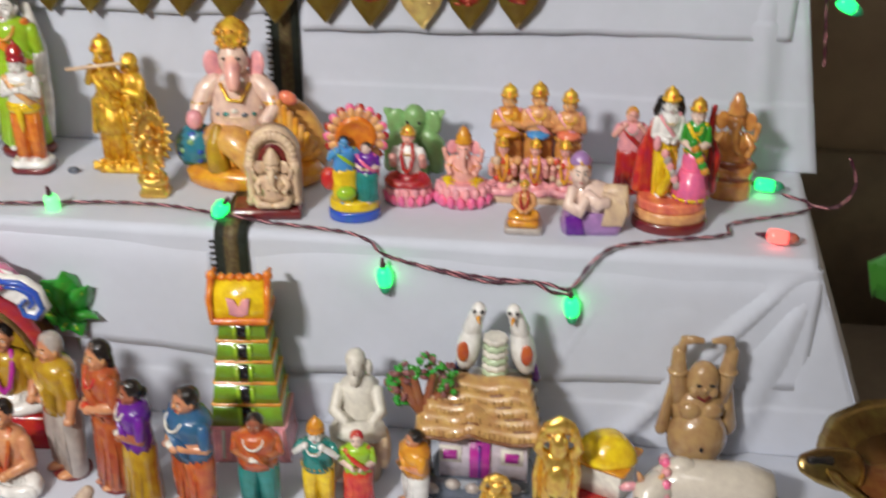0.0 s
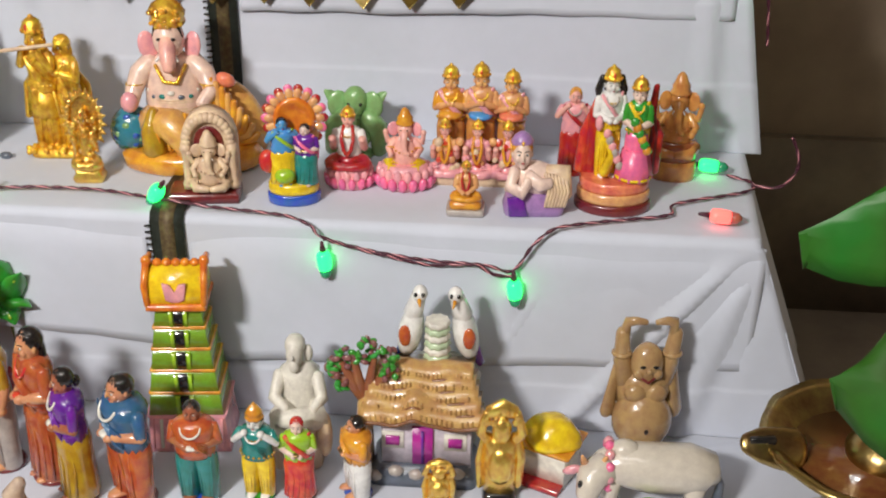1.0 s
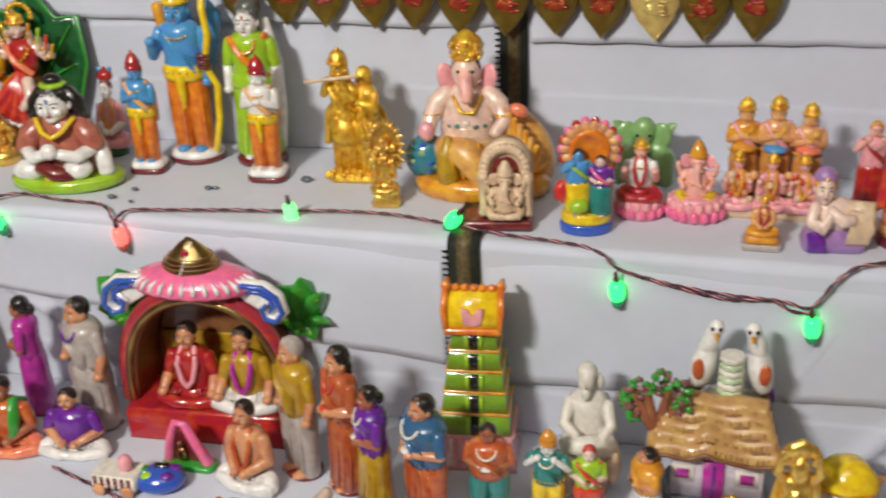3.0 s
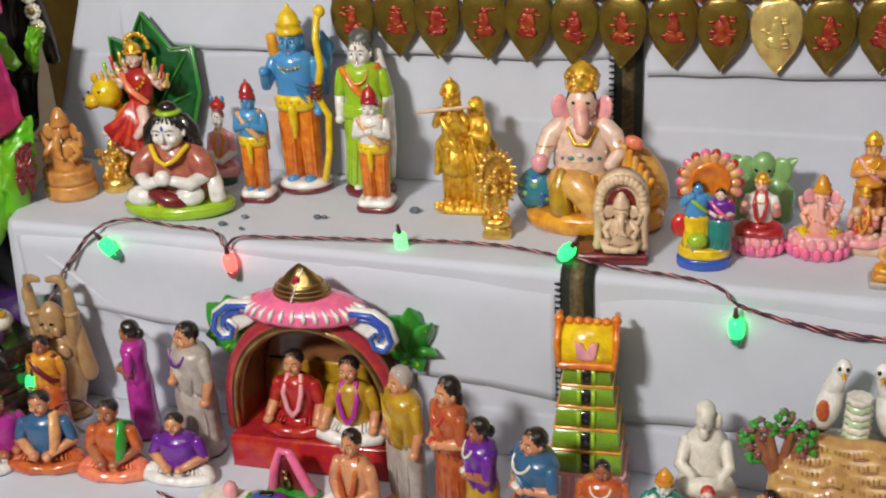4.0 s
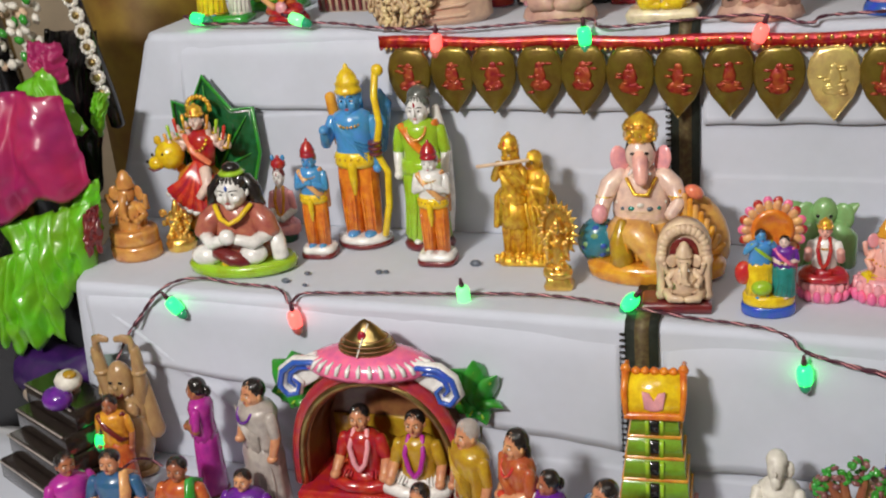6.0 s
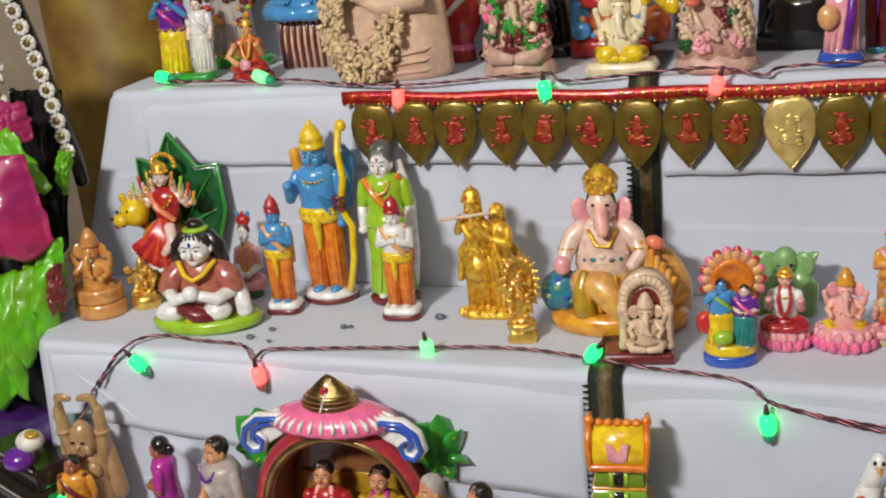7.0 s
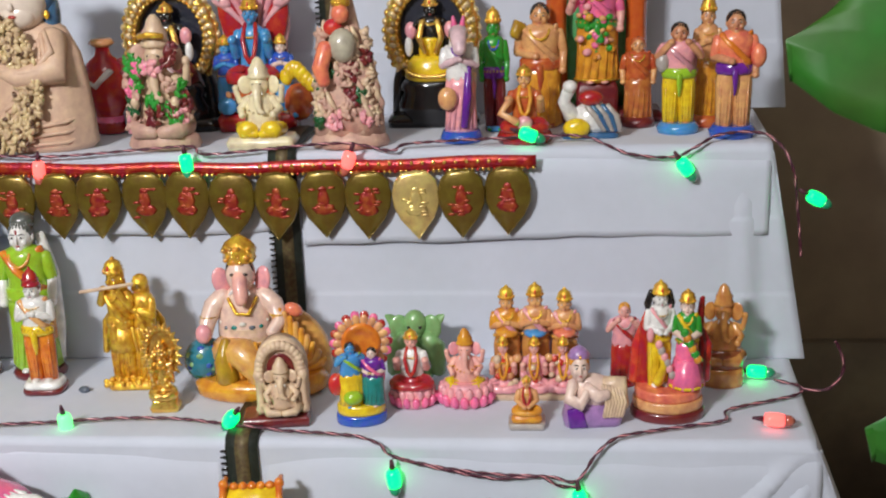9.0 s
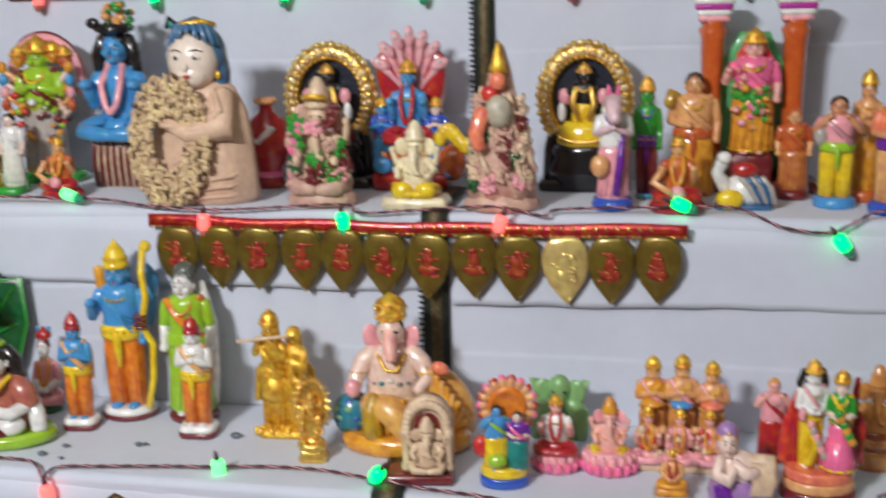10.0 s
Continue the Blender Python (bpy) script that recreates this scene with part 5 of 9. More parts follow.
def sun_pair():
    s = Sculpt()
    stand_base(s, 0.072, 0.05, 0.028, [DEEPBLUE, YELLOW])
    c = (0.004, 0.016, 0.105)
    for i in range(18):
        a = 2 * math.pi * i / 18
        s.ell((c[0] + 0.033 * math.cos(a), c[1], c[2] + 0.033 * math.sin(a)), (0.0085, 0.004, 0.0058), PEACH, rot=(0, -math.degrees(a), 0), n=8, k=5)
        s.ell((c[0] + 0.038 * math.cos(a), c[1] + 0.001, c[2] + 0.038 * math.sin(a)), (0.007, 0.003, 0.0065), PINK if i % 2 else RED, rot=(0, -math.degrees(a), 0), n=8, k=5)
    s.m = Matrix.Translation(c) @ Matrix.Rotation(radians(90), 4, "X")
    s.lathe([(0.028, 0), (0.028, 0.004), (0.022, 0.006), (0.02, 0.004), (0.001, 0.007)], ORANGE, n=24)
    s.m = Matrix.Translation((-0.012, -0.004, 0.026)) @ Matrix.Rotation(radians(12), 4, "Z")
    person(s, 0.088, BLUE, BLUE, YELLOW, HAIR, None, "long", "flute", "skirt", LIME, 1.35)
    s.m = Matrix.Translation((0.018, -0.006, 0.026)) @ Matrix.Rotation(radians(-14), 4, "Z")
    person(s, 0.080, FAIR, PURPLE, TEAL, HAIR, None, "long", "front", "skirt", PINK, 1.35)
    s.m = Matrix()
    s.ell((-0.01, -0.018, 0.04), (0.014, 0.010, 0.010), LIME)
    s.ell((-0.033, -0.004, 0.055), (0.012, 0.01, 0.016), SCARLET)
    return sized(s.thing("krishna_radha_figurine", 0.573, 0.060, ZB, 8, "blue god and consort before a petalled orange sun disc", DOLL), 0.927, 0.982)


sun_pair()

s = Sculpt()
elephant_god(s, 0.100, SAGE, SAGE, SAGE, None, None, None, False)
for sx in (-1, 1):
    s.ell((sx * 0.030, 0.0, 0.078), (0.020, 0.007, 0.020), SAGE, rot=(0, sx * 30, -sx * 15), n=14)
    s.tube([(sx * 0.030, 0.004, 0.080), (sx * 0.046, 0.002, 0.090), (sx * 0.054, 0, 0.096)], [0.012, 0.009, 0.003], SAGE, 9, flat=0.5)
    s.tube([(sx * 0.020, 0.0, 0.060), (sx * 0.040, -0.004, 0.046), (sx * 0.042, -0.008, 0.014)], [0.018, 0.018, 0.014], SAGE, 10)
    s.ell((sx * 0.010, -0.014, 0.082), (0.004, 0.003, 0.003), BLACK, n=7, k=4)
s.ell((0, 0, 0.085), (0.022, 0.018, 0.020), SAGE)
sized(s.thing("ganesha_figurine", 0.631, 0.199, ZB, 0, "plain sage green elephant god figurine", DOLL), 0.759, 0.984)

s = Sculpt()
lotus(s, 0.062, 0.030, PINK, ROSE)
s.m = Matrix.Translation((0, 0, 0.026))
sitter(s, 0.085, PINKSKIN, WHITE, RED, AMBER, GOLDP, "short", "bless", 0.9, None, RED)
s.thing("goddess_figurine", 0.635, 0.112, ZB, 0, "small seated goddess in red and white on pink lotus", DOLL)
s = Sculpt()
lotus(s, 0.080, 0.032, PINK, ROSE, 16)
s.m = Matrix.Translation((0, 0, 0.022))
elephant_god(s, 0.092, PINKSKIN, YELLOW, AMBER, None, ROSE)
sized(s.thing("ganesha_figurine", 0.706, 0.118, ZB, 0, "pink elephant god in yellow on a pink lotus", DOLL), 0.935, 1.020)


def trio():
    s = Sculpt()
    s.slab((0, 0.0, 0), 0.135, 0.06, [(0, 0), (0.002, 0.008), (-0.006, 0.02)], CREAM, 0.5)
    for x, h, top in ((-0.040, 0.142, AMBER), (0.002, 0.146, BLUE), (0.045, 0.138, CORAL)):
        s.m = Matrix.Translation((x, 0.015, 0.012))
        person(s, h * 0.86, PEACH, AMBER if x < 0 else PEACH, TERRA, HAIR, GOLDP, "long", "pray", "skirt", ROSE, 1.12, None, GOLDP)
        s.ell((0.0, -0.008, 0.07), (0.018, 0.02, 0.006), top)
    for x, m in ((-0.045, PEACH), (0.0, ROSE), (0.042, ROSE)):
        s.m = Matrix.Translation((x, -0.018, 0.012))
        sitter(s, 0.075, PINKSKIN, m, ROSE, AMBER, GOLDP, "short", "bless", 0.85, None, AMBER)
    s.m = Matrix()
    s.outline([(-0.06, 0.02), (-0.055, 0.10), (0.06, 0.10), (0.066, 0.02)], 0.035, 0.012, paint("mauve_resin", (0.45, 0.30, 0.38), 0.4), 0.0)
    blob_cover(s, 34, rnd, ((-0.06, 0.06), (-0.03, -0.022), (0.02, 0.06)), 0.006, [ROSE, PEACH, CREAM, SCARLET])
    ob = s.thing("gods_trio_figurine", 0.798, 0.146, ZB, 0, "three crowned gods standing behind seated consorts", DOLL)
    ob.scale = (0.919, 0.867, 1.066)
    return ob


trio()

s = Sculpt()
s.slab((0, 0, 0), 0.048, 0.036, [(0, 0), (0.001, 0.006), (0, 0.01)], GREY, 0.3)
s.slab((0, 0, 0.01), 0.040, 0.03, [(0, 0), (0.001, 0.006), (-0.004, 0.012)], AMBER, 0.4)
s.m = Matrix.Translation((0, 0, 0.020))
sitter(s, 0.058, PEACH, PEACH, AMBER, AMBER, GOLDP, "short", "lap", 0.9, None, RED)
sized(s.thing("goddess_figurine", 0.789, 0.046, ZB, 0, "tiny gold and amber seated goddess on a grey plinth", DOLL), 0.951, 0.913)


def recliner():
    s = Sculpt()
    LAV = paint("lavender_resin", (0.36, 0.20, 0.46), 0.35)
    s.slab((0, 0, 0), 0.092, 0.045, [(0, 0), (0.003, 0.010), (-0.001, 0.022), (-0.006, 0.030)], LAV, 0.6)
    s.outline([(-0.040, 0.002), (-0.044, 0.026), (-0.020, 0.030), (-0.010, 0.002)], -0.022, 0.004, PURPLE, 0.003)
    s.ell((0.002, -0.002, 0.044), (0.042, 0.022, 0.022), FAIR, rot=(0, 10, 0), n=16, k=9)
    s.tube([(-0.032, -0.012, 0.056), (-0.040, -0.024, 0.040), (-0.022, -0.030, 0.034), (-0.012, -0.026, 0.048)], [0.010, 0.010, 0.009, 0.008], FAIR, 10)
    s.tube([(-0.012, -0.018, 0.052), (0.006, -0.030, 0.044), (0.022, -0.028, 0.046)], [0.009, 0.009, 0.007], FAIR, 10)
    s.tube([(0.020, -0.006, 0.046), (0.046, -0.012, 0.052), (0.048, -0.022, 0.028)], [0.017, 0.014, 0.009], CREAM, 10)
    for i in range(7):
        s.tube([(0.014 + 0.0052 * i, -0.022, 0.056 - 0.001 * i), (0.020 + 0.0050 * i, -0.030, 0.036), (0.016 + 0.0048 * i, -0.026, 0.016)], 0.0032, CREAM, 6)
    face(s, (-0.022, -0.010, 0.078), 0.0175, FAIR, AMBER, None, "short")
    s.lathe([(0.0165, 0), (0.018, 0.004), (0.012, 0.011), (0.004, 0.015)], LAV, (-0.022, -0.004, 0.088), n=14)
    s.ell((-0.022, -0.020, 0.092), 0.003, GOLDP, n=7, k=4)
    return sized(s.thing("krishna_baby_figurine", 0.872, 0.056, ZB, 6, "pale child god reclining on a lavender cushion", DOLL), 0.782, 1.041)


recliner()


def couple_round():
    s = Sculpt()
    stand_base(s, 0.112, 0.085, 0.040, [MAROON, PEACH, CORAL], 32)
    s.m = Matrix.Translation((-0.013, 0.005, 0.038)) @ Matrix.Rotation(radians(8), 4, "Z")
    person(s, 0.130, WHITE, WHITE, YELLOW, HAIR, GOLDP, "long", "front", "legs", ROSE, 0.98, RED, GREY, YELLOW)
    s.tube([(-0.004, -0.018, 0.055), (0.004, -0.022, 0.035), (-0.006, -0.022, 0.012)], [0.007, 0.009, 0.012], YELLOW, 9, flat=0.6)
    for sx in (-1, 1):
        s.tube([(sx * 0.013, 0.002, 0.124), (sx * 0.018, 0.004, 0.108), (sx * 0.016, 0.002, 0.096)], [0.005, 0.006, 0.004], HAIR, 8)
    s.m = Matrix.Translation((0.026, -0.006, 0.038)) @ Matrix.Rotation(radians(-8), 4, "Z")
    person(s, 0.122, FAIR, GREEN, PINK, HAIR, GOLDP, "long", "front", "skirt", YELLOW, 0.92, RED, YELLOW)
    s.lathe([(0.026, 0), (0.024, 0.012), (0.017, 0.036)], PINK, (0, 0, 0.004), n=22, flute=11, depth=0.10)
    s.tube([(0.0255 * math.cos(a), 0.0255 * math.sin(a), 0.006) for a in np.linspace(0, 2 * math.pi, 20)], 0.002, YELLOW, 6)
    s.m = Matrix()
    for i in range(6):
        q = i / 5
        s.tube([(-0.030 + 0.006 * i, 0.020, 0.130), (-0.046 + 0.005 * i, 0.018, 0.088), (-0.050 + 0.007 * i, 0.014, 0.042)], [0.005, 0.008, 0.009], RED if i % 2 else SCARLET, 8)
        s.tube([(0.034 + 0.004 * i, 0.018, 0.126 - 0.004 * i), (0.040 + 0.004 * i, 0.016, 0.090), (0.042 + 0.003 * i, 0.012, 0.044)], [0.004, 0.007, 0.008], RED if i % 2 else MAROON, 8)
        s.ell((-0.016 + 0.004 * i, -0.020, 0.100 - 0.008 * i), (0.006, 0.004, 0.006), (ROSE, GREY)[i % 2], n=7, k=5)
        s.ell((0.020 + 0.004 * i, -0.028, 0.118 - 0.007 * i), (0.007, 0.005, 0.006), (GREEN, AMBER)[i % 2], n=7, k=5)
    s.tube([(0.050, 0.015, 0.15), (0.046, 0.02, 0.10), (0.048, 0.02, 0.05)], [0.006, 0.011, 0.010], RED, 9, flat=0.5)
    s.tube([(-0.036, 0.012, 0.12), (-0.034, 0.014, 0.08), (-0.036, 0.016, 0.045)], [0.006, 0.010, 0.012], RED, 9)
    s.ell((-0.028, -0.012, 0.110), (0.006, 0.006, 0.010), ROSE, n=8, k=5)
    ob = s.thing("krishna_radha_figurine", 0.970, 0.083, ZB, 0, "couple in yellow and pink on a round coral base", DOLL)
    ob.scale = (0.852, 0.852, 1.027)
    return ob


couple_round()
s = Sculpt()
s.lathe([(0.024, 0), (0.026, 0.008)], RED, n=14)
person(s, 0.122, PINKSKIN, ROSE, RED, AMBER, None, "short", "flute", "skirt", RED, 1.3, None, GREY)
s.thing("musician_figurine", 0.921, 0.183, ZB, 0, "small figurine in red robes lifting its hands", DOLL).scale = (0.797, 0.797, 0.974)
s = Sculpt()
stand_base(s, 0.070, 0.05, 0.05, [TERRA, paint("terra_brown", (0.30, 0.09, 0.03), 0.2)])
s.m = Matrix.Translation((0, 0, 0.03))
elephant_god(s, 0.118, TERRA, TERRA, TERRA)
s.thing("ganesha_figurine", 1.053, 0.179, ZB, -6, "glazed brown terracotta elephant god near the cloth corner", DOLL).scale = (0.86, 0.75, 1.074)
s = Sculpt()
for x, y, q in ((-0.095, 0.0, 1), (-0.075, 0.03, 0.8), (-0.06, -0.01, 0.6), (0.03, 0.05, 0.9), (0.16, 0.10, 1.3), (0.04, 0.052, 0.7)):
    s.ell((x, y, 0.003), (0.007 * q, 0.005 * q, 0.004 * q), STONE, n=7, k=4)
s.thing("crumbs", 0.0, 0.05, ZB, 0, "dark chips and crumbs lying on the white cloth", "crumbs", kind="stuff")


# ---- lowest step ----
def villager(name, x, y, rz, h, label, **kw):
    s = Sculpt()
    s.lathe([(0.15 * h, 0), (0.16 * h, 0.012 * h), (0.15 * h, 0.03 * h)], kw.pop("base", MAROON), sy=0.9, n=18)
    s.m = Matrix.Translation((0, 0, 0.02 * h)) @ Matrix.Scale(1, 4)
    person(s, h, **kw)
    return s.thing(name, x, y, ZA, rz, label, DOLL, "wedding guests")


sized(villager("guest_figurine", 0.416, -0.185, -42, 0.166, "man figurine in blue shirt and brown trousers holding a cup", skin=SKIN, top=DENIM, bottom=BRICK, legs="legs", slim=1.34, necklace=BONE), 1.051, 1.036)
sized(villager("guest_figurine", 0.349, -0.182, -58, 0.163, "woman figurine in purple blouse and mustard skirt with a plate", skin=SKIN2, top=PURPLE, bottom=MUSTARD, cap="bun", slim=1.30, necklace=BONE), 0.874, 1.072)
sized(villager("guest_figurine", 0.303, -0.153, -44, 0.196, "woman figurine in orange-red sari holding a red tray", skin=SKIN, top=paint("rust_sari", (0.42, 0.09, 0.03), 0.2), bottom=MATS["rust_sari"], cap="long", slim=1.08, necklace=SCARLET, sash=MATS["rust_sari"]), 0.880, 1.055)
sized(villager("guest_figurine", 0.235, -0.136, -38, 0.198, "grey-haired man figurine in long mustard coat", skin=SKIN, hair=GREY, top=MUSTARD, bottom=GREY, legs="legs", slim=1.26, hands="down"), 0.861, 1.018)
sized(villager("guest_figurine", -0.191, -0.073, -78, 0.193, "woman figurine in magenta sari with a long plait", skin=SKIN2, top=MAGENTA, bottom=MAGENTA, cap="bun", slim=1.08, hands="front"), 0.788, 0.950)
sized(villager("guest_figurine", -0.090, -0.088, -28, 0.203, "man figurine in grey tunic with a purple scarf", skin=SKIN, top=GREY, bottom=GREY, slim=1.25, hands="hold", necklace=PURPLE, shoes=MAROON), 0.930, 0.984)
sized(villager("guest_figurine", -0.331, -0.093, 8, 0.165, "man figurine in yellow shirt with a maroon shawl", skin=SKIN2, top=AMBER, bottom=BRICK, sash=MAROON, slim=1.21, hands="down"), 0.799, 0.926)
sized(villager("guest_figurine", 0.492, -0.176, 2, 0.126, "stout figurine in orange shirt and green shorts with a bowl", skin=SKIN2, top=BRICK, bottom=TEAL, legs="legs", slim=1.56, necklace=BONE, base=DEEPBLUE), 0.923, 1.076)
sized(villager("guest_figurine", 0.678, -0.151, -62, 0.108, "boy figurine in orange shawl and white shorts", skin=SKIN, top=AMBER, bottom=WHITE, legs="legs", slim=1.38, base=DEEPBLUE), 1.111, 1.008)
villager("krishna_figurine", 0.562, -0.165, -4, 0.118, "small flute player figurine in teal and yellow", skin=WHITE, top=TEAL, bottom=YELLOW, crown=AMBER, cap="long", legs="legs", slim=1.21, hands="flute", necklace=WHITE, base=GREEN)
sized(villager("radha_figurine", 0.610, -0.163, 4, 0.106, "small woman figurine in red skirt and lime shawl", skin=FAIR, top=LIME, bottom=SCARLET, hair=SCARLET, cap="long", slim=1.32, sash=SCARLET, base=GREEN), 0.888, 1.055)


def seated(x, y, rz, h, label, **kw):
    s = Sculpt()
    sitter(s, h, **kw)
    return s.thing("seated_guest_figurine", x, y, ZA, rz, label, DOLL, "wedding guests")


sized(seated(-0.287, -0.170, 14, 0.125, "seated man figurine with blue waistcoat and bare arms", skin=SKIN, top=DENIM, bottom=BRICK, slim=1.21, sash=PEACH), 1.001, 0.979)
sized(seated(-0.183, -0.163, 10, 0.122, "seated woman figurine in orange with a green shawl", skin=SKIN2, top=BRICK, bottom=CORAL, slim=1.10, sash=GREEN), 1.011, 0.979)
sized(seated(-0.089, -0.152, 6, 0.108, "seated man figurine in purple shirt and white dhoti", skin=SKIN, top=PURPLE, bottom=WHITE, slim=1.34), 1.002, 0.968)
seated(-0.352, -0.185, 60, 0.118, "seated man figurine in magenta tunic", skin=SKIN2, top=MAGENTA, bottom=WHITE, slim=1.21)
sized(seated(0.177, -0.172, -12, 0.136, "seated priest figurine with orange chest and white dhoti", skin=SKIN, top=SKIN, bottom=WHITE, slim=1.08, necklace=BRICK), 0.830, 0.992)


def laughing_buddha(x, y, rz, label):
    s = Sculpt()
    m = WOODY
    s.lathe([(0.034, 0), (0.044, 0.003), (0.040, 0.010)], m, sy=0.7, n=20)
    s.lathe([(0.030, 0.008), (0.037, 0.025), (0.034, 0.045), (0.030, 0.06)], m, sy=0.8, n=18)
    s.ell((0, -0.010, 0.058), (0.054, 0.044, 0.044), m, n=20, k=12)
    s.ell((0, -0.0545, 0.060), (0.004, 0.002, 0.004), BLACK, n=6, k=4)
    for sx in (-1, 1):
        s.ell((sx * 0.018, -0.020, 0.102), (0.020, 0.012, 0.013), m)
        s.tube([(sx * 0.034, 0.006, 0.112), (sx * 0.043, 0.004, 0.145), (sx * 0.046, 0.0, 0.185)], [0.017, 0.0155, 0.012], m, 12)
        s.lathe([(0.0165, 0), (0.0185, 0.003), (0.0160, 0.006)], m, (sx * 0.044, 0.003, 0.150), n=14)
        s.tube([(sx * 0.042, 0, 0.185), (sx * 0.040, -0.004, 0.201), (sx * 0.026, -0.008, 0.204), (sx * 0.008, -0.008, 0.202)], [0.010, 0.008, 0.006, 0.004], m, 8)
        s.tube([(sx * 0.046, 0.008, 0.140), (sx * 0.054, 0.006, 0.100), (sx * 0.060, 0.002, 0.066)], [0.012, 0.015, 0.020], m, 12, flat=0.5)
        s.ell((sx * 0.024, 0.0, 0.136), (0.005, 0.007, 0.012), m, n=8, k=5)
        s.ell((sx * 0.011, -0.0285, 0.145), (0.006, 0.003, 0.0022), BLACK, n=6, k=4)
        s.ell((sx * 0.016, -0.021, 0.132), (0.010, 0.009, 0.008), m, n=8, k=5)
    s.lathe([(0.046, 0.080), (0.047, 0.10), (0.040, 0.118), (0.018, 0.128)], m, (0, 0.004, 0), sy=0.65, n=18)
    s.ell((0, -0.004, 0.141), (0.029, 0.026, 0.029), m, n=18, k=11)
    s.ell((0, -0.030, 0.139), (0.006, 0.005, 0.004), m, n=8, k=5)
    s.tube([(-0.012, -0.026, 0.128), (0, -0.031, 0.123), (0.012, -0.026, 0.128)], 0.0022, MAROON, 6)
    return s.thing("laughing_buddha", x, y, ZA, rz, label, "figurine", "laughing monks with raised arms")


laughing_buddha(1.018, -0.040, 6, "glossy tan laughing monk with both arms raised").scale = (0.70, 0.70, 0.966)
laughing_buddha(-0.333, -0.054, 8, "glossy tan laughing monk behind the guests, arms raised").scale = (0.681, 0.681, 1.126)


def gold_monk(x, y, k, label):
    s = Sculpt()
    s.slab((0, 0, 0), 0.052, 0.04, [(0, 0), (0.002, 0.004), (-0.004, 0.012)], BLACK if k > 0.9 else GOLD, 0.5)
    s.ell((0, -0.006, 0.045), (0.022, 0.020, 0.024), GOLD, n=16, k=9)
    s.lathe([(0.026, 0.008), (0.030, 0.03), (0.027, 0.07), (0.012, 0.082)], GOLD, (0, 0.005, 0), sy=0.7, n=16)
    s.ell((0, -0.004, 0.088), (0.016, 0.015, 0.017), GOLD, n=14, k=8)
    for sx in (-1, 1):
        s.tube([(sx * 0.022, 0, 0.076), (sx * 0.033, -0.004, 0.085), (sx * 0.024, -0.004, 0.108)], [0.009, 0.008, 0.006], GOLD, 9)
        s.tube([(sx * 0.026, 0.004, 0.08), (sx * 0.033, 0.0, 0.05), (sx * 0.030, 0.0, 0.018)], [0.006, 0.010, 0.009], GOLD, 9, flat=0.5)
    s.tube([(-0.022, -0.002, 0.108), (0.0, -0.002, 0.114), (0.022, -0.002, 0.108)], [0.008, 0.011, 0.008], GOLD, 9)
    blob_cover(s, 18, rnd, ((-0.024, 0.024), (-0.012, -0.006), (0.095, 0.112)), 0.005, [GOLD])
    ob = s.thing("gold_monk_figurine", x, y, ZA, 4, label, DOLL)
    ob.scale = (0.86 * k, 0.86 * k, 1.1 * k)
    return ob


sized(gold_monk(0.847, -0.146, 0.98, "shiny gold laughing monk lifting an ingot"), 0.875, 1.079)
sized(gold_monk(0.776, -0.163, 0.50, "tiny shiny gold laughing monk"), 1.186, 0.984)


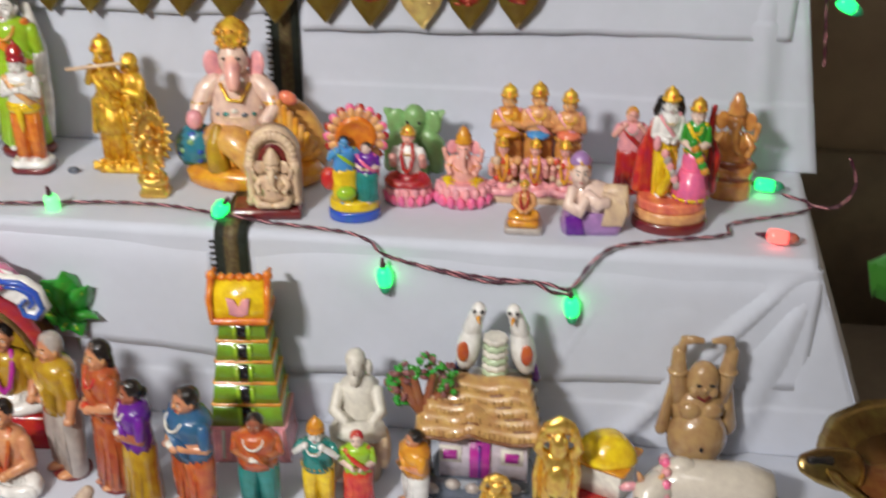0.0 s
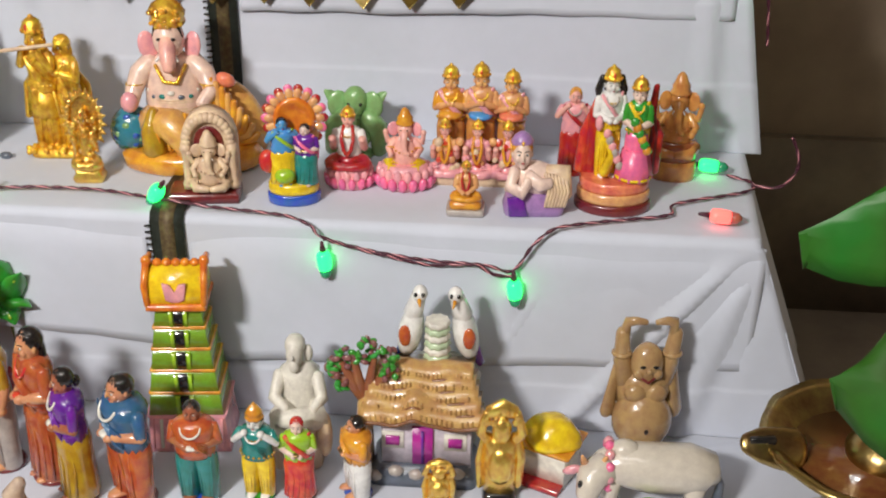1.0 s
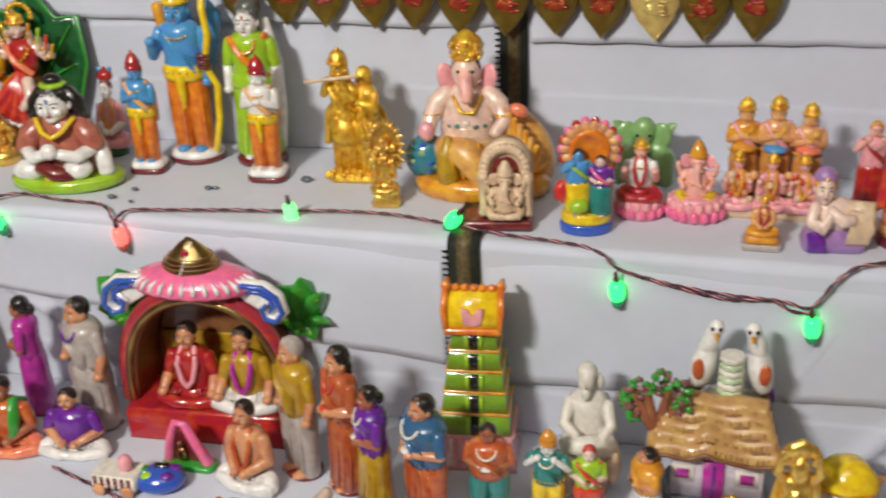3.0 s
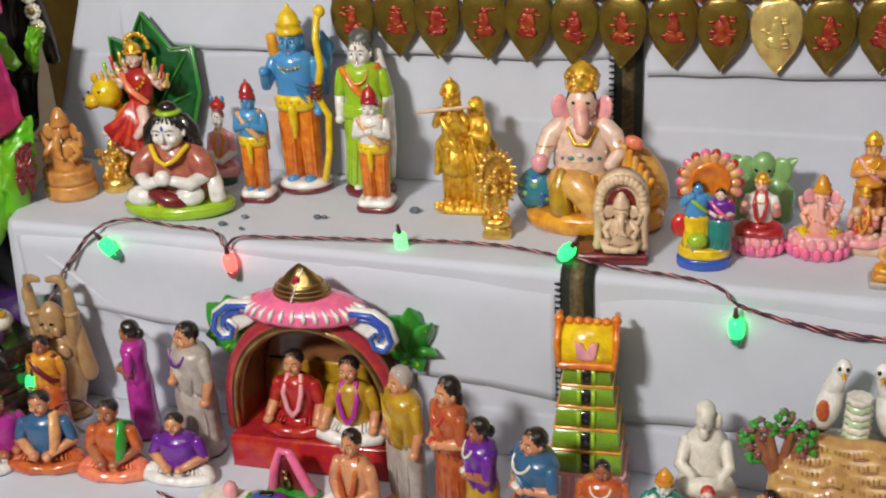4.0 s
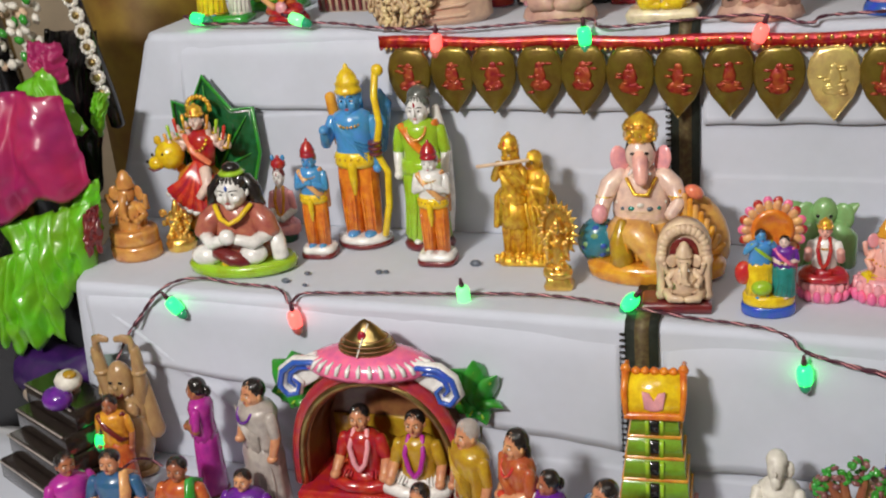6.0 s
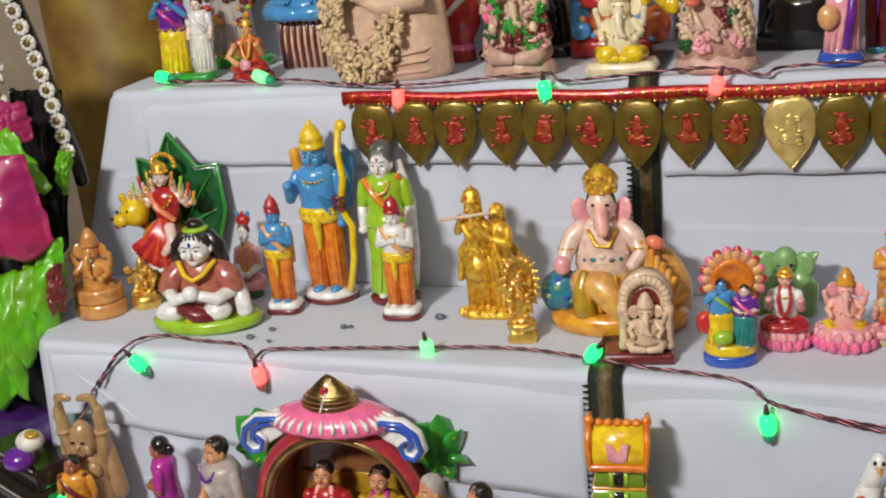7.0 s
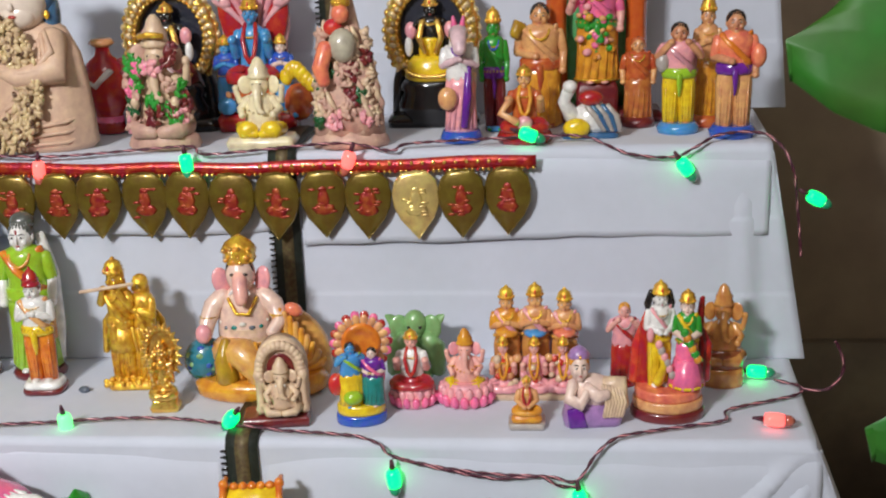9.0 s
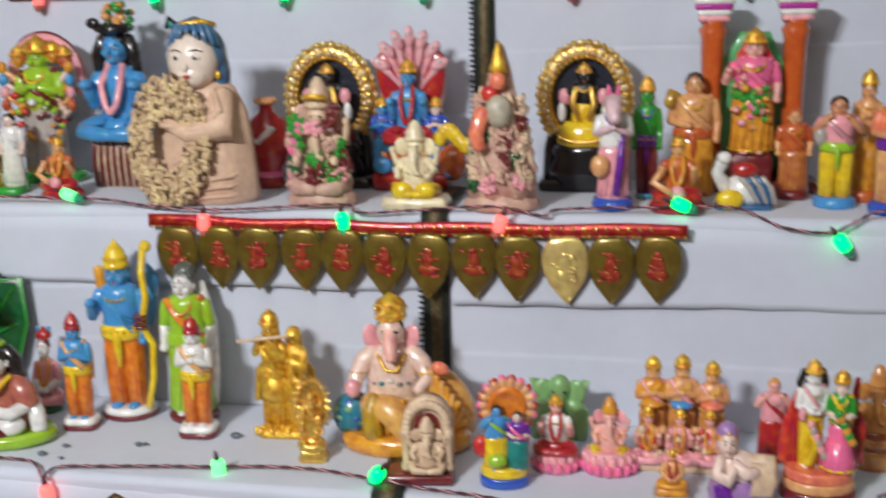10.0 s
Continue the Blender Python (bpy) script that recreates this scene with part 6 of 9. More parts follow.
def gopuram():
    ob = sized(empty_thing("temple_tower", 0.451, -0.054, ZA, 6, "painted green and orange model temple tower with black slits", "model temple"), 0.927, 1.031)
    s = Sculpt()
    s.slab((0, 0, 0), 0.110, 0.085, [(0.002, 0), (0, 0.006), (-0.004, 0.045), (-0.001, 0.052)], ROSE, 0.06)
    plinth = s.part("plinth", ob, "pink and white pillared base")
    for i in range(9):
        s = Sculpt()
        s.tube([(-0.048 + 0.012 * i, -0.043, 0.006), (-0.046 + 0.0115 * i, -0.040, 0.044)], 0.0025, BONE if i % 2 else ROSE, 6)
        s.part("column", plinth)
    levels = 5
    z, w = 0.052, 0.100
    for i in range(levels):
        h = 0.030 - 0.0012 * i
        s = Sculpt()
        s.slab((0, 0, z), w, w * 0.80, [(0, 0), (-0.0042, h)], TOWERGREEN, 0.05)
        tier = s.part("tier", ob)
        s = Sculpt()
        s.slab((0, 0, z + h - 0.003), w - 0.0085, w * 0.80 - 0.0085, [(0.0005, 0), (0.0022, 0.0015), (0.0022, 0.004), (0.0, 0.0055)], AMBER if i < 4 else ORANGE, 0.08)
        s.part("ledge", tier, "amber moulded ledge")
        s = Sculpt()
        s.slab((0, -w * 0.40 + 0.002, z + 0.001), 0.011, 0.006, [(0, 0), (0, h - 0.005)], BLACK, 0.05)
        s.part("slit", tier, "black window slit")
        for sx in (-1, 1):
            s = Sculpt()
            s.slab((sx * 0.0095, -w * 0.40 + 0.002, z + 0.001), 0.005, 0.007, [(0, 0), (0, h - 0.005)], LIME, 0.2)
            s.part("pilaster", tier)
        z += h + 0.001
        w -= 0.0085
    s = Sculpt()
    rings = []
    for x in (-0.036, -0.034, 0.034, 0.036):
        g = 0.88 if abs(x) > 0.035 else 1.0
        rings.append([(x, 0.030 * g * math.cos(a), z + 0.004 + 0.044 * g * max(0, math.sin(a)) ** 0.8) for a in [math.pi * i / 14 for i in range(15)]])
    s.skin(rings, YELLOW)
    s.part("barrel_roof", ob, "glossy yellow barrel roof")
    s = Sculpt()
    s.slab((0, 0, z - 0.003), 0.070, 0.062, [(0, 0), (0.004, 0.003), (0.003, 0.008), (0, 0.010)], ORANGE, 0.1)
    s.part("cornice", ob, "orange moulded cornice")
    for sx in (-1, 1):
        s = Sculpt()
        s.tube([(sx * 0.036, -0.031, z + 0.006), (sx * 0.038, -0.030, z + 0.030), (sx * 0.037, -0.012, z + 0.050), (sx * 0.037, 0.012, z + 0.052)], [0.004, 0.0045, 0.005, 0.004], ORANGE, 9)
        s.ell((sx * 0.037, -0.008, z + 0.053), 0.007, ORANGE)
        s.part("gable_rim", ob)
    for i in range(5):
        s = Sculpt()
        s.lathe([(0.0062, 0), (0.0066, 0.003), (0.004, 0.006), (0.001, 0.0075)], ORANGE, (-0.024 + 0.012 * i, -0.004, z + 0.047), n=10)
        s.part("finial", ob)
    s = Sculpt()
    s.outline([(-0.012, 0.0), (-0.015, 0.022), (-0.006, 0.020), (0, 0.010), (0.006, 0.020), (0.015, 0.022), (0.012, 0.0), (0.004, -0.003), (-0.004, -0.003)], -0.0285, 0.003, ROSE, 0.001)
    s.m = Matrix.Translation((0, 0, 0))
    em = s.part("emblem", ob, "pale pink forked emblem")
    em.location = (0, 0, z + 0.012)
    return ob


gopuram()


def cottage():
    ob = sized(empty_thing("toy_cottage", 0.753, -0.092, ZA, 0, "toy cottage with wavy thatch, magenta door and a tree", "model house"), 1.030, 1.065)
    s = Sculpt()
    s.slab((0.004, 0, 0.022), 0.105, 0.06, [(0, 0), (0, 0.070)], paint("lilac_white", (0.66, 0.60, 0.68), 0.3), 0.05)
    wall = s.part("wall", ob, "lilac white painted walls")
    s = Sculpt()
    s.slab((0, -0.004, 0), 0.125, 0.075, [(0.002, 0), (0.0, 0.010), (-0.008, 0.024)], STONE, 0.3)
    for i in range(10):
        s.ell((-0.055 + 0.012 * i, -0.038 + 0.003 * (i % 2), 0.010 + 0.004 * (i % 3)), (0.010, 0.007, 0.007), STONE if i % 2 else GREY, n=8, k=5)
    s.part("rock_base", ob, "slate blue rock base")
    for i in range(5):
        s = Sculpt()
        zz, yy, ww = 0.062 + 0.0090 * i, -0.048 + 0.0095 * i, 0.140 - 0.007 * i
        rings = []
        for j in range(25):
            u = j / 24
            x = -ww / 2 + ww * u
            dz = 0.028 + 0.0018 * math.sin(u * 14 + i) + (0.008 * math.exp(-((u - 0.42) / 0.09) ** 2) if i < 2 else 0)
            rings.append([(x, yy + 0.010, zz + 0.018 + dz), (x, yy - 0.003, zz + 0.010 + dz), (x, yy - 0.005, zz + 0.002 + dz), (x, yy + 0.002, zz - 0.002 + dz), (x, yy + 0.05, zz + 0.030)])
        s.skin(rings, THATCH)
        s.tube([r_[2] for r_ in rings], 0.0026, paint("thatch_groove", (0.20, 0.075, 0.025), 0.35), 6)
        for q in range(34):
            r_ = rings[rnd.randrange(2, 23)]
            s.tube([r_[1], Vector(r_[1]).lerp(Vector(r_[2]), 0.9)], 0.0016, THATCH, 5)
        s.part("thatch_course", ob)
    s = Sculpt()
    s.slab((0, -0.031, 0.026), 0.024, 0.005, [(0, 0), (0, 0.050)], MAGENTA, 0.1)
    d = s.part("door", ob, "magenta panelled door")
    s = Sculpt()
    s.slab((0, -0.034, 0.028), 0.003, 0.003, [(0, 0), (0, 0.044)], PURPLE, 0.1)
    s.part("mullion", d)
    for x in (-0.035, 0.038):
        s = Sculpt()
        s.slab((x, -0.030, 0.046), 0.026, 0.004, [(0, 0), (0, 0.022)], BONE, 0.08)
        wdw = s.part("window", ob, "white framed window")
        s = Sculpt()
        s.slab((x, -0.0325, 0.051), 0.016, 0.003, [(0, 0), (0, 0.012)], MAGENTA, 0.08)
        s.part("pane", wdw, "magenta pane")
    s = Sculpt()
    s.tube([(-0.072, -0.010, 0.0), (-0.070, -0.014, 0.06), (-0.066, -0.016, 0.105)], [0.013, 0.010, 0.011], THATCH, 10)
    for a, e in ((-0.03, 0.15), (-0.015, 0.16), (0.01, 0.158), (0.03, 0.14), (-0.04, 0.13)):
        s.tube([(-0.067, -0.016, 0.10), (-0.067 + a * 0.5, -0.018, 0.125), (-0.067 + a, -0.016, e)], [0.009, 0.006, 0.004], paint("bark_glaze", (0.30, 0.11, 0.05), 0.25), 8)
    s.part("tree_trunk", ob, "brown forked tree trunk")
    s = Sculpt()
    r2 = random.Random(5)
    for cx, cz, cr in ((-0.094, 0.128, 0.016), (-0.088, 0.152, 0.015), (-0.066, 0.164, 0.016), (-0.044, 0.154, 0.016), (-0.038, 0.132, 0.014), (-0.104, 0.142, 0.010)):
        for q in range(22):
            a, e, g = r2.uniform(0, 6.28), r2.uniform(-1.4, 1.4), cr * r2.uniform(0.55, 1.0)
            s.ell((cx + g * math.cos(e) * math.cos(a), -0.016 + 0.8 * g * math.cos(e) * math.sin(a), cz + g * math.sin(e)), (r2.uniform(0.004, 0.007), 0.003, r2.uniform(0.003, 0.005)), GREEN if q % 3 else paint("dusk_rose", (0.22, 0.08, 0.08), 0.25), rot=(r2.uniform(-60, 60), r2.uniform(0, 180), 0), n=6, k=4)
    s.part("tree_crown", ob, "glossy green and dusky red leaf clumps")
    return ob


cottage()


def bird_pair():
    ob = sized(empty_thing("bird_ornament", 0.765, -0.049, ZA, 0, "two white ceramic birds on a rock with a green cob", "ornament"), 0.871, 1.055)
    s = Sculpt()
    s.lathe([(0.050, 0), (0.056, 0.03), (0.052, 0.085), (0.058, 0.105), (0.044, 0.122), (0.02, 0.13)], paint("sand_rock", (0.46, 0.42, 0.32), 0.3), sy=0.55, n=22, flute=5, depth=0.06)
    s.part("rock", ob, "pale sandy rock")
    s = Sculpt()
    for i in range(9):
        s.lathe([(0.016 - 0.0004 * i, 0), (0.020 - 0.0004 * i, 0.004), (0.016, 0.009)], paint("celery", (0.50, 0.62, 0.42), 0.25) if i % 2 else BONE, (0.0, -0.022, 0.110 + 0.0085 * i), n=18, flute=9, depth=0.08)
    s.part("cob", ob, "pale green ridged cob")
    for sx in (-1, 1):
        s = Sculpt()
        s.ell((sx * 0.038, -0.010, 0.165), (0.0175, 0.022, 0.036), WHITE, rot=(8, -sx * 14, 0), n=16, k=10)
        s.tube([(sx * 0.034, -0.014, 0.190), (sx * 0.026, -0.018, 0.215)], [0.014, 0.010], WHITE, 12)
        s.ell((sx * 0.024, -0.022, 0.220), (0.0105, 0.011, 0.010), WHITE, n=14, k=8)
        s.tube([(sx * 0.046, 0.0, 0.145), (sx * 0.060, 0.004, 0.118)], [0.012, 0.006], PURPLE if sx > 0 else DEEPBLUE, 8, flat=0.5)
        b = s.part("bird", ob, "white glazed bird with blue tail")
        s = Sculpt()
        s.ell((sx * 0.019, -0.0315, 0.222), 0.0028, BLACK, n=8, k=6)
        s.ell((sx * 0.029, -0.0315, 0.222), 0.0028, BLACK, n=8, k=6)
        s.tube([(sx * 0.024, -0.034, 0.216), (sx * 0.022, -0.042, 0.212)], [0.0035, 0.001], AMBER, 7)
        s.part("eyes", b, "black eyes and beak")
        s = Sculpt()
        s.ell((sx * 0.044, -0.031, 0.168), (0.009, 0.005, 0.014), BRICK, n=10, k=6)
        s.part("wing_patch", b, "rust brown wing patch")
    return ob


bird_pair()

ob = sized(empty_thing("toy_hut", 0.908, -0.091, ZA, -24, "small toy hut with glossy yellow roof and red step", "model house"), 0.93, 0.919)
s = Sculpt()
s.slab((0, 0, 0), 0.062, 0.055, [(0, 0), (0, 0.055)], BONE, 0.06)
s.part("wall", ob, "off-white walls")
s = Sculpt()
s.lathe([(1.0, 0), (1.02, 0.005), (0.90, 0.016), (0.66, 0.028), (0.36, 0.035), (0.02, 0.037)], YELLOW, (0, 0, 0.055), sx=0.039, sy=0.034, n=32, flute=4, depth=0.05)
r_ = s.part("roof", ob, "glossy yellow hipped roof")
s = Sculpt()
s.slab((0, 0, 0.051), 0.066, 0.058, [(0.004, 0), (0.005, 0.005)], AMBER, 0.1)
s.part("eave", r_, "orange eave")
s = Sculpt()
s.slab((0.0, -0.035, 0), 0.06, 0.02, [(0, 0), (0, 0.008)], RED, 0.2)
s.part("step", ob, "red step")


def baba():
    s = Sculpt()
    m = BONE
    s.slab((0, 0.0, 0), 0.075, 0.055, [(0, 0), (0.003, 0.03), (0, 0.065), (-0.008, 0.075)], CREAM, 0.5)
    s.lathe([(0.032, 0.070), (0.036, 0.085), (0.033, 0.115), (0.035, 0.135), (0.014, 0.150)], m, (0, 0.008, 0), sy=0.72, n=18)
    s.tube([(-0.02, 0, 0.082), (-0.03, -0.035, 0.085), (-0.026, -0.040, 0.040), (-0.026, -0.05, 0.02)], [0.02, 0.018, 0.015, 0.012], m, 10)
    s.tube([(0.02, 0, 0.082), (0.040, -0.030, 0.085), (0.0, -0.045, 0.090), (-0.03, -0.046, 0.088)], [0.02, 0.018, 0.014, 0.010], m, 10)
    s.tube([(0.032, 0.0, 0.13), (0.042, -0.015, 0.105), (0.030, -0.035, 0.10)], [0.012, 0.011, 0.008], m, 9)
    s.tube([(-0.032, 0.0, 0.13), (-0.040, -0.018, 0.105), (-0.015, -0.038, 0.098)], [0.012, 0.011, 0.008], m, 9)
    s.ell((-0.004, -0.004, 0.165), (0.015, 0.016, 0.019), m, n=14, k=9)
    s.ell((-0.004, 0.003, 0.174), (0.018, 0.018, 0.014), m, n=14, k=8)
    s.ell((0.016, 0.008, 0.160), (0.009, 0.007, 0.012), m, n=10, k=6)
    s.ell((-0.004, -0.016, 0.152), (0.009, 0.006, 0.010), m, n=10, k=6)
    s.ell((-0.004, -0.021, 0.166), (0.003, 0.004, 0.004), m, n=8, k=5)
    s.ell((0.048, -0.03, 0.06), (0.014, 0.012, 0.035), CREAM)
    ob = s.thing("saint_figurine", 0.600, -0.093, ZA, 0, "plain bone-white saint seated with one leg crossed", DOLL)
    ob.scale = (0.70, 0.82, 0.957)
    return ob


baba()


def cow():
    ob = empty_thing("cow_ornament", 1.020, -0.150, ZA, 0, "cream ceramic cow with pink garland, standing sideways", "ornament")
    s = Sculpt()
    m = paint("cow_cream", (0.66, 0.60, 0.52), 0.22, vary=0.1)
    s.tube([(-0.055, -0.004, 0.062), (-0.035, 0, 0.066), (0.0, 0, 0.062), (0.045, 0, 0.064), (0.066, 0, 0.060), (0.074, 0, 0.052)], [0.020, 0.027, 0.030, 0.030, 0.026, 0.012], m, 16)
    s.ell((-0.030, 0, 0.086), (0.018, 0.014, 0.012), m)
    for x, y in ((-0.045, -0.014), (-0.040, 0.014), (0.052, -0.014), (0.056, 0.014)):
        s.tube([(x, y, 0.05), (x, y, 0.022), (x, y, 0)], [0.014, 0.009, 0.010], m, 9)
    s.part("body", ob)
    s = Sculpt()
    s.tube([(0.074, 0, 0.060), (0.083, -0.002, 0.045), (0.080, -0.004, 0.015)], [0.006, 0.005, 0.007], STONE, 8)
    s.part("tail", ob, "dark grey tail")
    s = Sculpt()
    s.tube([(-0.052, -0.010, 0.066), (-0.068, -0.022, 0.060), (-0.072, -0.034, 0.044), (-0.072, -0.040, 0.034)], [0.020, 0.019, 0.013, 0.010], m, 12)
    for sx in (-1, 1):
        s.ell((-0.068 + sx * 0.022, -0.018, 0.066), (0.012, 0.005, 0.006), ROSE, rot=(0, sx * 20, 0), n=8, k=5)
    h = s.part("head", ob)
    s = Sculpt()
    for sx in (-1, 1):
        s.ell((-0.070 + sx * 0.010, -0.034, 0.058), (0.004, 0.004, 0.006), BLACK, n=7, k=5)
        s.tube([(-0.066 + sx * 0.010, -0.016, 0.076), (-0.066 + sx * 0.014, -0.02, 0.088)], [0.005, 0.002], PEACH, 7)
    s.part("horns", h, "short horns and black eyes")
    s = Sculpt()
    for i in range(12):
        a = 2 * math.pi * i / 12
        s.ell((-0.048, 0.026 * math.cos(a), 0.062 + 0.028 * math.sin(a)), 0.0065, PINK if i % 2 else ROSE, n=7, k=5)
    s.part("garland", ob, "pink bead garland")
    s = Sculpt()
    m2 = m
    s.tube([(-0.022, -0.035, 0.024), (0.0, -0.038, 0.026), (0.024, -0.035, 0.024)], [0.012, 0.013, 0.010], m2, 10)
    s.ell((0.032, -0.038, 0.030), (0.010, 0.009, 0.009), m2)
    for x in (-0.016, 0.018):
        s.tube([(x, -0.036, 0.02), (x, -0.036, 0)], 0.005, m2, 7)
    s.ell((0.0, -0.036, 0.038), (0.016, 0.010, 0.005), LIME)
    s.part("calf", ob, "small cream calf with a lime saddle")
    return ob


cow()


def pandal():
    UMBER = paint("umber", (0.24, 0.10, 0.04), 0.35)
    ob = sized(empty_thing("wedding_canopy", 0.079, -0.041, ZA, 4, "red arched wedding canopy with gold dome and banana plants", "canopy model"), 1.005, 0.984)
    W = 0.111
    s = Sculpt()
    s.slab((0, -0.012, 0), 0.230, 0.105, [(0.001, 0), (0, 0.004), (0, 0.045), (-0.003, 0.050)], RED, 0.06)
    s.part("platform", ob, "glossy red platform")
    arch_o = [(W * math.cos(a), 0.05 + 0.168 * math.sin(a) ** 0.72 if math.sin(a) > 0 else 0.05) for a in [math.pi * i / 24 for i in range(25)]]
    s = Sculpt()
    rings = []
    for y, g in ((0.030, 0.93), (0.024, 0.97), (0.0, 0.985), (-0.034, 1.0), (-0.042, 0.985)):
        rings.append([(x * g, y, 0.05 + (z - 0.05) * g) for x, z in arch_o])
    s.skin(rings, UMBER, close=False)
    hood = s.part("hood", ob, "brown hollow arched hood")
    sol = hood.modifiers.new("thickness", "SOLIDIFY")
    sol.thickness = 0.008
    s = Sculpt()
    s.outline([(x * 0.94, 0.05 + (z - 0.05) * 0.94) for x, z in arch_o], 0.032, 0.004, paint("umber", (0.24, 0.10, 0.04), 0.35), 0)
    s.outline([(-0.085, 0.05), (-0.085, 0.125), (0.085, 0.125), (0.085, 0.05)], 0.027, 0.003, MUSTARD, 0)
    s.part("back_panel", ob, "umber and mustard back panel")
    for rr, dy, mt, nm in ((1.045, -0.036, CORAL, "outer_rim"), (0.990, -0.043, BRASS, "inner_rim")):
        s = Sculpt()
        s.tube([(x * rr, dy, 0.05 + (z - 0.05) * rr) for x, z in arch_o], 0.0110 if nm == "outer_rim" else 0.0055, paint("rim_red", (0.38, 0.03, 0.04), 0.22) if nm == "outer_rim" else mt, 8)
        s.part(nm, ob, "speckled gold rim" if nm != "outer_rim" else "rose red rim")
    s = Sculpt()
    s.lathe([(0.052, 0), (0.080, 0.008), (0.088, 0.015), (0.080, 0.026), (0.058, 0.036), (0.036, 0.041)], PINK, (0, -0.03, 0.222), sy=0.50, n=42, flute=21, depth=0.02)
    s.part("lotus_cap", ob, "pink petalled cap")
    s = Sculpt()
    for i in range(17):
        a = math.pi * (i + 0.5) / 17
        c, d = math.cos(a), math.sin(a)
        s.tube([(0.070 * c, -0.030 - 0.0352 * d, 0.2535), (0.082 * c, -0.030 - 0.0415 * d, 0.2475), (0.0875 * c, -0.030 - 0.0440 * d, 0.2395)], [0.001, 0.0036, 0.0028], WHITE, 6)
    s.part("white_petals", ob, "white petal strokes")
    s = Sculpt()
    s.lathe([(0.037, 0), (0.039, 0.003), (0.036, 0.006), (0.037, 0.008), (0.033, 0.012), (0.034, 0.014), (0.028, 0.019), (0.018, 0.030), (0.009, 0.038), (0.002, 0.043)], BRASS, (0, -0.03, 0.260), sy=0.72, n=28)
    for rr, zz in ((0.0378, 0.267), (0.0348, 0.2727), (0.0290, 0.2785)):
        s.tube([(rr * math.cos(a), -0.03 + 0.72 * rr * math.sin(a), zz) for a in np.linspace(0, 2 * math.pi, 33)], 0.0011, UMBER, 6)
    s.tube([(0.006, -0.034, 0.298), (0.002, -0.048, 0.284), (-0.004, -0.060, 0.262)], 0.0014, BONE, 6)
    d = s.part("dome", ob, "ringed brass-gold dome")
    s = Sculpt()
    s.ell((0, -0.045, 0.285), (0.006, 0.004, 0.008), RED)
    s.part("dome_mark", d, "red spot on the dome")
    for sx in (-1, 1):
        s = Sculpt()
        # cloud scroll: a white rolled band with two blue bands inside it
        curl = [(0.050, 0.236), (0.072, 0.246), (0.098, 0.244), (0.116, 0.230), (0.122, 0.208), (0.112, 0.194), (0.098, 0.198), (0.094, 0.212), (0.102, 0.220)]
        s.outline([(sx * x, z) for x, z in curl[:7]] + [(sx * 0.07, 0.216)], -0.030, 0.010, WHITE, 0.002)
        s.tube([(sx * x, -0.044, z) for x, z in curl], [0.005, 0.007, 0.008, 0.008, 0.008, 0.007, 0.006, 0.005, 0.004], WHITE, 9)
        sc = s.part("scroll", ob, "white cloud scroll with blue swirls")
        s = Sculpt()
        s.tube([(sx * x, -0.0505, z) for x, z in curl], [0.0025, 0.004, 0.0045, 0.0045, 0.0045, 0.004, 0.0035, 0.003, 0.002], DEEPBLUE, 8)
        s.tube([(sx * (0.058 + 0.72 * (x - 0.05)), -0.046, 0.222 + 0.60 * (z - 0.222)) for x, z in curl[:6]], [0.002, 0.0035, 0.004, 0.004, 0.0035, 0.002], DEEPBLUE, 8)
        s.part("swirl", sc, "deep blue swirl")
        s = Sculpt()
        s.tube([(sx * 0.128, 0.045, 0), (sx * 0.126, 0.043, 0.10), (sx * 0.124, 0.040, 0.16)], [0.012, 0.010, 0.008], paint("stalk_olive", (0.12, 0.15, 0.04), 0.3), 10)
        s.part("stalk", ob, "olive banana stalk")
        for i, (lx, lz, q) in enumerate(((-0.030, 0.07, 1.0), (0.0, 0.085, 1.1), (0.030, 0.065, 1.0), (-0.038, 0.02, 0.9), (0.036, 0.016, 0.9), (0.012, -0.01, 0.8), (-0.012, -0.005, 0.8))):
            s = Sculpt()
            p0 = Vector((sx * 0.128, 0.026, 0.140))
            pts = [p0 + Vector((lx * t * 1.0, -0.004 - 0.012 * t, lz * t + 0.012 * math.sin(t * 3))) for t in (0, 0.25, 0.5, 0.75, 1)]
            s.tube(pts, [0.006, 0.017 * q, 0.021 * q, 0.015 * q, 0.003], GREEN, 10, flat=0.45)
            s.tube([p + Vector((0, -0.007, 0)) for p in pts[:-1]], 0.002, LIME, 5)
            s.part("banana_leaf", ob)
    return ob


pandal()
for x, top, bot, neck, lab in ((0.056, RED, RED, ROSE, "seated bride figurine in red sari with a garland"), (0.136, MUSTARD, WHITE, MAGENTA, "seated groom figurine in mustard with a magenta garland")):
    s = Sculpt()
    sitter(s, 0.122, SKIN, top, bot, HAIR, None, "short", "knee", 1.06, None, neck)
    s.thing("bride_figurine" if bot is RED else "groom_figurine", x, -0.070, ZA + 0.0485, 4, lab, DOLL, "wedding couple").scale = (1.0, 1.0, 1.04)

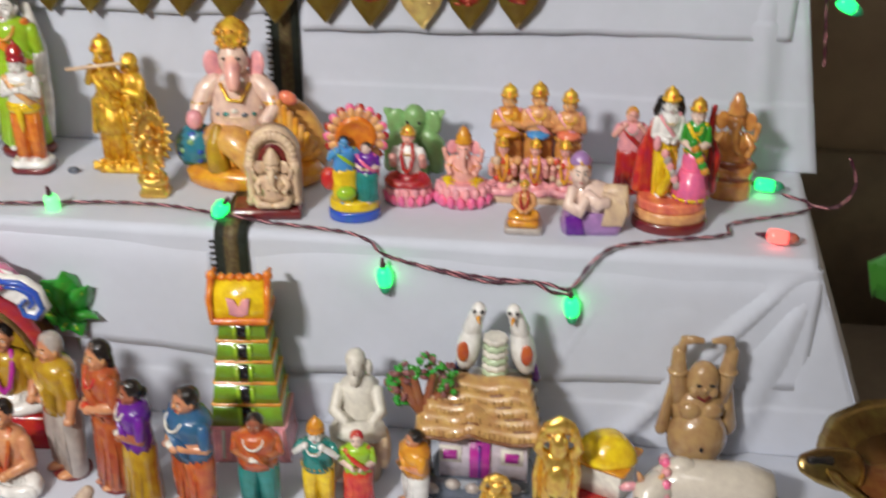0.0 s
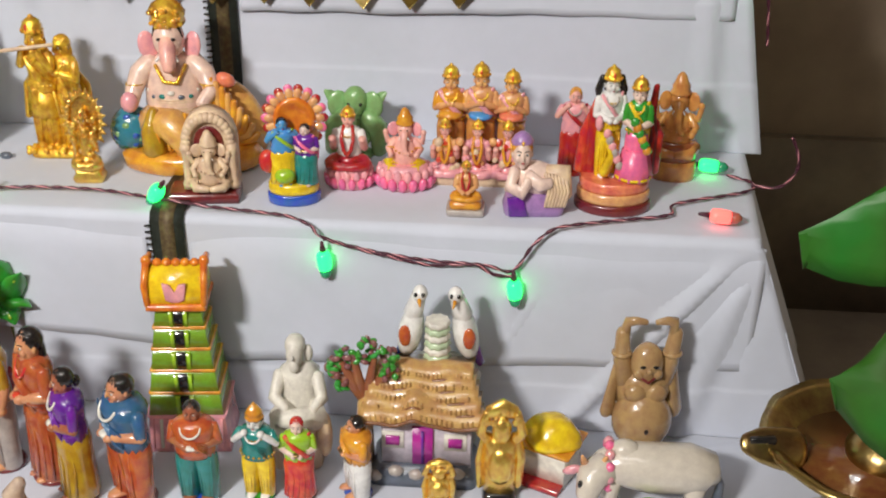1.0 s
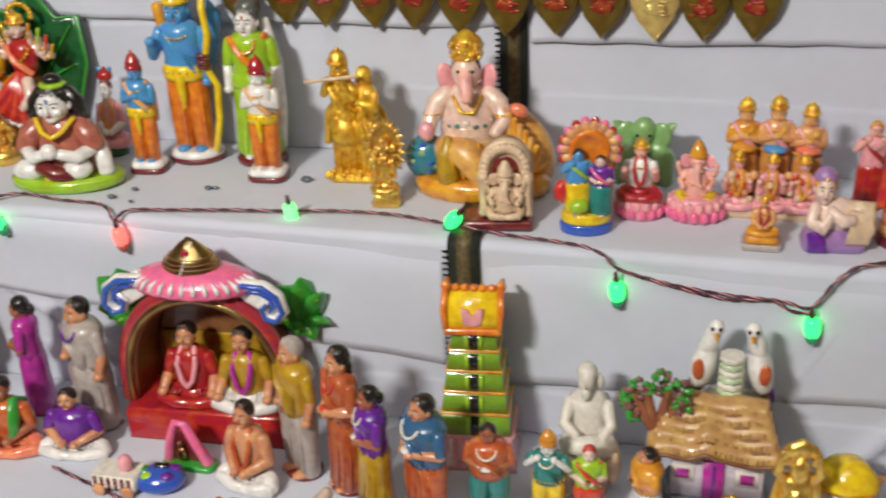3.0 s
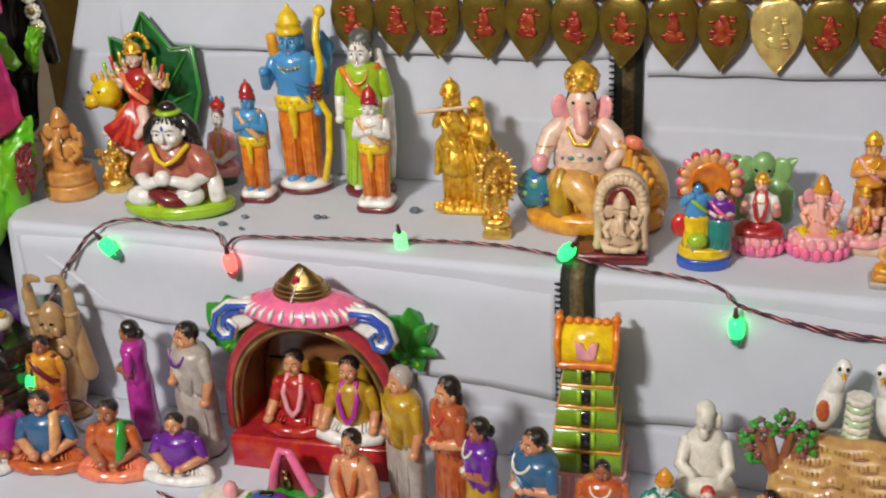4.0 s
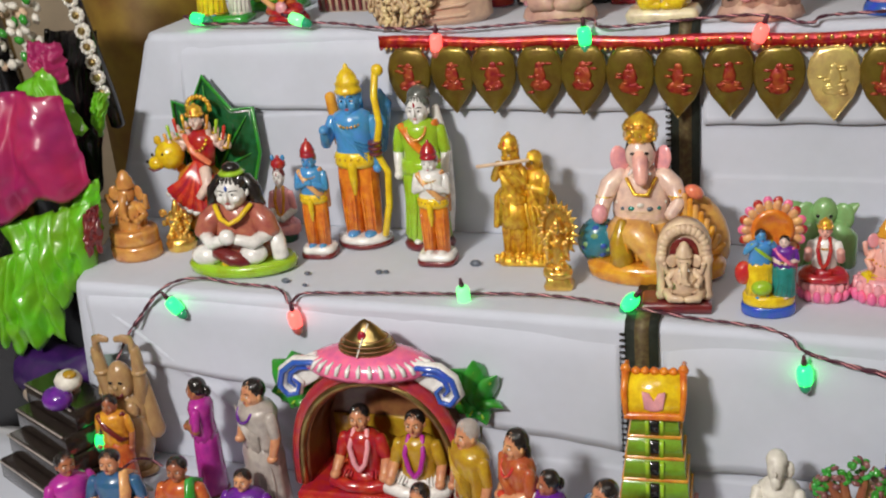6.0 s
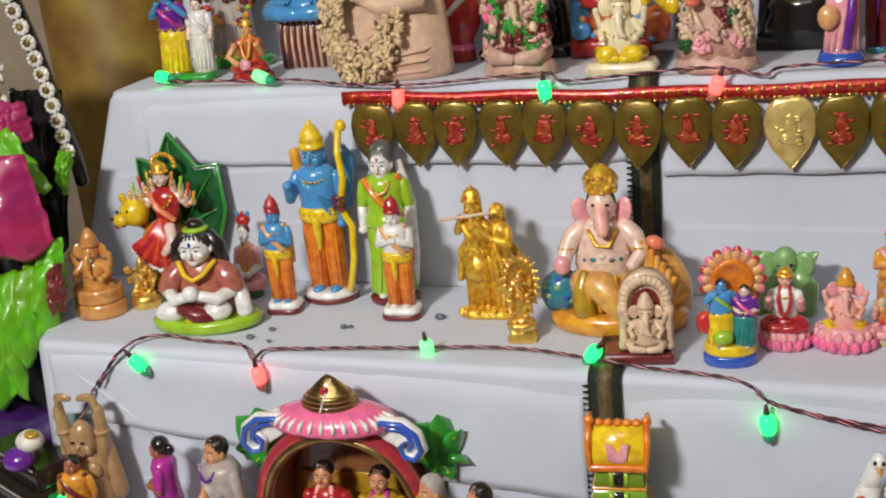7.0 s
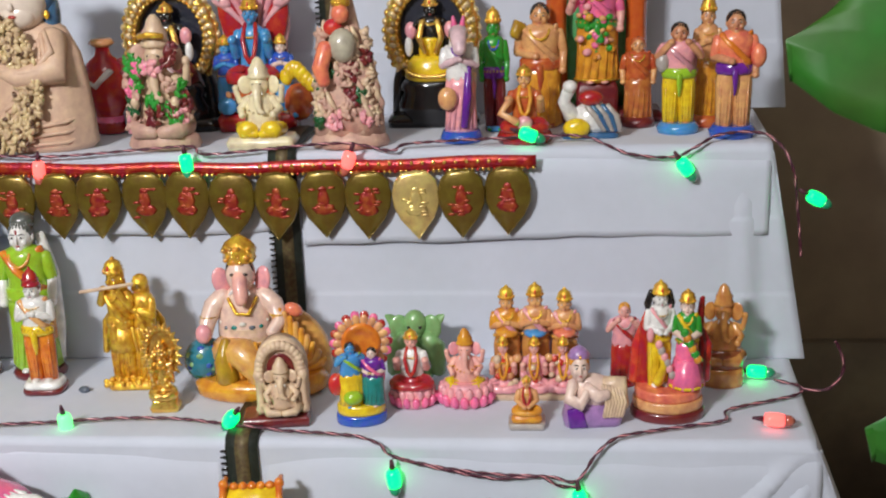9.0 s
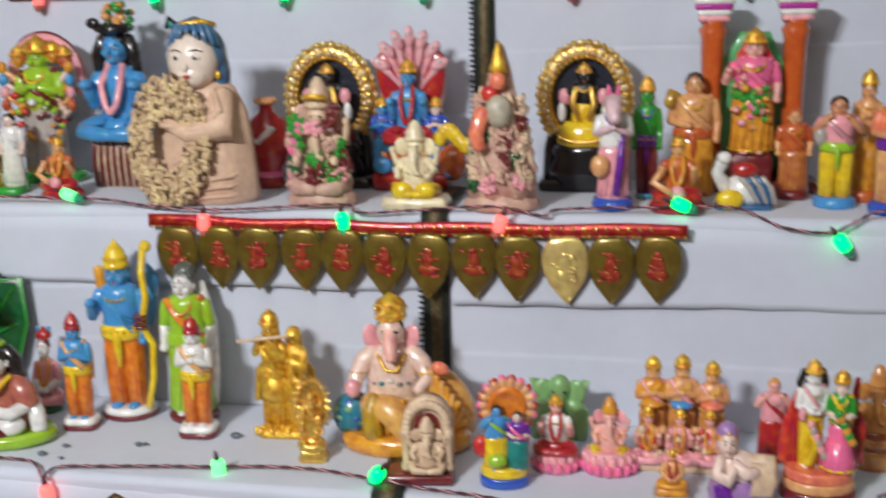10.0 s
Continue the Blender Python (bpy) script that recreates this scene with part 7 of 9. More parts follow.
ob = sized(empty_thing("toy_shrine", 0.075, -0.155, ZA, 0, "small pink arched shrine on a green base", "ornament"), 0.979, 1.083)
s = Sculpt()
s.slab((0.004, 0, 0), 0.078, 0.03, [(0, 0), (0.001, 0.003), (-0.003, 0.007)], GREEN, 0.7)
s.part("base", ob, "green oval base")
s = Sculpt()
s.tube([(-0.026, 0, 0.004), (-0.020, 0, 0.035), (-0.008, 0, 0.062), (0.004, 0, 0.062), (0.016, 0, 0.035), (0.032, 0, 0.006)], [0.008, 0.007, 0.006, 0.006, 0.007, 0.009], PINK, 10)
s.part("arch", ob, "pink arch")
s = Sculpt()
s.outline([(-0.018, 0.006), (-0.014, 0.034), (-0.002, 0.056), (0.010, 0.034), (0.018, 0.006)], 0.006, 0.006, MAROON, 0)
s.ell((-0.002, -0.006, 0.020), (0.007, 0.005, 0.010), BRASS)
s.ell((-0.002, -0.007, 0.035), (0.004, 0.004, 0.005), BRASS)
s.part("niche", ob, "maroon niche with a brass idol")

ob = empty_thing("toy_turtle", 0.062, -0.205, ZA, 12, "painted turtle toy with blue, lime and purple shell", "toy")
s = Sculpt()
s.ell((0, 0, 0.014), (0.034, 0.026, 0.017), DEEPBLUE, n=18, k=8)
s.part("shell", ob, "blue shell")
s = Sculpt()
for x, y, m in ((-0.012, -0.008, LIME), (0.012, -0.010, PURPLE), (-0.004, 0.010, TEAL), (0.018, 0.006, PURPLE), (-0.020, 0.004, GREEN)):
    s.ell((x, y, 0.024), (0.011, 0.009, 0.006), m, n=9, k=5)
s.part("patches", ob, "lime and purple patches")
s = Sculpt()
s.slab((0.004, 0.004, 0.029), 0.018, 0.008, [(0, 0), (0, 0.004)], BLACK, 0.4)
s.part("top_mark", ob, "black top mark")

ob = empty_thing("toy_drum", 0.170, -0.255, ZA, 30, "grey toy drum with an orange strap lying flat", "toy")
s = Sculpt()
s.slab((0, 0, 0), 0.05, 0.036, [(0, 0), (0.003, 0.010), (0, 0.022), (-0.006, 0.027)], paint("pewter", (0.20, 0.20, 0.20), 0.35), 0.5)
s.part("body", ob)
s = Sculpt()
s.slab((0, 0, 0.0), 0.009, 0.038, [(0, 0), (0.0035, 0.010), (0.001, 0.022), (-0.002, 0.029)], ORANGE, 0.4)
s.part("strap", ob, "orange strap")

s = Sculpt()
for i in range(16):
    a = -1.2 + 2.4 * i / 15
    s.tube([(0, 0.0, 0.030), (0.035 * math.sin(a), -0.02, 0.040), (0.085 * math.sin(a), -0.055 * math.cos(a), 0.018), (0.105 * math.sin(a), -0.075 * math.cos(a), 0.003)], [0.012, 0.012, 0.011, 0.009], AMBER if i % 2 else MUSTARD, 7)
s.tube([(-0.005, 0.01, 0.02), (-0.01, 0.012, 0.06), (0.0, 0.012, 0.075)], [0.016, 0.012, 0.007], paint("net_beige", (0.55, 0.42, 0.32), 0.6), 9)
s.thing("folded_cloth", 0.318, -0.270, ZA, 10, "pleated mustard orange cloth fan with beige knot", "cloth")

ob = empty_thing("toy_cart", 0.010, -0.215, ZA, 0, "small striped pink and white toy cart", "toy")
s = Sculpt()
s.slab((0, 0, 0.008), 0.06, 0.035, [(0, 0), (0.002, 0.006), (0, 0.022)], BONE, 0.2)
s.part("body", ob)
for i in range(6):
    s = Sculpt()
    s.slab((-0.024 + 0.0095 * i, -0.0185, 0.010), 0.0045, 0.004, [(0, 0), (0, 0.018)], MAROON, 0.2)
    s.part("stripe", ob)
for x in (-0.02, 0.02):
    s = Sculpt()
    s.m = Matrix.Translation((x, -0.02, 0.009)) @ Matrix.Rotation(radians(90), 4, "X")
    s.lathe([(0.006, -0.003), (0.009, -0.002), (0.009, 0.002), (0.006, 0.003)], SKIN, n=14)
    s.part("wheel", ob)
s = Sculpt()
s.ell((0.012, 0, 0.040), (0.010, 0.010, 0.013), ROSE)
s.part("seat_lump", ob, "rose coloured load")

string_lights("dark cord with a few bulbs on the lowest step", [
    [(-0.40, -0.12, 0.572), (-0.33, -0.17, 0.60), (-0.30, -0.10, 0.62), (-0.27, -0.08, 0.60)],
    [(-0.10, -0.20, 0.570), (0.0, -0.235, 0.571), (0.08, -0.262, 0.571), (0.16, -0.272, 0.597), (0.25, -0.30, 0.571), (0.34, -0.36, 0.571)]],
    [((-0.352, -0.10, 0.655), (10, 20), "g"), ((-0.325, -0.145, 0.585), (0, -80), "r")])


def brass_lamp():
    ob = sized(empty_thing("oil_lamp", 1.250, -0.185, ZA, 0, "old brass oil lamp with a broad spouted dish", "oil lamp"), 1.12, 1.15)
    s = Sculpt()
    s.lathe([(0.060, 0), (0.064, 0.006), (0.045, 0.020), (0.018, 0.034), (0.014, 0.06), (0.022, 0.07), (0.016, 0.082), (0.030, 0.094)], BRASS, n=28)
    s.part("foot", ob)
    s = Sculpt()
    rings = []
    for r, z in ((0.03, 0.092), (0.080, 0.100), (0.096, 0.118), (0.106, 0.122), (0.106, 0.126), (0.092, 0.122), (0.075, 0.106), (0.03, 0.100)):
        ring = []
        for k in range(48):
            a = 2 * math.pi * k / 48
            g = r * (1 + (0.16 * math.exp(-((((a - math.pi + 0.0 + math.pi) % (2 * math.pi)) - math.pi) / 0.16) ** 2) if r > 0.07 else 0) + 0.012 * math.cos(12 * a))
            ring.append((g * math.cos(a), g * math.sin(a), z))
        rings.append(ring)
    s.m = Matrix.Rotation(radians(172), 4, "Z")
    s.skin(rings, BRASS)
    s.part("dish", ob, "tarnished brass dish")
    s = Sculpt()
    s.lathe([(0.001, 0.101), (0.074, 0.1075), (0.001, 0.1078)], paint("oil_brown", (0.16, 0.06, 0.02), 0.08), n=32)
    s.part("oil", ob, "dark brown oil")
    s = Sculpt()
    s.lathe([(0.034, 0.100), (0.036, 0.116), (0.026, 0.126), (0.012, 0.134), (0.010, 0.15), (0.020, 0.165), (0.022, 0.178), (0.012, 0.19), (0.004, 0.20)], BRASS, (0.012, 0.0, 0), n=24)
    s.part("stem", ob, "turned brass stem with knob")
    s = Sculpt()
    s.tube([(-0.098, -0.014, 0.128), (-0.120, -0.018, 0.130)], [0.006, 0.004], BLACK, 7)
    s.part("wick", ob, "charred wick")
    s = Sculpt()
    s.m = Matrix.Translation((-0.085, -0.012, 0.120)) @ Matrix.Rotation(radians(8), 4, "Z")
    s.tube([(0.01, 0, -0.004), (-0.010, 0, 0.0), (-0.026, 0, 0.004), (-0.040, 0, 0.006)], [0.022, 0.020, 0.017, 0.010], BRASS, 14, flat=0.45)
    s.part("spout", ob, "broad brass spout")
    return ob


brass_lamp()


# ---- upper step ----
def arch_idol(x, y, label, robe):
    s = Sculpt()
    s.slab((0, 0, 0), 0.150, 0.06, [(0, 0), (0.002, 0.01), (-0.004, 0.02)], BLACK, 0.5)
    s.lathe([(0.055, 0.0), (0.058, 0.03), (0.050, 0.05), (0.054, 0.06), (0.046, 0.075)], BLACK, (0, -0.005, 0.005), sy=0.6, n=26)
    pts = [(0.066 * math.cos(a), 0.150 + 0.078 * math.sin(a)) for a in np.linspace(-0.75, math.pi + 0.75, 30)]
    s.tube([(px, 0.012, pz) for px, pz in pts], 0.0150, GOLD, 9)
    s.outline([(px * 0.9, 0.150 + (pz - 0.150) * 0.9) for px, pz in pts], 0.020, 0.004, paint("night_navy", (0.012, 0.015, 0.03), 0.3), 0)
    for i, (px, pz) in enumerate(pts):
        s.ell((px * 1.02, 0.004, pz + 0.002), (0.0085, 0.008, 0.0085), GOLD if i % 2 else paint("pale_gilt", (0.80, 0.62, 0.34), 0.25, 0.5, 0.4, 0.3, 0.6, 120), n=8, k=5)
        s.ell((px * 1.17, 0.008, 0.150 + (pz - 0.150) * 1.15), (0.0065, 0.006, 0.0065), MATS["pale_gilt"] if i % 2 else GOLD, n=7, k=4)
        s.ell((px * 0.96, -0.004, 0.150 + (pz - 0.150) * 0.96), (0.0045, 0.005, 0.0045), MATS["pale_gilt"], n=7, k=4)
        s.ell((px * 0.87, 0.002, 0.150 + (pz - 0.150) * 0.87), (0.005, 0.005, 0.005), GOLD, n=7, k=4)
    for sx in (-1, 1):
        s.tube([(sx * 0.060, 0.012, 0.01), (sx * 0.058, 0.012, 0.07), (sx * 0.050, 0.012, 0.10)], [0.012, 0.010, 0.010], BLACK, 9)
    s.lathe([(0.042, 0), (0.046, 0.006), (0.040, 0.03), (0.030, 0.04)], robe, (0, -0.008, 0.075), sy=0.65, n=20)
    s.tube([(0.040 * math.cos(a), -0.030 - 0.006 * abs(math.sin(a)), 0.095 + 0.012 * math.sin(a)) for a in np.linspace(math.pi, 2 * math.pi, 10)], 0.004, GOLD, 6)
    s.m = Matrix.Translation((0, -0.004, 0.070)) @ Matrix.Scale(1, 4)
    person(s, 0.130, BLACK, BLACK, robe, BLACK, GOLD, "long", "bless", "skirt", None, 1.1, WHITE, GOLD, robe)
    for sx in (-1, 1):
        s.tube([(sx * 0.012, -0.018, 0.10), (sx * 0.018, -0.022, 0.075), (sx * 0.008, -0.024, 0.05)], [0.005, 0.006, 0.004], GOLD, 7)
        s.ell((sx * 0.032, -0.01, 0.085), (0.010, 0.008, 0.014), ROSE)
        s.ell((sx * 0.036, -0.012, 0.060), (0.007, 0.006, 0.016), WHITE)
    return s.thing("balaji_figurine", x, y, ZC, 0, label, DOLL)


sized(arch_idol(0.228, 0.473, "black deity under a gold beaded arch, partly hidden", MAROON), 0.977, 0.958)
sized(arch_idol(0.643, 0.467, "black deity with yellow robe under a gold beaded arch", YELLOW), 0.938, 0.952)


def flower_ganesh(x, y, h, w, tall, label, seed):
    r2 = random.Random(seed)
    s = Sculpt()
    PK = paint("pinkish_plaster", (0.58, 0.36, 0.28), 0.5, coat=0.05, vary=0.2, bump=0.5)
    s.lathe([(0.46 * w, 0), (0.5 * w, 0.006), (0.47 * w, 0.016), (0.36 * w, 0.026)], PK, sy=0.6, n=26, flute=9, depth=0.05)
    s.m = Matrix.Translation((0, 0, 0.016)) @ Matrix.Scale(1, 4)
    if tall:
        s.lathe([(0.45 * w, 0), (0.44 * w, 0.04), (0.36 * w, 0.10), (0.20 * w, 0.15), (0.13 * w, 0.19), (0.05 * w, h - 0.02), (0.01 * w, h - 0.016)], PK, sy=0.55, n=22, flute=7, depth=0.05)
        s.ell((0, -0.02, 0.172), (0.013, 0.012, 0.014), CORAL)
        s.ell((-0.012, -0.016, 0.154), (0.014, 0.012, 0.012), SCARLET)
        s.lathe([(0.012, 0), (0.013, 0.006), (0.010, 0.016), (0.004, 0.036), (0.001, 0.046)], GOLDP, (0, -0.014, 0.182), n=14, flute=7, depth=0.06)
        s.ell((0.002, -0.028, 0.130), (0.020, 0.016, 0.024), paint("dusty_mint", (0.46, 0.42, 0.32), 0.45))
        for i in range(26):
            a = math.pi * (1.05 + 0.9 * r2.random())
            q = r2.uniform(0.03, 0.15)
            g = w * (0.45 - 1.55 * max(0.0, q - 0.04) * 1.2)
            s.tube([(g * math.cos(a), 0.6 * g * math.sin(a), q + 0.012), (1.04 * g * math.cos(a + 0.12), 0.62 * g * math.sin(a + 0.12), q), (g * math.cos(a + 0.26), 0.6 * g * math.sin(a + 0.26), q - 0.010)], [0.003, 0.005, 0.003], CREAM if i % 3 else PK, 6)
        s.tube([(-0.02, -0.03, 0.13), (-0.03, -0.034, 0.10), (-0.024, -0.04, 0.08)], [0.012, 0.012, 0.009], CORAL, 9)
        elephant_god(s, 0.11, PK, PK, CREAM)
    else:
        elephant_god(s, h - 0.01, CREAM, PK, CREAM, None, PK)
        s.tube([(-0.020, -0.020, h * 0.70), (0, -0.030, h * 0.715), (0.020, -0.020, h * 0.70)], 0.004, GOLDP, 7)
    cols = [PINK, GREEN, DKGREEN, ROSE, GREEN, PK, MAROON, PK] if not tall else [ROSE, PK, DKGREEN, CREAM, PK, PK, MAROON, CREAM]
    spots = [(r2.uniform(0.02, h * 0.60), r2.uniform(math.pi * 1.08, math.pi * 1.92), r2.choice(cols)) for _ in range(26)]
    for i in range(300):
        zz, a0, col = spots[i % 26]
        zz = max(0.002, zz + r2.uniform(-0.011, 0.011))
        ww = w * (0.46 if not tall else 0.44 - 0.22 * zz / h)
        a = a0 + r2.uniform(-0.22, 0.22)
        q = r2.uniform(0.0035, 0.0065)
        s.ell((ww * math.cos(a), ww * 0.58 * math.sin(a) - 0.004, zz), (q * 1.6, q * 0.5, q * 0.8), col, rot=(r2.uniform(-50, 50), r2.uniform(-90, 90), r2.uniform(-40, 40)), n=6, k=4)
    return s.thing("ganesha_figurine", x, y, ZC, 0, label, DOLL)


sized(flower_ganesh(0.258, 0.319, 0.185, 0.119, False, "plaster elephant god decked with pink and green flowers", 21), 0.889, 1.129)
sized(flower_ganesh(0.535, 0.307, 0.240, 0.111, True, "cone-shaped plaster deity group with a red crowned top", 22), 1.004, 1.008)


def naga_vishnu():
    s = Sculpt()
    s.slab((0, 0, 0), 0.14, 0.06, [(0, 0), (0.002, 0.02), (-0.004, 0.03)], RED, 0.4)
    s.outline([(0.062 * math.cos(a), 0.170 + 0.072 * math.sin(a)) for a in np.linspace(-0.5, math.pi + 0.5, 26)] + [(-0.052, 0.03), (0.052, 0.03)], 0.03, 0.012, paint("naga_pink", (0.80, 0.42, 0.46), 0.3), 0.002)
    for i in range(7):
        a = radians(20 + 23.3 * i)
        s.ell((0.058 * math.cos(a), 0.006, 0.178 + 0.066 * math.sin(a)), (0.010, 0.010, 0.018), MATS["naga_pink"], rot=(0, 90 - math.degrees(a), 0))
        s.ell((0.060 * math.cos(a), -0.006, 0.182 + 0.068 * math.sin(a)), (0.003, 0.003, 0.004), WHITE, n=7, k=5)
        s.tube([(0.016 * math.cos(a), 0.014, 0.160), (0.040 * math.cos(a), 0.010, 0.170 + 0.04 * math.sin(a)), (0.056 * math.cos(a), 0.006, 0.176 + 0.062 * math.sin(a))], [0.004, 0.006, 0.007], ROSE if i % 2 else MATS["naga_pink"], 7)
    for sx in (-1, 1):
        s.ell((sx * 0.042, 0.012, 0.172), (0.020, 0.006, 0.050), RED, rot=(0, sx * 14, 0))
        s.m = Matrix.Translation((sx * 0.050, -0.012, 0.028))
        person(s, 0.115, BLUE if sx < 0 else FAIR, DEEPBLUE, BLUE, HAIR, GOLDP, "long", "pray", "skirt", None, 1.1)
        s.m = Matrix()
    s.ell((0, -0.012, 0.058), (0.040, 0.024, 0.03), BRICK)
    s.m = Matrix.Translation((0, -0.012, 0.075))
    sitter(s, 0.140, BLUE, BLUE, RED, HAIR, GOLDP, "long", "bless", 0.85, WHITE, RED)
    s.m = Matrix()
    for i in range(8):
        s.ell((0.058 + 0.007 * i, -0.022, 0.085 + 0.012 * math.sin(i * 0.7)), (0.012, 0.010, 0.014), YELLOW)
    s.ell((0.078, -0.02, 0.045), (0.028, 0.018, 0.03), BRICK)
    s.ell((-0.048, -0.034, 0.042), (0.018, 0.008, 0.014), BLUE)
    blob_cover(s, 26, rnd, ((-0.06, 0.09), (-0.036, -0.026), (0.02, 0.06)), 0.007, [SCARLET, CORAL, BLUE, PEACH])
    return sized(s.thing("vishnu_figurine", 0.367, 0.458, ZC, 0, "blue god under a pink many-headed serpent hood", DOLL), 0.878, 0.988)


naga_vishnu()

s = Sculpt()
IV = paint("ivory_yellow", (0.80, 0.70, 0.46), 0.3)
s.slab((0, 0, 0), 0.098, 0.05, [(0, 0), (0.002, 0.010), (-0.003, 0.018)], IV, 0.3)
s.m = Matrix.Translation((0, 0, 0.016))
elephant_god(s, 0.122, IV, YELLOW, IV, None, IV)
for sx in (-1, 1):
    s.ell((sx * 0.018, -0.018, 0.012), (0.017, 0.012, 0.012), YELLOW)
sized(s.thing("ganesha_figurine", 0.407, 0.310, ZC, 0, "ivory elephant god with yellow dhoti", DOLL), 0.979, 1.050)


def big_krishna():
    s = Sculpt()
    PL = paint("beige_plaster", (0.66, 0.45, 0.32), 0.5, coat=0.05, vary=0.12)
    s.lathe([(0.080, 0), (0.092, 0.010), (0.090, 0.05), (0.086, 0.10), (0.078, 0.145), (0.060, 0.180), (0.026, 0.200)], PL, (0.010, 0.01, 0), sy=0.62, n=30, flute=7, depth=0.035)
    for i in range(3):
        s.tube([(-0.06, -0.035, 0.02 + 0.014 * i), (0.0, -0.052, 0.012 + 0.012 * i), (0.07, -0.040, 0.016 + 0.015 * i), (0.09, 0.0, 0.02 + 0.016 * i)], 0.003, PL, 8)
    s.tube([(0.055, -0.01, 0.165), (0.065, -0.045, 0.12), (0.010, -0.062, 0.115), (-0.03, -0.05, 0.13)], [0.024, 0.022, 0.015, 0.010], PL, 12)
    s.tube([(-0.045, -0.01, 0.165), (-0.085, -0.02, 0.13), (-0.07, -0.05, 0.12)], [0.026, 0.022, 0.014], PL, 12)
    s.ell((-0.032, -0.048, 0.128), (0.014, 0.006, 0.010), paint("shadow_brown", (0.10, 0.05, 0.03), 0.5))
    PORC, SLATE = paint("porcelain", (0.80, 0.68, 0.58), 0.25, vary=0.06), paint("slate_hair", (0.06, 0.16, 0.30), 0.25)
    hx, hz = 0.016, 0.226
    s.ell((hx, 0.004, hz + 0.004), (0.047, 0.040, 0.047), SLATE, n=20, k=12)
    s.ell((hx + 0.034, 0.012, hz - 0.024), (0.014, 0.022, 0.036), SLATE, n=12, k=8)
    s.ell((hx - 0.004, -0.014, hz - 0.004), (0.043, 0.038, 0.045), PORC, n=22, k=14)
    s.ell((hx - 0.004, -0.030, hz - 0.024), (0.030, 0.022, 0.022), PORC, n=16, k=10)
    s.ell((hx - 0.004, -0.054, hz - 0.012), (0.005, 0.006, 0.007), PORC, n=8, k=5)
    for sx in (-1, 1):
        s.ell((hx - 0.004 + sx * 0.016, -0.0485, hz + 0.002), (0.0075, 0.003, 0.0036), WHITE, n=10, k=5)
        s.ell((hx - 0.004 + sx * 0.016, -0.0510, hz + 0.002), (0.0036, 0.002, 0.0032), HAIR, n=8, k=5)
        s.tube([(hx - 0.004 + sx * 0.007, -0.0515, hz + 0.011), (hx - 0.004 + sx * 0.017, -0.0490, hz + 0.0145), (hx - 0.004 + sx * 0.027, -0.0415, hz + 0.011)], 0.0010, HAIR, 5)
        s.ell((hx - 0.004 + sx * 0.040, -0.014, hz - 0.026), (0.005, 0.004, 0.007), GOLDP, n=8, k=5)
    s.ell((hx - 0.004, -0.0525, hz - 0.026), (0.0070, 0.003, 0.0028), LIPS, n=8, k=5)
    for i in range(9):
        a = math.pi * (1.02 + 0.96 * i / 8)
        s.tube([(hx, -0.004, hz + 0.056), (hx + 0.030 * math.cos(a), -0.012 + 0.030 * math.sin(a), hz + 0.046), (hx + 0.042 * math.cos(a), -0.014 + 0.034 * math.sin(a), hz + 0.040 - 0.022 * abs(math.cos(a)))], [0.006, 0.006, 0.003], SLATE, 8)
    s.tube([(hx - 0.034, -0.020, hz + 0.040), (hx - 0.010, -0.036, hz + 0.050), (hx + 0.020, -0.030, hz + 0.054), (hx + 0.034, -0.008, hz + 0.048)], 0.005, GOLDP, 8)
    s.tube([(hx - 0.030, -0.012, hz + 0.046), (hx - 0.042, -0.014, hz + 0.056), (hx - 0.046, -0.014, hz + 0.046)], [0.007, 0.008, 0.005], BLACK, 9)
    s.ell((hx - 0.036, -0.022, hz + 0.050), (0.005, 0.004, 0.006), TEAL, n=7, k=5)
    # soft folds of the shawl over shoulder and lap
    for i in range(7):
        s.tube([(0.050 - 0.004 * i, -0.030 - 0.002 * i, 0.178 - 0.006 * i), (0.066 - 0.010 * i, -0.052, 0.150 - 0.016 * i), (0.020 - 0.012 * i, -0.062, 0.110 - 0.014 * i)], [0.004, 0.006, 0.003], PL, 7)
    s.tube([(-0.035, -0.060, 0.128), (0.020, -0.070, 0.122), (0.062, -0.060, 0.126)], 0.005, PL, 8)
    ob = s.thing("krishna_figurine", 0.055, 0.327, ZC, 0, "large beige plaster child god with dark blue hair", DOLL)
    ob.scale = (0.927, 0.813, 0.990)
    return ob


big_krishna()


def bead_garland():
    s = Sculpt()
    r2 = random.Random(8)
    SH = paint("shell_beads", (0.62, 0.46, 0.26), 0.4, vary=0.3)
    UMBER_BEAD = paint("umber_bead", (0.12, 0.06, 0.03), 0.4)
    for k in range(900):
        a = r2.uniform(0, 2 * math.pi)
        q = r2.uniform(0.48, 1.1)
        px, pz = 0.064 * q * math.cos(a), 0.092 + 0.086 * q * math.sin(a)
        if pz < 0.004:
            continue
        e = (0.0075, 0.0045, 0.0035)
        s.ell((px + 0.010 * pz / 0.2, -0.012 - 0.010 * r2.random() + 0.03 * pz, pz), e, SH if r2.random() < 0.92 else UMBER_BEAD, rot=(0, r2.uniform(0, 180), r2.uniform(-40, 40)), n=6, k=4)
    return sized(s.thing("bead_garland", 0.029, 0.291, ZC, 0, "thick tan shell bead garland hung over the plaster god", "garland", kind="stuff"), 0.920, 1.080)


bead_garland()

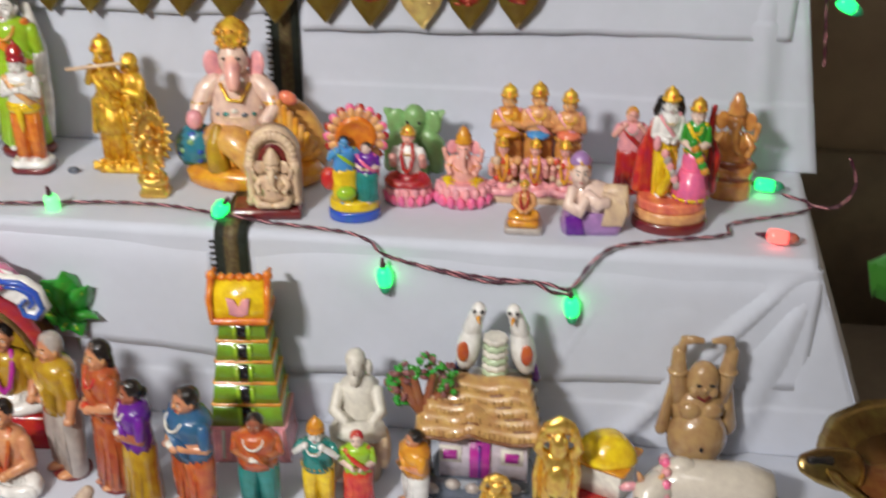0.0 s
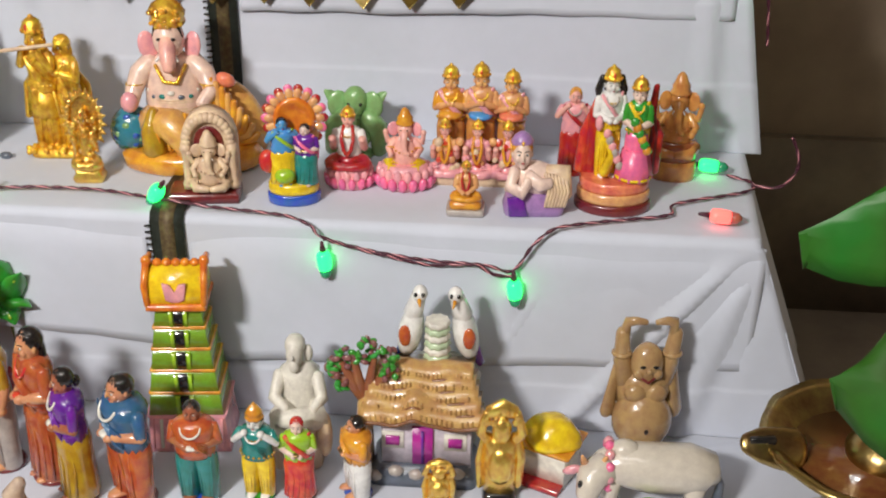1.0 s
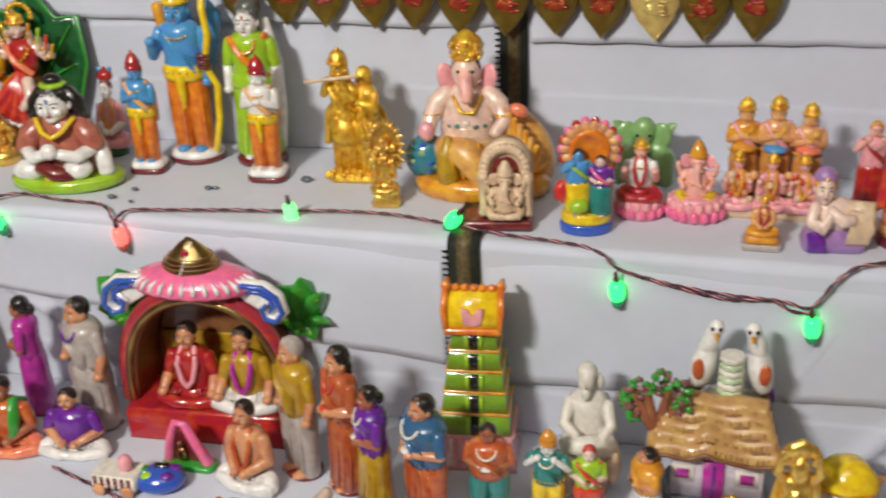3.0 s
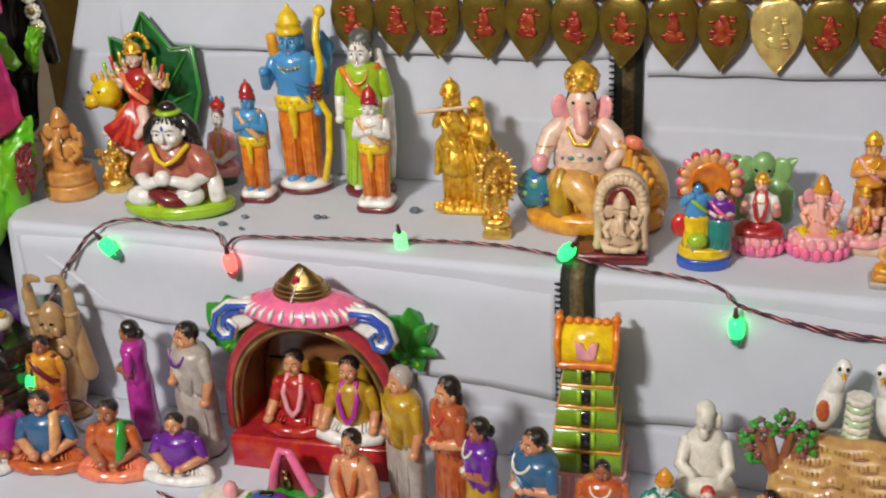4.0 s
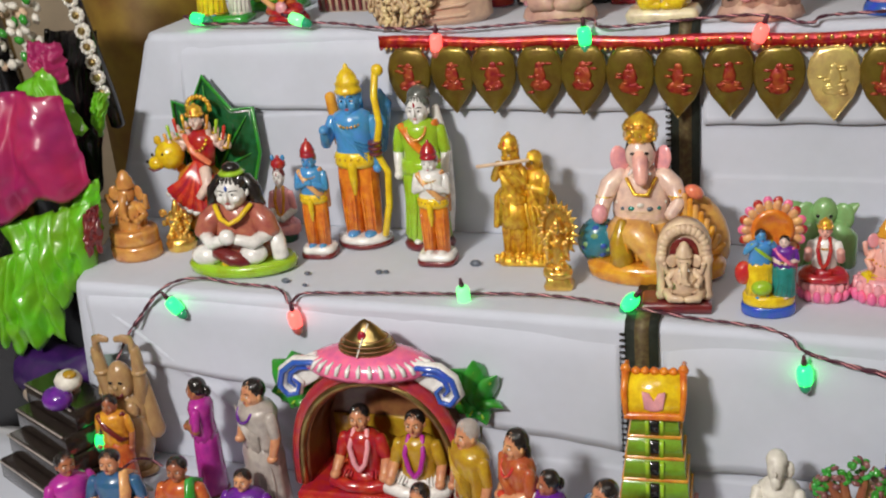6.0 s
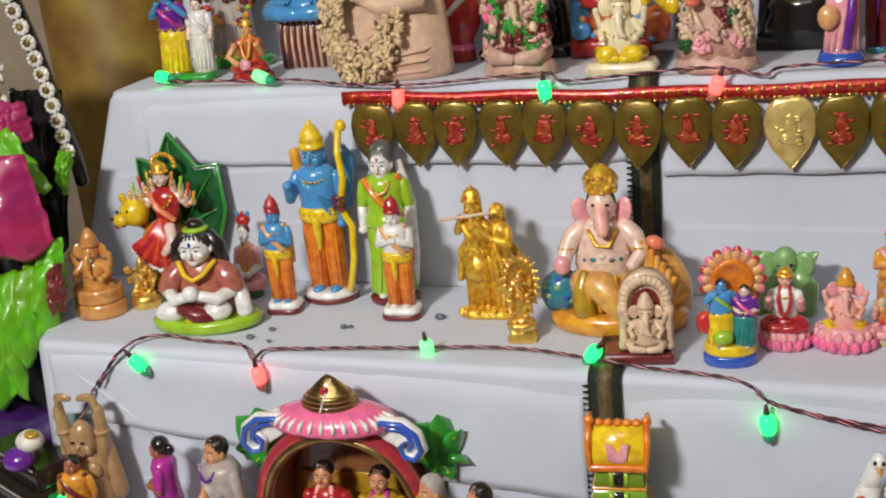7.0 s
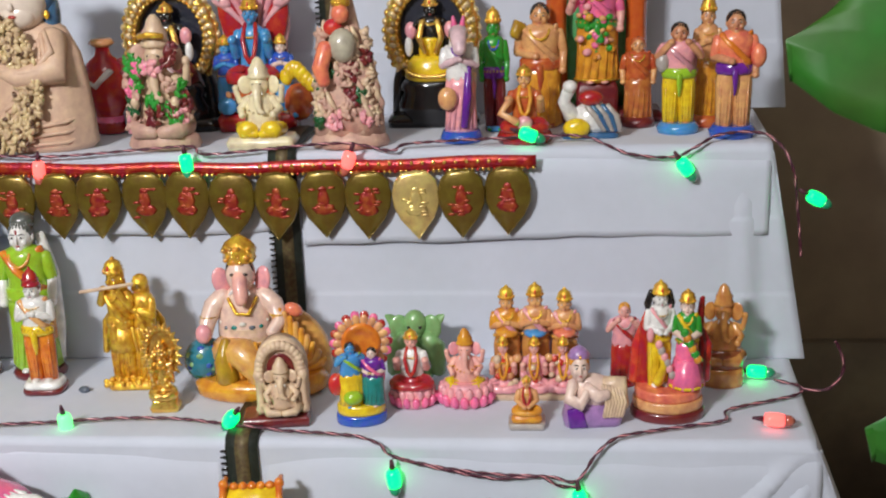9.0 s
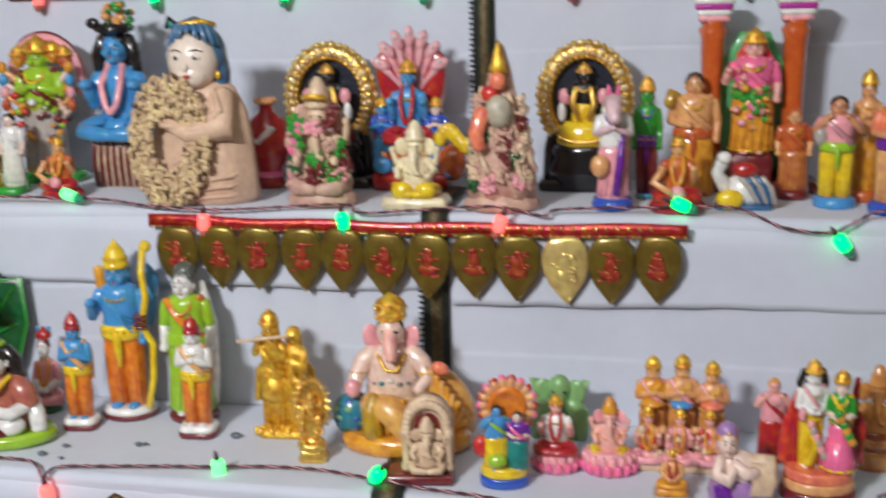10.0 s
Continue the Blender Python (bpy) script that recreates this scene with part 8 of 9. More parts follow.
s = Sculpt()
s.slab((0, 0, 0), 0.09, 0.05, [(0, 0), (0.002, 0.05), (0, 0.085), (-0.004, 0.09)], CREAM, 0.4)
for i in range(8):
    s.tube([(-0.042 + 0.012 * i, -0.027, 0.004), (-0.042 + 0.012 * i, -0.030, 0.045), (-0.040 + 0.0115 * i, -0.027, 0.086)], 0.0032, MAROON, 6)
s.m = Matrix.Translation((0, 0, 0.085))
sitter(s, 0.20, BLUE, BLUE, BLUE, HAIR, None, "long", "bless", 0.86, None, ROSE)
for sx in (-1, 1):
    s.tube([(sx * 0.022, 0.004, 0.180), (sx * 0.032, 0.002, 0.150), (sx * 0.036, 0.004, 0.118)], [0.010, 0.013, 0.007], HAIR, 9)
s.ell((0, 0.0, 0.195), (0.034, 0.03, 0.012), BLACK)
s.ell((-0.030, -0.012, 0.205), (0.012, 0.008, 0.010), BLACK)
blob_cover(s, 26, rnd, ((-0.016, 0.034), (-0.02, 0.01), (0.195, 0.235)), 0.008, [GREEN, DKGREEN, PEACH, AMBER])
sized(s.thing("krishna_figurine", -0.129, 0.449, ZC, 0, "blue child god with flowered turban on a striped basket", DOLL), 1.0, 0.934)

s = Sculpt()
s.lathe([(0.016, 0), (0.020, 0.004), (0.016, 0.03), (0.027, 0.06), (0.028, 0.09), (0.022, 0.12), (0.010, 0.135), (0.008, 0.15)], RED, n=20)
s.lathe([(0.010, 0), (0.016, 0.006), (0.012, 0.014)], PEACH, (0, 0, 0.148), n=14)
s.tube([(-0.024, -0.012, 0.10), (-0.004, -0.028, 0.085), (0.014, -0.022, 0.11)], 0.005, WHITE, 7)
s.lathe([(0.017, 0.0), (0.018, 0.03)], PINK, n=16)
s.thing("red_doll", 0.126, 0.450, ZC, 0, "round glossy red doll with white sash", DOLL).scale = (1.30, 1.1, 0.919)


def panchamukhi():
    s = Sculpt()
    s.slab((0, 0, 0), 0.12, 0.055, [(0, 0), (0.002, 0.012), (-0.004, 0.02)], GREEN, 0.5)
    s.tube([(0.062 * math.cos(a), 0.02, 0.185 + 0.070 * math.sin(a)) for a in np.linspace(-0.4, math.pi + 0.4, 22)], 0.0085, ROSE, 8)
    s.tube([(0.068 * math.cos(a), 0.02, 0.185 + 0.077 * math.sin(a)) for a in np.linspace(-0.4, math.pi + 0.4, 22)], 0.004, MAROON, 7)
    s.m = Matrix.Translation((0, 0, 0.018))
    person(s, 0.225, LIME, LIME, GREY, AMBER, GOLDP, "short", "pray", "skirt", MAROON, 1.1, None, YELLOW)
    for i, sx in enumerate((-0.042, -0.022, 0.022, 0.042)):
        face(s, (sx, 0.008, 0.198 + 0.008 * (i in (1, 2))), 0.013, (AMBER, BRICK)[i % 2], AMBER, GOLDP, None)
    for i in range(8):
        sx = -1 if i % 2 else 1
        zz = 0.175 - 0.022 * (i // 2)
        s.tube([(sx * 0.02, 0, 0.165), (sx * 0.044, -0.005, zz - 0.01), (sx * 0.058, -0.012, zz + 0.006)], [0.008, 0.007, 0.005], (FAIR, PEACH, AMBER)[i % 3], 8)
        s.ell((sx * 0.060, -0.014, zz + 0.012), (0.008, 0.007, 0.011), (AMBER, BLUE, ROSE, BRICK)[i // 2])
    blob_cover(s, 30, rnd, ((-0.05, 0.05), (-0.035, -0.025), (0.06, 0.14)), 0.007, [LIME, AMBER, SCARLET, WHITE, MAROON])
    return sized(s.thing("hanuman_figurine", -0.283, 0.470, ZC, 0, "many-faced green and orange god under a pink arch", DOLL), 1.024, 0.968)


panchamukhi()
s = Sculpt()
s.slab((0, 0, 0), 0.10, 0.05, [(0, 0), (0.002, 0.008), (-0.003, 0.014)], GREEN, 0.5)
s.m = Matrix.Translation((-0.016, 0, 0.012))
person(s, 0.140, BLUE, PURPLE, YELLOW, HAIR, GOLDP, "long", "flute", "skirt", MAGENTA, 1.15)
s.m = Matrix.Translation((0.030, 0.006, 0.012))
person(s, 0.120, FAIR, WHITE, BONE, HAIR, None, "long", "down", "skirt", WHITE, 1.0)
s.thing("krishna_radha_figurine", -0.318, 0.360, ZC, 6, "blue flute player and pale consort on a green base", DOLL)
for x, y, q, lab in ((-0.186, 0.337, 0.89, "small seated goddess in scarlet with a crown"), (0.787, 0.313, 0.98, "seated goddess in scarlet and gold with offerings")):
    s = Sculpt()
    s.lathe([(0.036, 0), (0.040, 0.008), (0.032, 0.022)], RED, sy=0.7, n=20, flute=10, depth=0.05)
    s.m = Matrix.Translation((0, 0, 0.016))
    sitter(s, 0.100, PEACH, BRICK, RED, HAIR, GOLDP, "short", "bless", 0.9, None, AMBER)
    s.ell((0, -0.024, 0.016), (0.012, 0.008, 0.011), ROSE)
    s.tube([(-0.02, -0.015, 0.05), (-0.034, -0.02, 0.03), (-0.01, -0.03, 0.018)], 0.006, PEACH, 7)
    sized(s.thing("goddess_figurine", x, y, ZC, 0, lab, DOLL), q, q)

s = Sculpt()
s.lathe([(0.031, 0), (0.033, 0.006), (0.028, 0.018)], DEEPBLUE, n=20)
s.m = Matrix.Translation((0, 0, 0.014))
HORSE = paint("shell_pink", (0.74, 0.52, 0.56), 0.25)
person(s, 0.165, HORSE, WHITE, ROSE, HORSE, None, None, "pray", "skirt", WHITE, 0.95, None, PURPLE)
s.tube([(0.006, -0.020, 0.012), (0.012, -0.020, 0.06), (0.014, -0.014, 0.10)], [0.006, 0.007, 0.005], PURPLE, 8)
s.tube([(0, -0.010, 0.152), (0.002, -0.030, 0.142), (0.004, -0.040, 0.128)], [0.015, 0.012, 0.009], HORSE, 10)
for sx in (-1, 1):
    s.tube([(sx * 0.006, 0, 0.162), (sx * 0.008, 0, 0.176)], [0.005, 0.002], PINK, 7)
s.ell((-0.018, -0.022, 0.055), (0.015, 0.010, 0.018), PEACH)
sized(s.thing("horse_god_figurine", 0.695, 0.332, ZC, 0, "white and pink horse-headed god on a blue base", DOLL), 0.949, 0.936)
s = Sculpt()
s.lathe([(0.020, 0), (0.021, 0.008)], BLUE, n=16)
person(s, 0.170, GREEN, GREEN, MAROON, HAIR, GOLDP, "long", "down", "legs", None, 1.0, None, DEEPBLUE, PURPLE)
sized(s.thing("parrot_god_figurine", 0.741, 0.407, ZC, 0, "slim green-skinned god with a gold crown", DOLL), 0.688, 1.009)
s = Sculpt()
s.lathe([(0.034, 0), (0.036, 0.008)], BRICK, n=18)
person(s, 0.200, PEACH, PEACH, AMBER, HAIR, None, "short", "hold", "skirt", PEACH, 1.3, WHITE, GOLDP, BRICK)
s.tube([(-0.045, -0.02, 0.15), (-0.040, -0.015, 0.165), (-0.030, -0.01, 0.160)], [0.010, 0.012, 0.009], MUSTARD, 8)
sized(s.thing("saint_figurine", 0.809, 0.437, ZC, 0, "orange robed saint with black hair knot", DOLL), 0.819, 0.930)


def mandapam():
    ob = sized(empty_thing("pillared_shrine", 0.902, 0.477, ZC, 0, "orange pillared shrine with striped capitals", "model shrine"), 0.859, 0.961)
    s = Sculpt()
    s.slab((0, 0, 0), 0.215, 0.07, [(0, 0), (0.002, 0.01), (-0.004, 0.02)], MAROON, 0.2)
    s.part("plinth", ob, "maroon plinth")
    for x in (-0.078, 0.062):
        s = Sculpt()
        s.lathe([(0.021, 0.02), (0.019, 0.05), (0.017, 0.16), (0.020, 0.24), (0.024, 0.255), (0.019, 0.262), (0.026, 0.27)], paint("vermilion_glaze", (0.58, 0.11, 0.02), 0.2, vary=0.08), (x, 0, 0), n=20, flute=6, depth=0.06)
        p = s.part("pillar", ob, "orange fluted pillar")
        s = Sculpt()
        for i, m in enumerate((ROSE, WHITE, MAGENTA, WHITE)):
            s.slab((x, 0, 0.268 + 0.009 * i), 0.05 + 0.006 * i, 0.045, [(0, 0), (0.002, 0.0045), (0, 0.009)], m, 0.3)
        s.part("capital", p, "pink and white striped capital")
    s = Sculpt()
    s.outline([(-0.060, 0.02), (-0.062, 0.20), (-0.03, 0.25), (0.02, 0.25), (0.046, 0.20), (0.044, 0.02)], 0.03, 0.006, paint("pale_green_panel", (0.10, 0.40, 0.14), 0.35), 0)
    s.part("back_panel", ob, "pale green back panel")
    return ob


mandapam()
s = Sculpt()
s.slab((0, 0, 0), 0.07, 0.045, [(0, 0), (0, 0.06), (-0.006, 0.075)], MAROON, 0.3)
s.m = Matrix.Translation((0, 0, 0.070))
person(s, 0.190, PINKSKIN, PINK, AMBER, PINK, GOLDP, "long", "bless", "skirt", PINK, 1.25, PURPLE, GOLDP, GREEN)
s.m = Matrix()
s.outline([(-0.030, 0.16), (-0.028, 0.23), (0.0, 0.275), (0.028, 0.23), (0.030, 0.16)], 0.018, 0.008, SCARLET, 0.002)
blob_cover(s, 40, rnd, ((-0.032, 0.032), (-0.034, -0.022), (0.11, 0.21)), 0.0065, [PINK, ROSE, AMBER, GREEN, PEACH])
sized(s.thing("murugan_figurine", 0.895, 0.456, ZC, 0, "pink and gold garlanded god in a shrine", DOLL), 0.900, 0.908)
ob = sized(empty_thing("swan_ornament", 0.875, 0.342, ZC, 0, "grey and white swan with red and yellow sides", "ornament"), 0.906, 0.926)
s = Sculpt()
s.ell((0.010, 0, 0.030), (0.036, 0.022, 0.026), WHITE, n=16, k=9)
s.tube([(-0.022, -0.004, 0.035), (-0.036, -0.008, 0.058), (-0.026, -0.012, 0.080)], [0.014, 0.010, 0.011], WHITE, 10)
s.ell((-0.026, -0.016, 0.082), (0.012, 0.013, 0.010), WHITE)
s.part("body", ob)
s = Sculpt()
for i in range(5):
    s.tube([(0.0 + 0.008 * i, -0.020, 0.052), (0.014 + 0.008 * i, -0.025, 0.036), (0.028 + 0.006 * i, -0.018, 0.014)], 0.005, DENIM if i % 2 else GREY, 7)
s.part("wing", ob, "blue grey wing feathers")
s = Sculpt()
s.ell((-0.016, -0.022, 0.018), (0.022, 0.012, 0.016), YELLOW)
s.ell((0.006, -0.020, 0.064), (0.020, 0.012, 0.012), RED)
s.part("saddle", ob, "yellow and red trappings")
s = Sculpt()
s.slab((0.006, 0, 0), 0.09, 0.045, [(0, 0), (0.001, 0.005), (-0.003, 0.010)], DENIM, 0.6)
s.part("base", ob)

for nm, x, y, h, kw, lab, wide, high in (
        ("orange_goddess_figurine", 0.954, 0.419, 0.142, dict(skin=PEACH, top=BRICK, bottom=paint("copper_sari", (0.48, 0.15, 0.04), 0.22), hair=BRICK, cap="long", slim=1.15, hands="down", sash=BRICK, necklace=GOLDP, base=MAROON), "copper orange goddess holding a gold cloth", 0.859, 0.872),
        ("piper_figurine", 1.008, 0.369, 0.166, dict(skin=SKIN, top=ROSE, bottom=YELLOW, cap="short", slim=1.15, hands="flute", sash=paint("dusty_pink", (0.55, 0.25, 0.30), 0.3), legs="legs", belt=LIME, base=BLUE), "piper figurine in dusty pink and yellow on blue base", 0.885, 0.891),
        ("gold_crowned_figurine", 1.054, 0.416, 0.172, dict(skin=PEACH, top=PEACH, bottom=AMBER, crown=GOLDP, cap="long", slim=0.95, hands="pray", base=BRICK), "slim orange god with a tall gold crown", 0.7, 0.971),
        ("drummer_figurine", 1.080, 0.332, 0.172, dict(skin=SKIN, top=CORAL, bottom=PEACH, crown=None, cap="short", slim=1.12, hands="hold", sash=ORANGE, legs="legs", belt=PURPLE, base=DEEPBLUE), "drummer figurine in orange with purple belt on blue base", 0.921, 0.962)):
    base = kw.pop("base")
    s = Sculpt()
    s.lathe([(0.20 * h, 0), (0.21 * h, 0.01), (0.17 * h, 0.018)], base, n=20)
    s.m = Matrix.Translation((0, 0, 0.012))
    person(s, h, **kw)
    if nm in ("piper_figurine", "drummer_figurine"):
        s.ell((0.20 * h if nm[0] == "d" else -0.16 * h, -0.05 * h, 0.62 * h), (0.07 * h, 0.06 * h, 0.10 * h), CORAL if nm[0] == "d" else GREY)
    sized(s.thing(nm, x, y, ZC, -4, lab, DOLL), wide, high)

# ---- beside the stand ----
def drape(ob, name, mat, tl, tr, br, bl, folds, depth, seed, label=""):
    """Crumpled silk hanging between four corners, gathered along its top."""
    tl, tr, br, bl = (Vector(p) for p in (tl, tr, br, bl))
    s = Sculpt()
    rows = []
    for j in range(25):
        v = j / 24
        row = []
        for i in range(61):
            u = i / 60
            p = tl.lerp(tr, u).lerp(bl.lerp(br, u), v)
            w = u + 0.10 * noise.noise(Vector((u * 3, v * 1.5, seed)))
            pleat = abs(math.sin(math.pi * folds * w)) ** 0.7
            p.y -= depth * (0.35 + 0.65 * math.sin(math.pi * min(1, v * 0.62 + 0.12))) * (pleat - 0.5) + depth * 1.6 * math.sin(math.pi * u) * math.sin(math.pi * min(1, v * 0.8)) + 0.008 * noise.noise(Vector((u * 9, v * 7, seed + 4)))
            p.z += v * 0.010 * math.sin(2 * math.pi * folds * w) + 0.004 * noise.noise(Vector((u * 6, v * 5, seed + 9)))
            row.append(p)
        rows.append(row)
    s.skin(rows, mat, close=False)
    part = s.part(name, ob, label)
    sol = part.modifiers.new("thickness", "SOLIDIFY")
    sol.thickness = 0.0012
    return part


def draped_idol():
    ob = empty_thing("draped_idol", -0.700, 0.15, 0.0, 0, "tall idol dressed in parrot green and fuchsia silk", "idol")
    s = Sculpt()
    s.lathe([(0.13, 0), (0.15, 0.1), (0.14, 0.5), (0.15, 0.72), (0.12, 0.95), (0.10, 1.15), (0.09, 1.30)], BLACK, n=24)
    s.part("stand", ob, "black core behind the silk")
    drape(ob, "backing_drape", BLACK, (0.114, 0.095, 1.182), (0.219, 0.095, 1.18), (0.171, 0.095, 0.91), (0.064, 0.095, 0.907), 3, 0.006, 7.7, "black cloth behind the chain")
    drape(ob, "shoulder_fold", FUCHSIA, (0.168, -0.015, 1.187), (0.229, -0.015, 1.183), (0.232, -0.015, 1.13), (0.168, -0.015, 1.139), 2, 0.012, 2.1, "fuchsia silk shoulder")
    drape(ob, "petal_fold", PLEAT, (0.146, -0.035, 1.116), (0.21, -0.035, 1.154), (0.264, -0.035, 1.061), (0.196, -0.035, 1.036), 2, 0.016, 3.3, "parrot green petal of silk")
    drape(ob, "petal_fold", PLEAT, (0.246, 0.02, 1.099), (0.273, 0.02, 1.095), (0.249, 0.02, 1.033), (0.233, 0.02, 1.056), 2, 0.006, 5.3, "parrot green petal of silk")
    drape(ob, "skirt_fold", FUCHSIA, (0.094, -0.075, 1.127), (0.255, -0.075, 1.117), (0.281, -0.075, 0.977), (0.046, -0.075, 0.9), 2, 0.026, 1.4, "fuchsia silk skirt")
    drape(ob, "pleat", PLEAT, (0.204, -0.065, 0.952), (0.287, -0.065, 0.984), (0.274, -0.065, 0.898), (0.203, -0.065, 0.823), 3, 0.012, 6.2, "parrot green pleat")
    drape(ob, "pleat", PLEAT, (0.103, -0.09, 0.911), (0.282, -0.09, 0.955), (0.269, -0.09, 0.852), (0.151, -0.09, 0.726), 5, 0.018, 8.4, "parrot green pleat")
    drape(ob, "pleat", PLEAT, (0.084, -0.105, 0.856), (0.204, -0.105, 0.897), (0.2, -0.105, 0.736), (0.048, -0.105, 0.686), 4, 0.016, 9.1, "parrot green pleat")
    drape(ob, "lace_border", MAROON, (0.271, -0.095, 0.939), (0.303, -0.095, 0.959), (0.296, -0.095, 0.89), (0.264, -0.095, 0.875), 2, 0.006, 4.6, "maroon border with white lace edge")
    s = Sculpt()
    s.tube([(0.10, -0.08, 0.66), (0.20, -0.10, 0.64), (0.26, -0.08, 0.68), (0.30, -0.10, 0.60)], [0.05, 0.06, 0.05, 0.04], paint("violet_print", (0.04, 0.01, 0.10), 0.4), 10)
    for i in range(9):
        s.ell((0.13 + 0.022 * i, -0.158 + 0.012 * abs(i - 4) / 4, 0.64 + 0.02 * math.sin(i * 2.1)), (0.012, 0.004, 0.012), paint("paisley_grey", (0.35, 0.28, 0.22), 0.4), n=10, k=5)
    s.part("printed_hem", ob, "violet paisley printed cloth")
    return ob


draped_idol()


def jewel_chain():
    ob = empty_thing("jewel_chain", 0, 0, 0, 0, "hanging chain of round white crystal flowers", "jewel chain")
    for i in range(13):
        t = i / 12
        s = Sculpt()
        p = Vector((-0.535 + 0.062 * t + 0.012 * math.sin(t * 3), 0.205 + 0.01 * t, 1.385 - 0.300 * t))
        s.m = Matrix.Translation(p) @ Euler((radians(80), 0, radians(10))).to_matrix().to_4x4()
        s.lathe([(0.0125, 0), (0.0135, 0.003), (0.011, 0.006), (0.009, 0.005)], JEWEL, n=20, flute=10, depth=0.06)
        s.lathe([(0.006, 0.004), (0.006, 0.008), (0.003, 0.010)], BRASS, n=12)
        for k in range(8):
            a = 2 * math.pi * k / 8
            s.ell((0.0095 * math.cos(a), 0.0095 * math.sin(a), 0.006), 0.0028, JEWEL, n=6, k=4)
        s.part("crystal_flower", ob)
    s = Sculpt()
    s.tube([(-0.535, 0.215, 1.40), (-0.50, 0.222, 1.25), (-0.468, 0.225, 1.08), (-0.462, 0.225, 1.03)], 0.012, BLACK, 8)
    s.part("backing_band", ob, "black band behind the crystals")
    return ob


jewel_chain()
s = Sculpt()
r3 = random.Random(4)
for i in range(150):
    t = r3.random()
    s.ell((-0.585 + r3.uniform(-0.05, 0.045), 0.17 + r3.uniform(-0.02, 0.02), 1.38 - 0.24 * t), (0.010, 0.007, 0.006), BONE if r3.random() < 0.7 else (CREAM if r3.random() < 0.6 else GREEN), rot=(r3.uniform(0, 90), r3.uniform(0, 90), 0), n=6, k=4)
s.thing("jasmine_garland", 0, 0, 0, 0, "cluster of cream jasmine buds and leaves on the idol", "garland", kind="stuff")
s = Sculpt()
s.lathe([(0.17, 0), (0.17, 0.06), (0.15, 0.08), (0.15, 2.6), (0.18, 2.7), (0.18, 2.8)], OCHRE, n=40)
s.thing("pillar", -0.78, 0.85, 0, 0, "glossy ochre painted round pillar", "pillar", kind="structure")

ob = empty_thing("toy_harmonium", -0.45, -0.09, ZA, -24, "black lacquered stepped toy with white and blue lumps", "toy")
for i in range(4):
    s = Sculpt()
    s.slab((0, 0.012 * i, 0.034 * i), 0.15, 0.12 - 0.02 * i, [(0, 0), (0.001, 0.003), (0, 0.030), (-0.002, 0.033)], DARKWOOD, 0.05)
    t = s.part("tier", ob)
    s = Sculpt()
    s.tube([(-0.07, -0.062 + 0.022 * i, 0.034 * i + 0.033), (0.07, -0.062 + 0.022 * i, 0.034 * i + 0.033)], 0.0015, GREY, 6)
    s.part("edge_line", t, "thin pale edge line")
s = Sculpt()
s.ell((0.045, 0.0, 0.150), (0.026, 0.022, 0.018), PURPLE)
s.ell((0.050, 0.02, 0.172), (0.022, 0.02, 0.016), BONE)
s.ell((0.058, 0.02, 0.184), (0.012, 0.01, 0.006), MUSTARD)
s.part("top_knot", ob, "violet and cream bundle on top")
ob = empty_thing("toy_boat", -0.375, -0.055, ZA, 10, "brown toy boat hull with white stitched rim", "toy")
s = Sculpt()
s.tube([(-0.05, 0, 0.15), (-0.03, -0.01, 0.10), (0.0, -0.02, 0.07), (0.045, -0.02, 0.055)], [0.008, 0.022, 0.026, 0.016], paint("hull_brown", (0.16, 0.05, 0.025), 0.3), 12, flat=0.6)
s.tube([(0.0, -0.02, 0.05), (0.0, -0.02, 0.0)], [0.02, 0.024], MATS["hull_brown"], 10)
s.part("hull", ob)
s = Sculpt()
for i in range(9):
    s.ell((-0.045 + 0.0105 * i, -0.036 + 0.004 * abs(4 - i), 0.118 - 0.0105 * i), (0.004, 0.003, 0.004), WHITE, n=6, k=4)
s.part("stitching", ob, "white stitched rim")
s = Sculpt()
for i in range(3):
    s.outline([(-0.05 + 0.03 * i, 0.0), (-0.03 + 0.03 * i, 0.045 - 0.006 * i), (0.005 + 0.03 * i, 0.0)], 0.01 * i, 0.004, paint("mint_paper", (0.42, 0.55, 0.46), 0.5), 0.001)
s.thing("paper_flags", -0.345, -0.125, ZA, 12, "pale mint folded paper triangles", "paper")
s = Sculpt()
s.outline([(-0.03, 0.0), (0.035, 0.012), (-0.018, -0.035)], 0, 0.002, paint("grey_green_cloth", (0.20, 0.27, 0.25), 0.6), 0.001)
s.thing("cloth_tag", -0.385, -0.014, 0.735, 0, "small grey green cloth corner on the drape", "cloth")


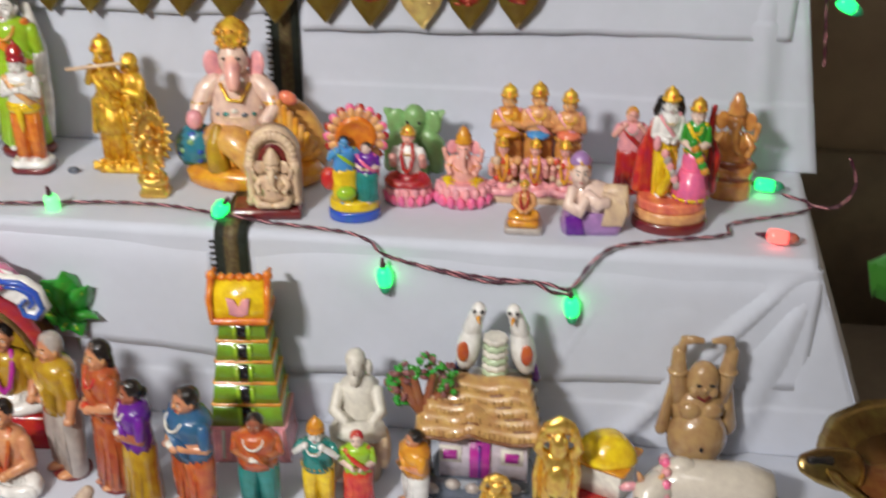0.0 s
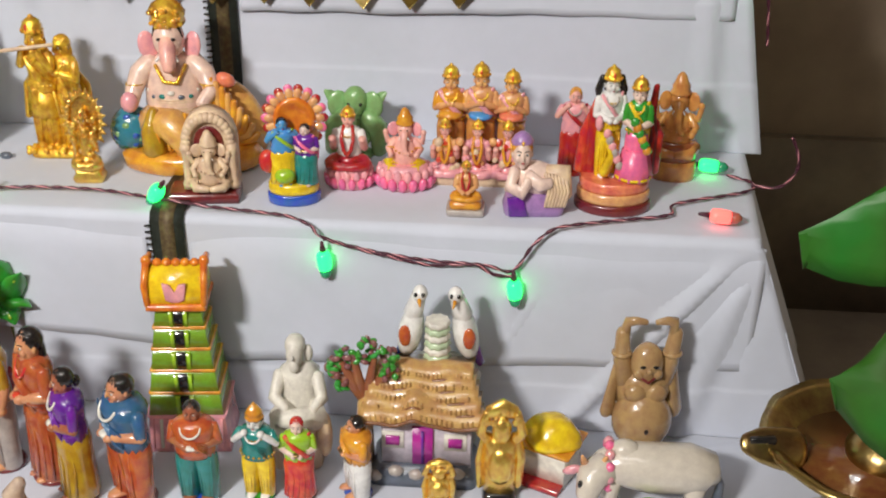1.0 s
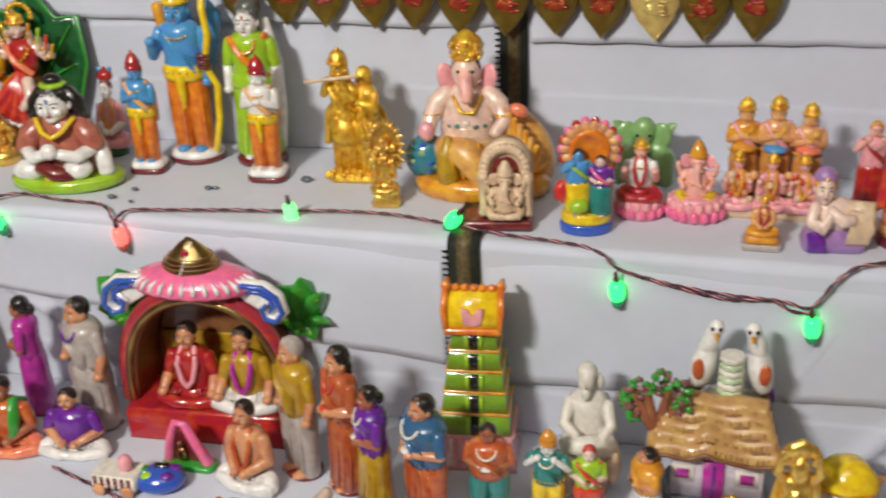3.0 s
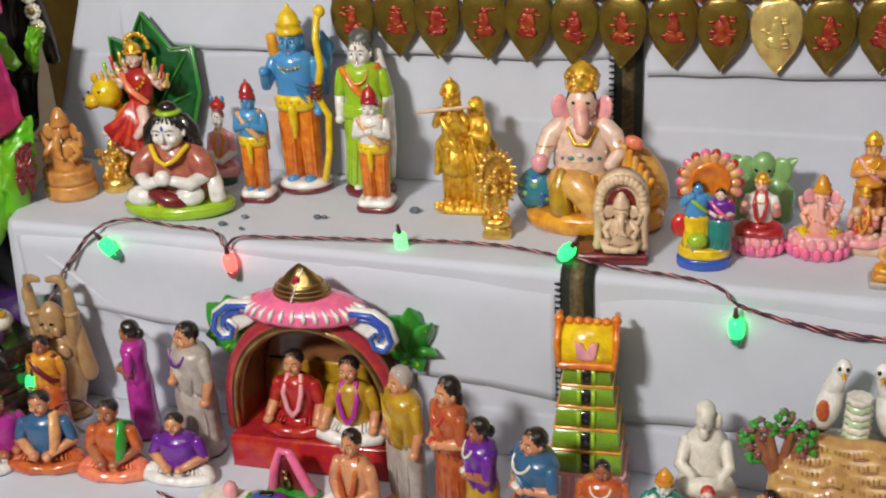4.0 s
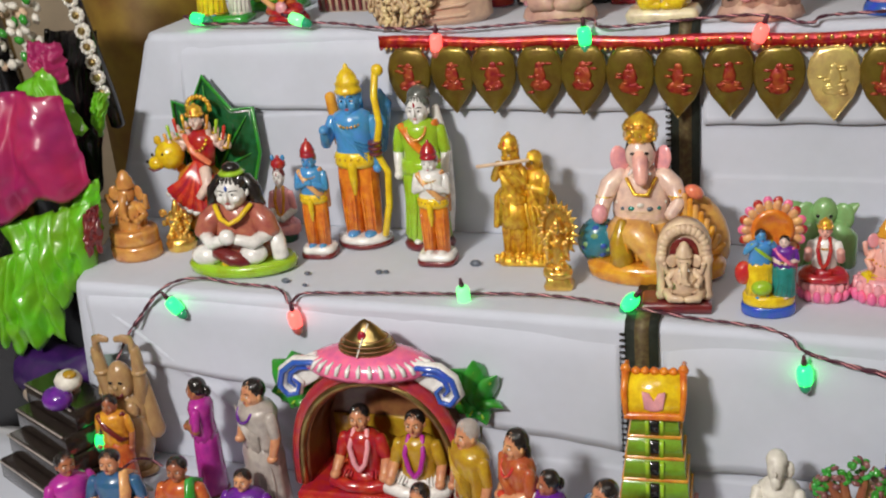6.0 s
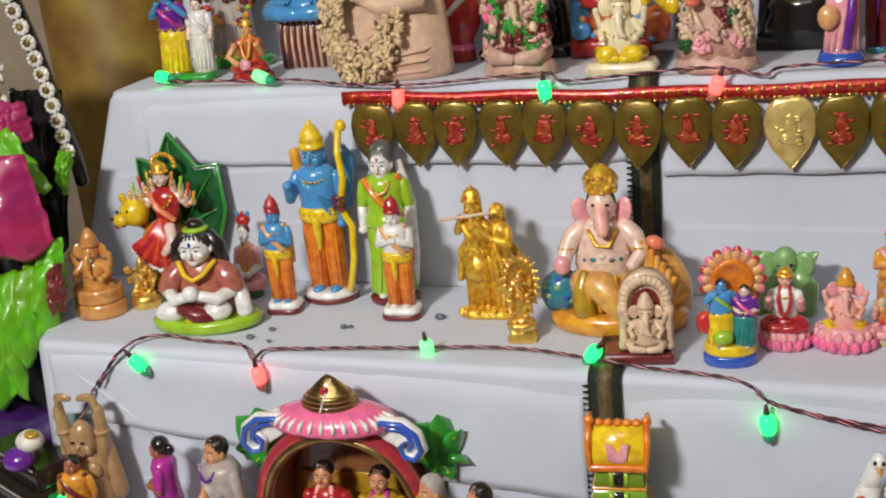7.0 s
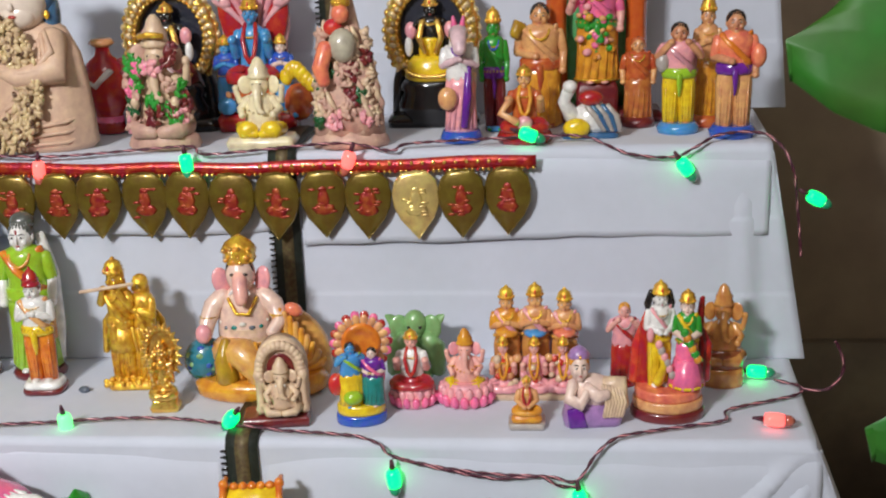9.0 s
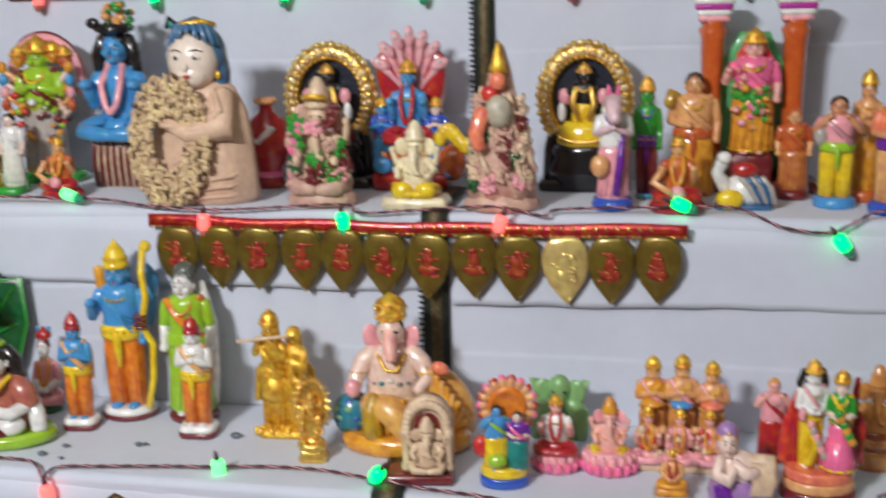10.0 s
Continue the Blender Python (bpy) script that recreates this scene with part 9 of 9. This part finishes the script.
# ---- big leafy plant between the stand and the viewer ----
def plant():
    ob = empty_thing("potted_plant", 1.32, -0.50, 0.0, 0, "broad-leaved green plant in a clay pot", "plant")
    s = Sculpt()
    s.lathe([(0.11, 0), (0.13, 0.01), (0.16, 0.26), (0.175, 0.27), (0.175, 0.31), (0.15, 0.31), (0.14, 0.28), (0.001, 0.275)], BRICK, n=28)
    s.part("pot", ob, "clay pot")
    leaves = [((-0.262, 0.01, 1.078), 0.26, 0.054, -14, 10), ((-0.343, -0.01, 1.362), 0.30, 0.105, -8, 4), ((-0.195, 0.06, 0.925), 0.26, 0.11, -20, 30), ((-0.22, 0.0, 1.47), 0.28, 0.12, -40, -20), ((0.05, 0.02, 1.25), 0.25, 0.11, -60, 150), ((-0.15, -0.03, 1.22), 0.20, 0.09, -30, 20)]
    s = Sculpt()
    for (tx, ty, tz), *_ in leaves:
        s.tube([(0, 0, 0.28), (0.06, 0.0, tz * 0.55), (0.05, ty * 0.5, tz * 0.9), (tx * 0.25, ty, tz + 0.03)], [0.012, 0.009, 0.007, 0.005], paint("stem_green", (0.10, 0.16, 0.03), 0.4), 8)
    s.part("stems", ob, "green stems")
    for (tx, ty, tz), L, W, droop, turn in leaves:
        s = Sculpt()
        rings = []
        for i in range(13):
            t = i / 12
            w = W * (math.sin(math.pi * min(1, t * 0.93 + 0.07)) ** 0.75) * (1 - 0.25 * t)
            row = []
            for j in range(9):
                v = j / 8 * 2 - 1
                row.append((L * (1 - t), v * w * 0.35 - 0.02 * t, v * w - 0.06 * (1 - t) * 0 + 0.05 * math.sin(t * 2.4) - 0.02 * v * v + 0.006 * math.sin(9 * t + 3 * v)))
            rings.append(row)
        s.m = Matrix.Translation((tx, ty, tz)) @ Matrix.Rotation(radians(-turn), 4, "Z") @ Matrix.Rotation(radians(droop), 4, "Y")
        s.skin(rings, LEAF, close=False)
        lf = s.part("leaf", ob)
        sol = lf.modifiers.new("thickness", "SOLIDIFY")
        sol.thickness = 0.0015
    return ob


plant()
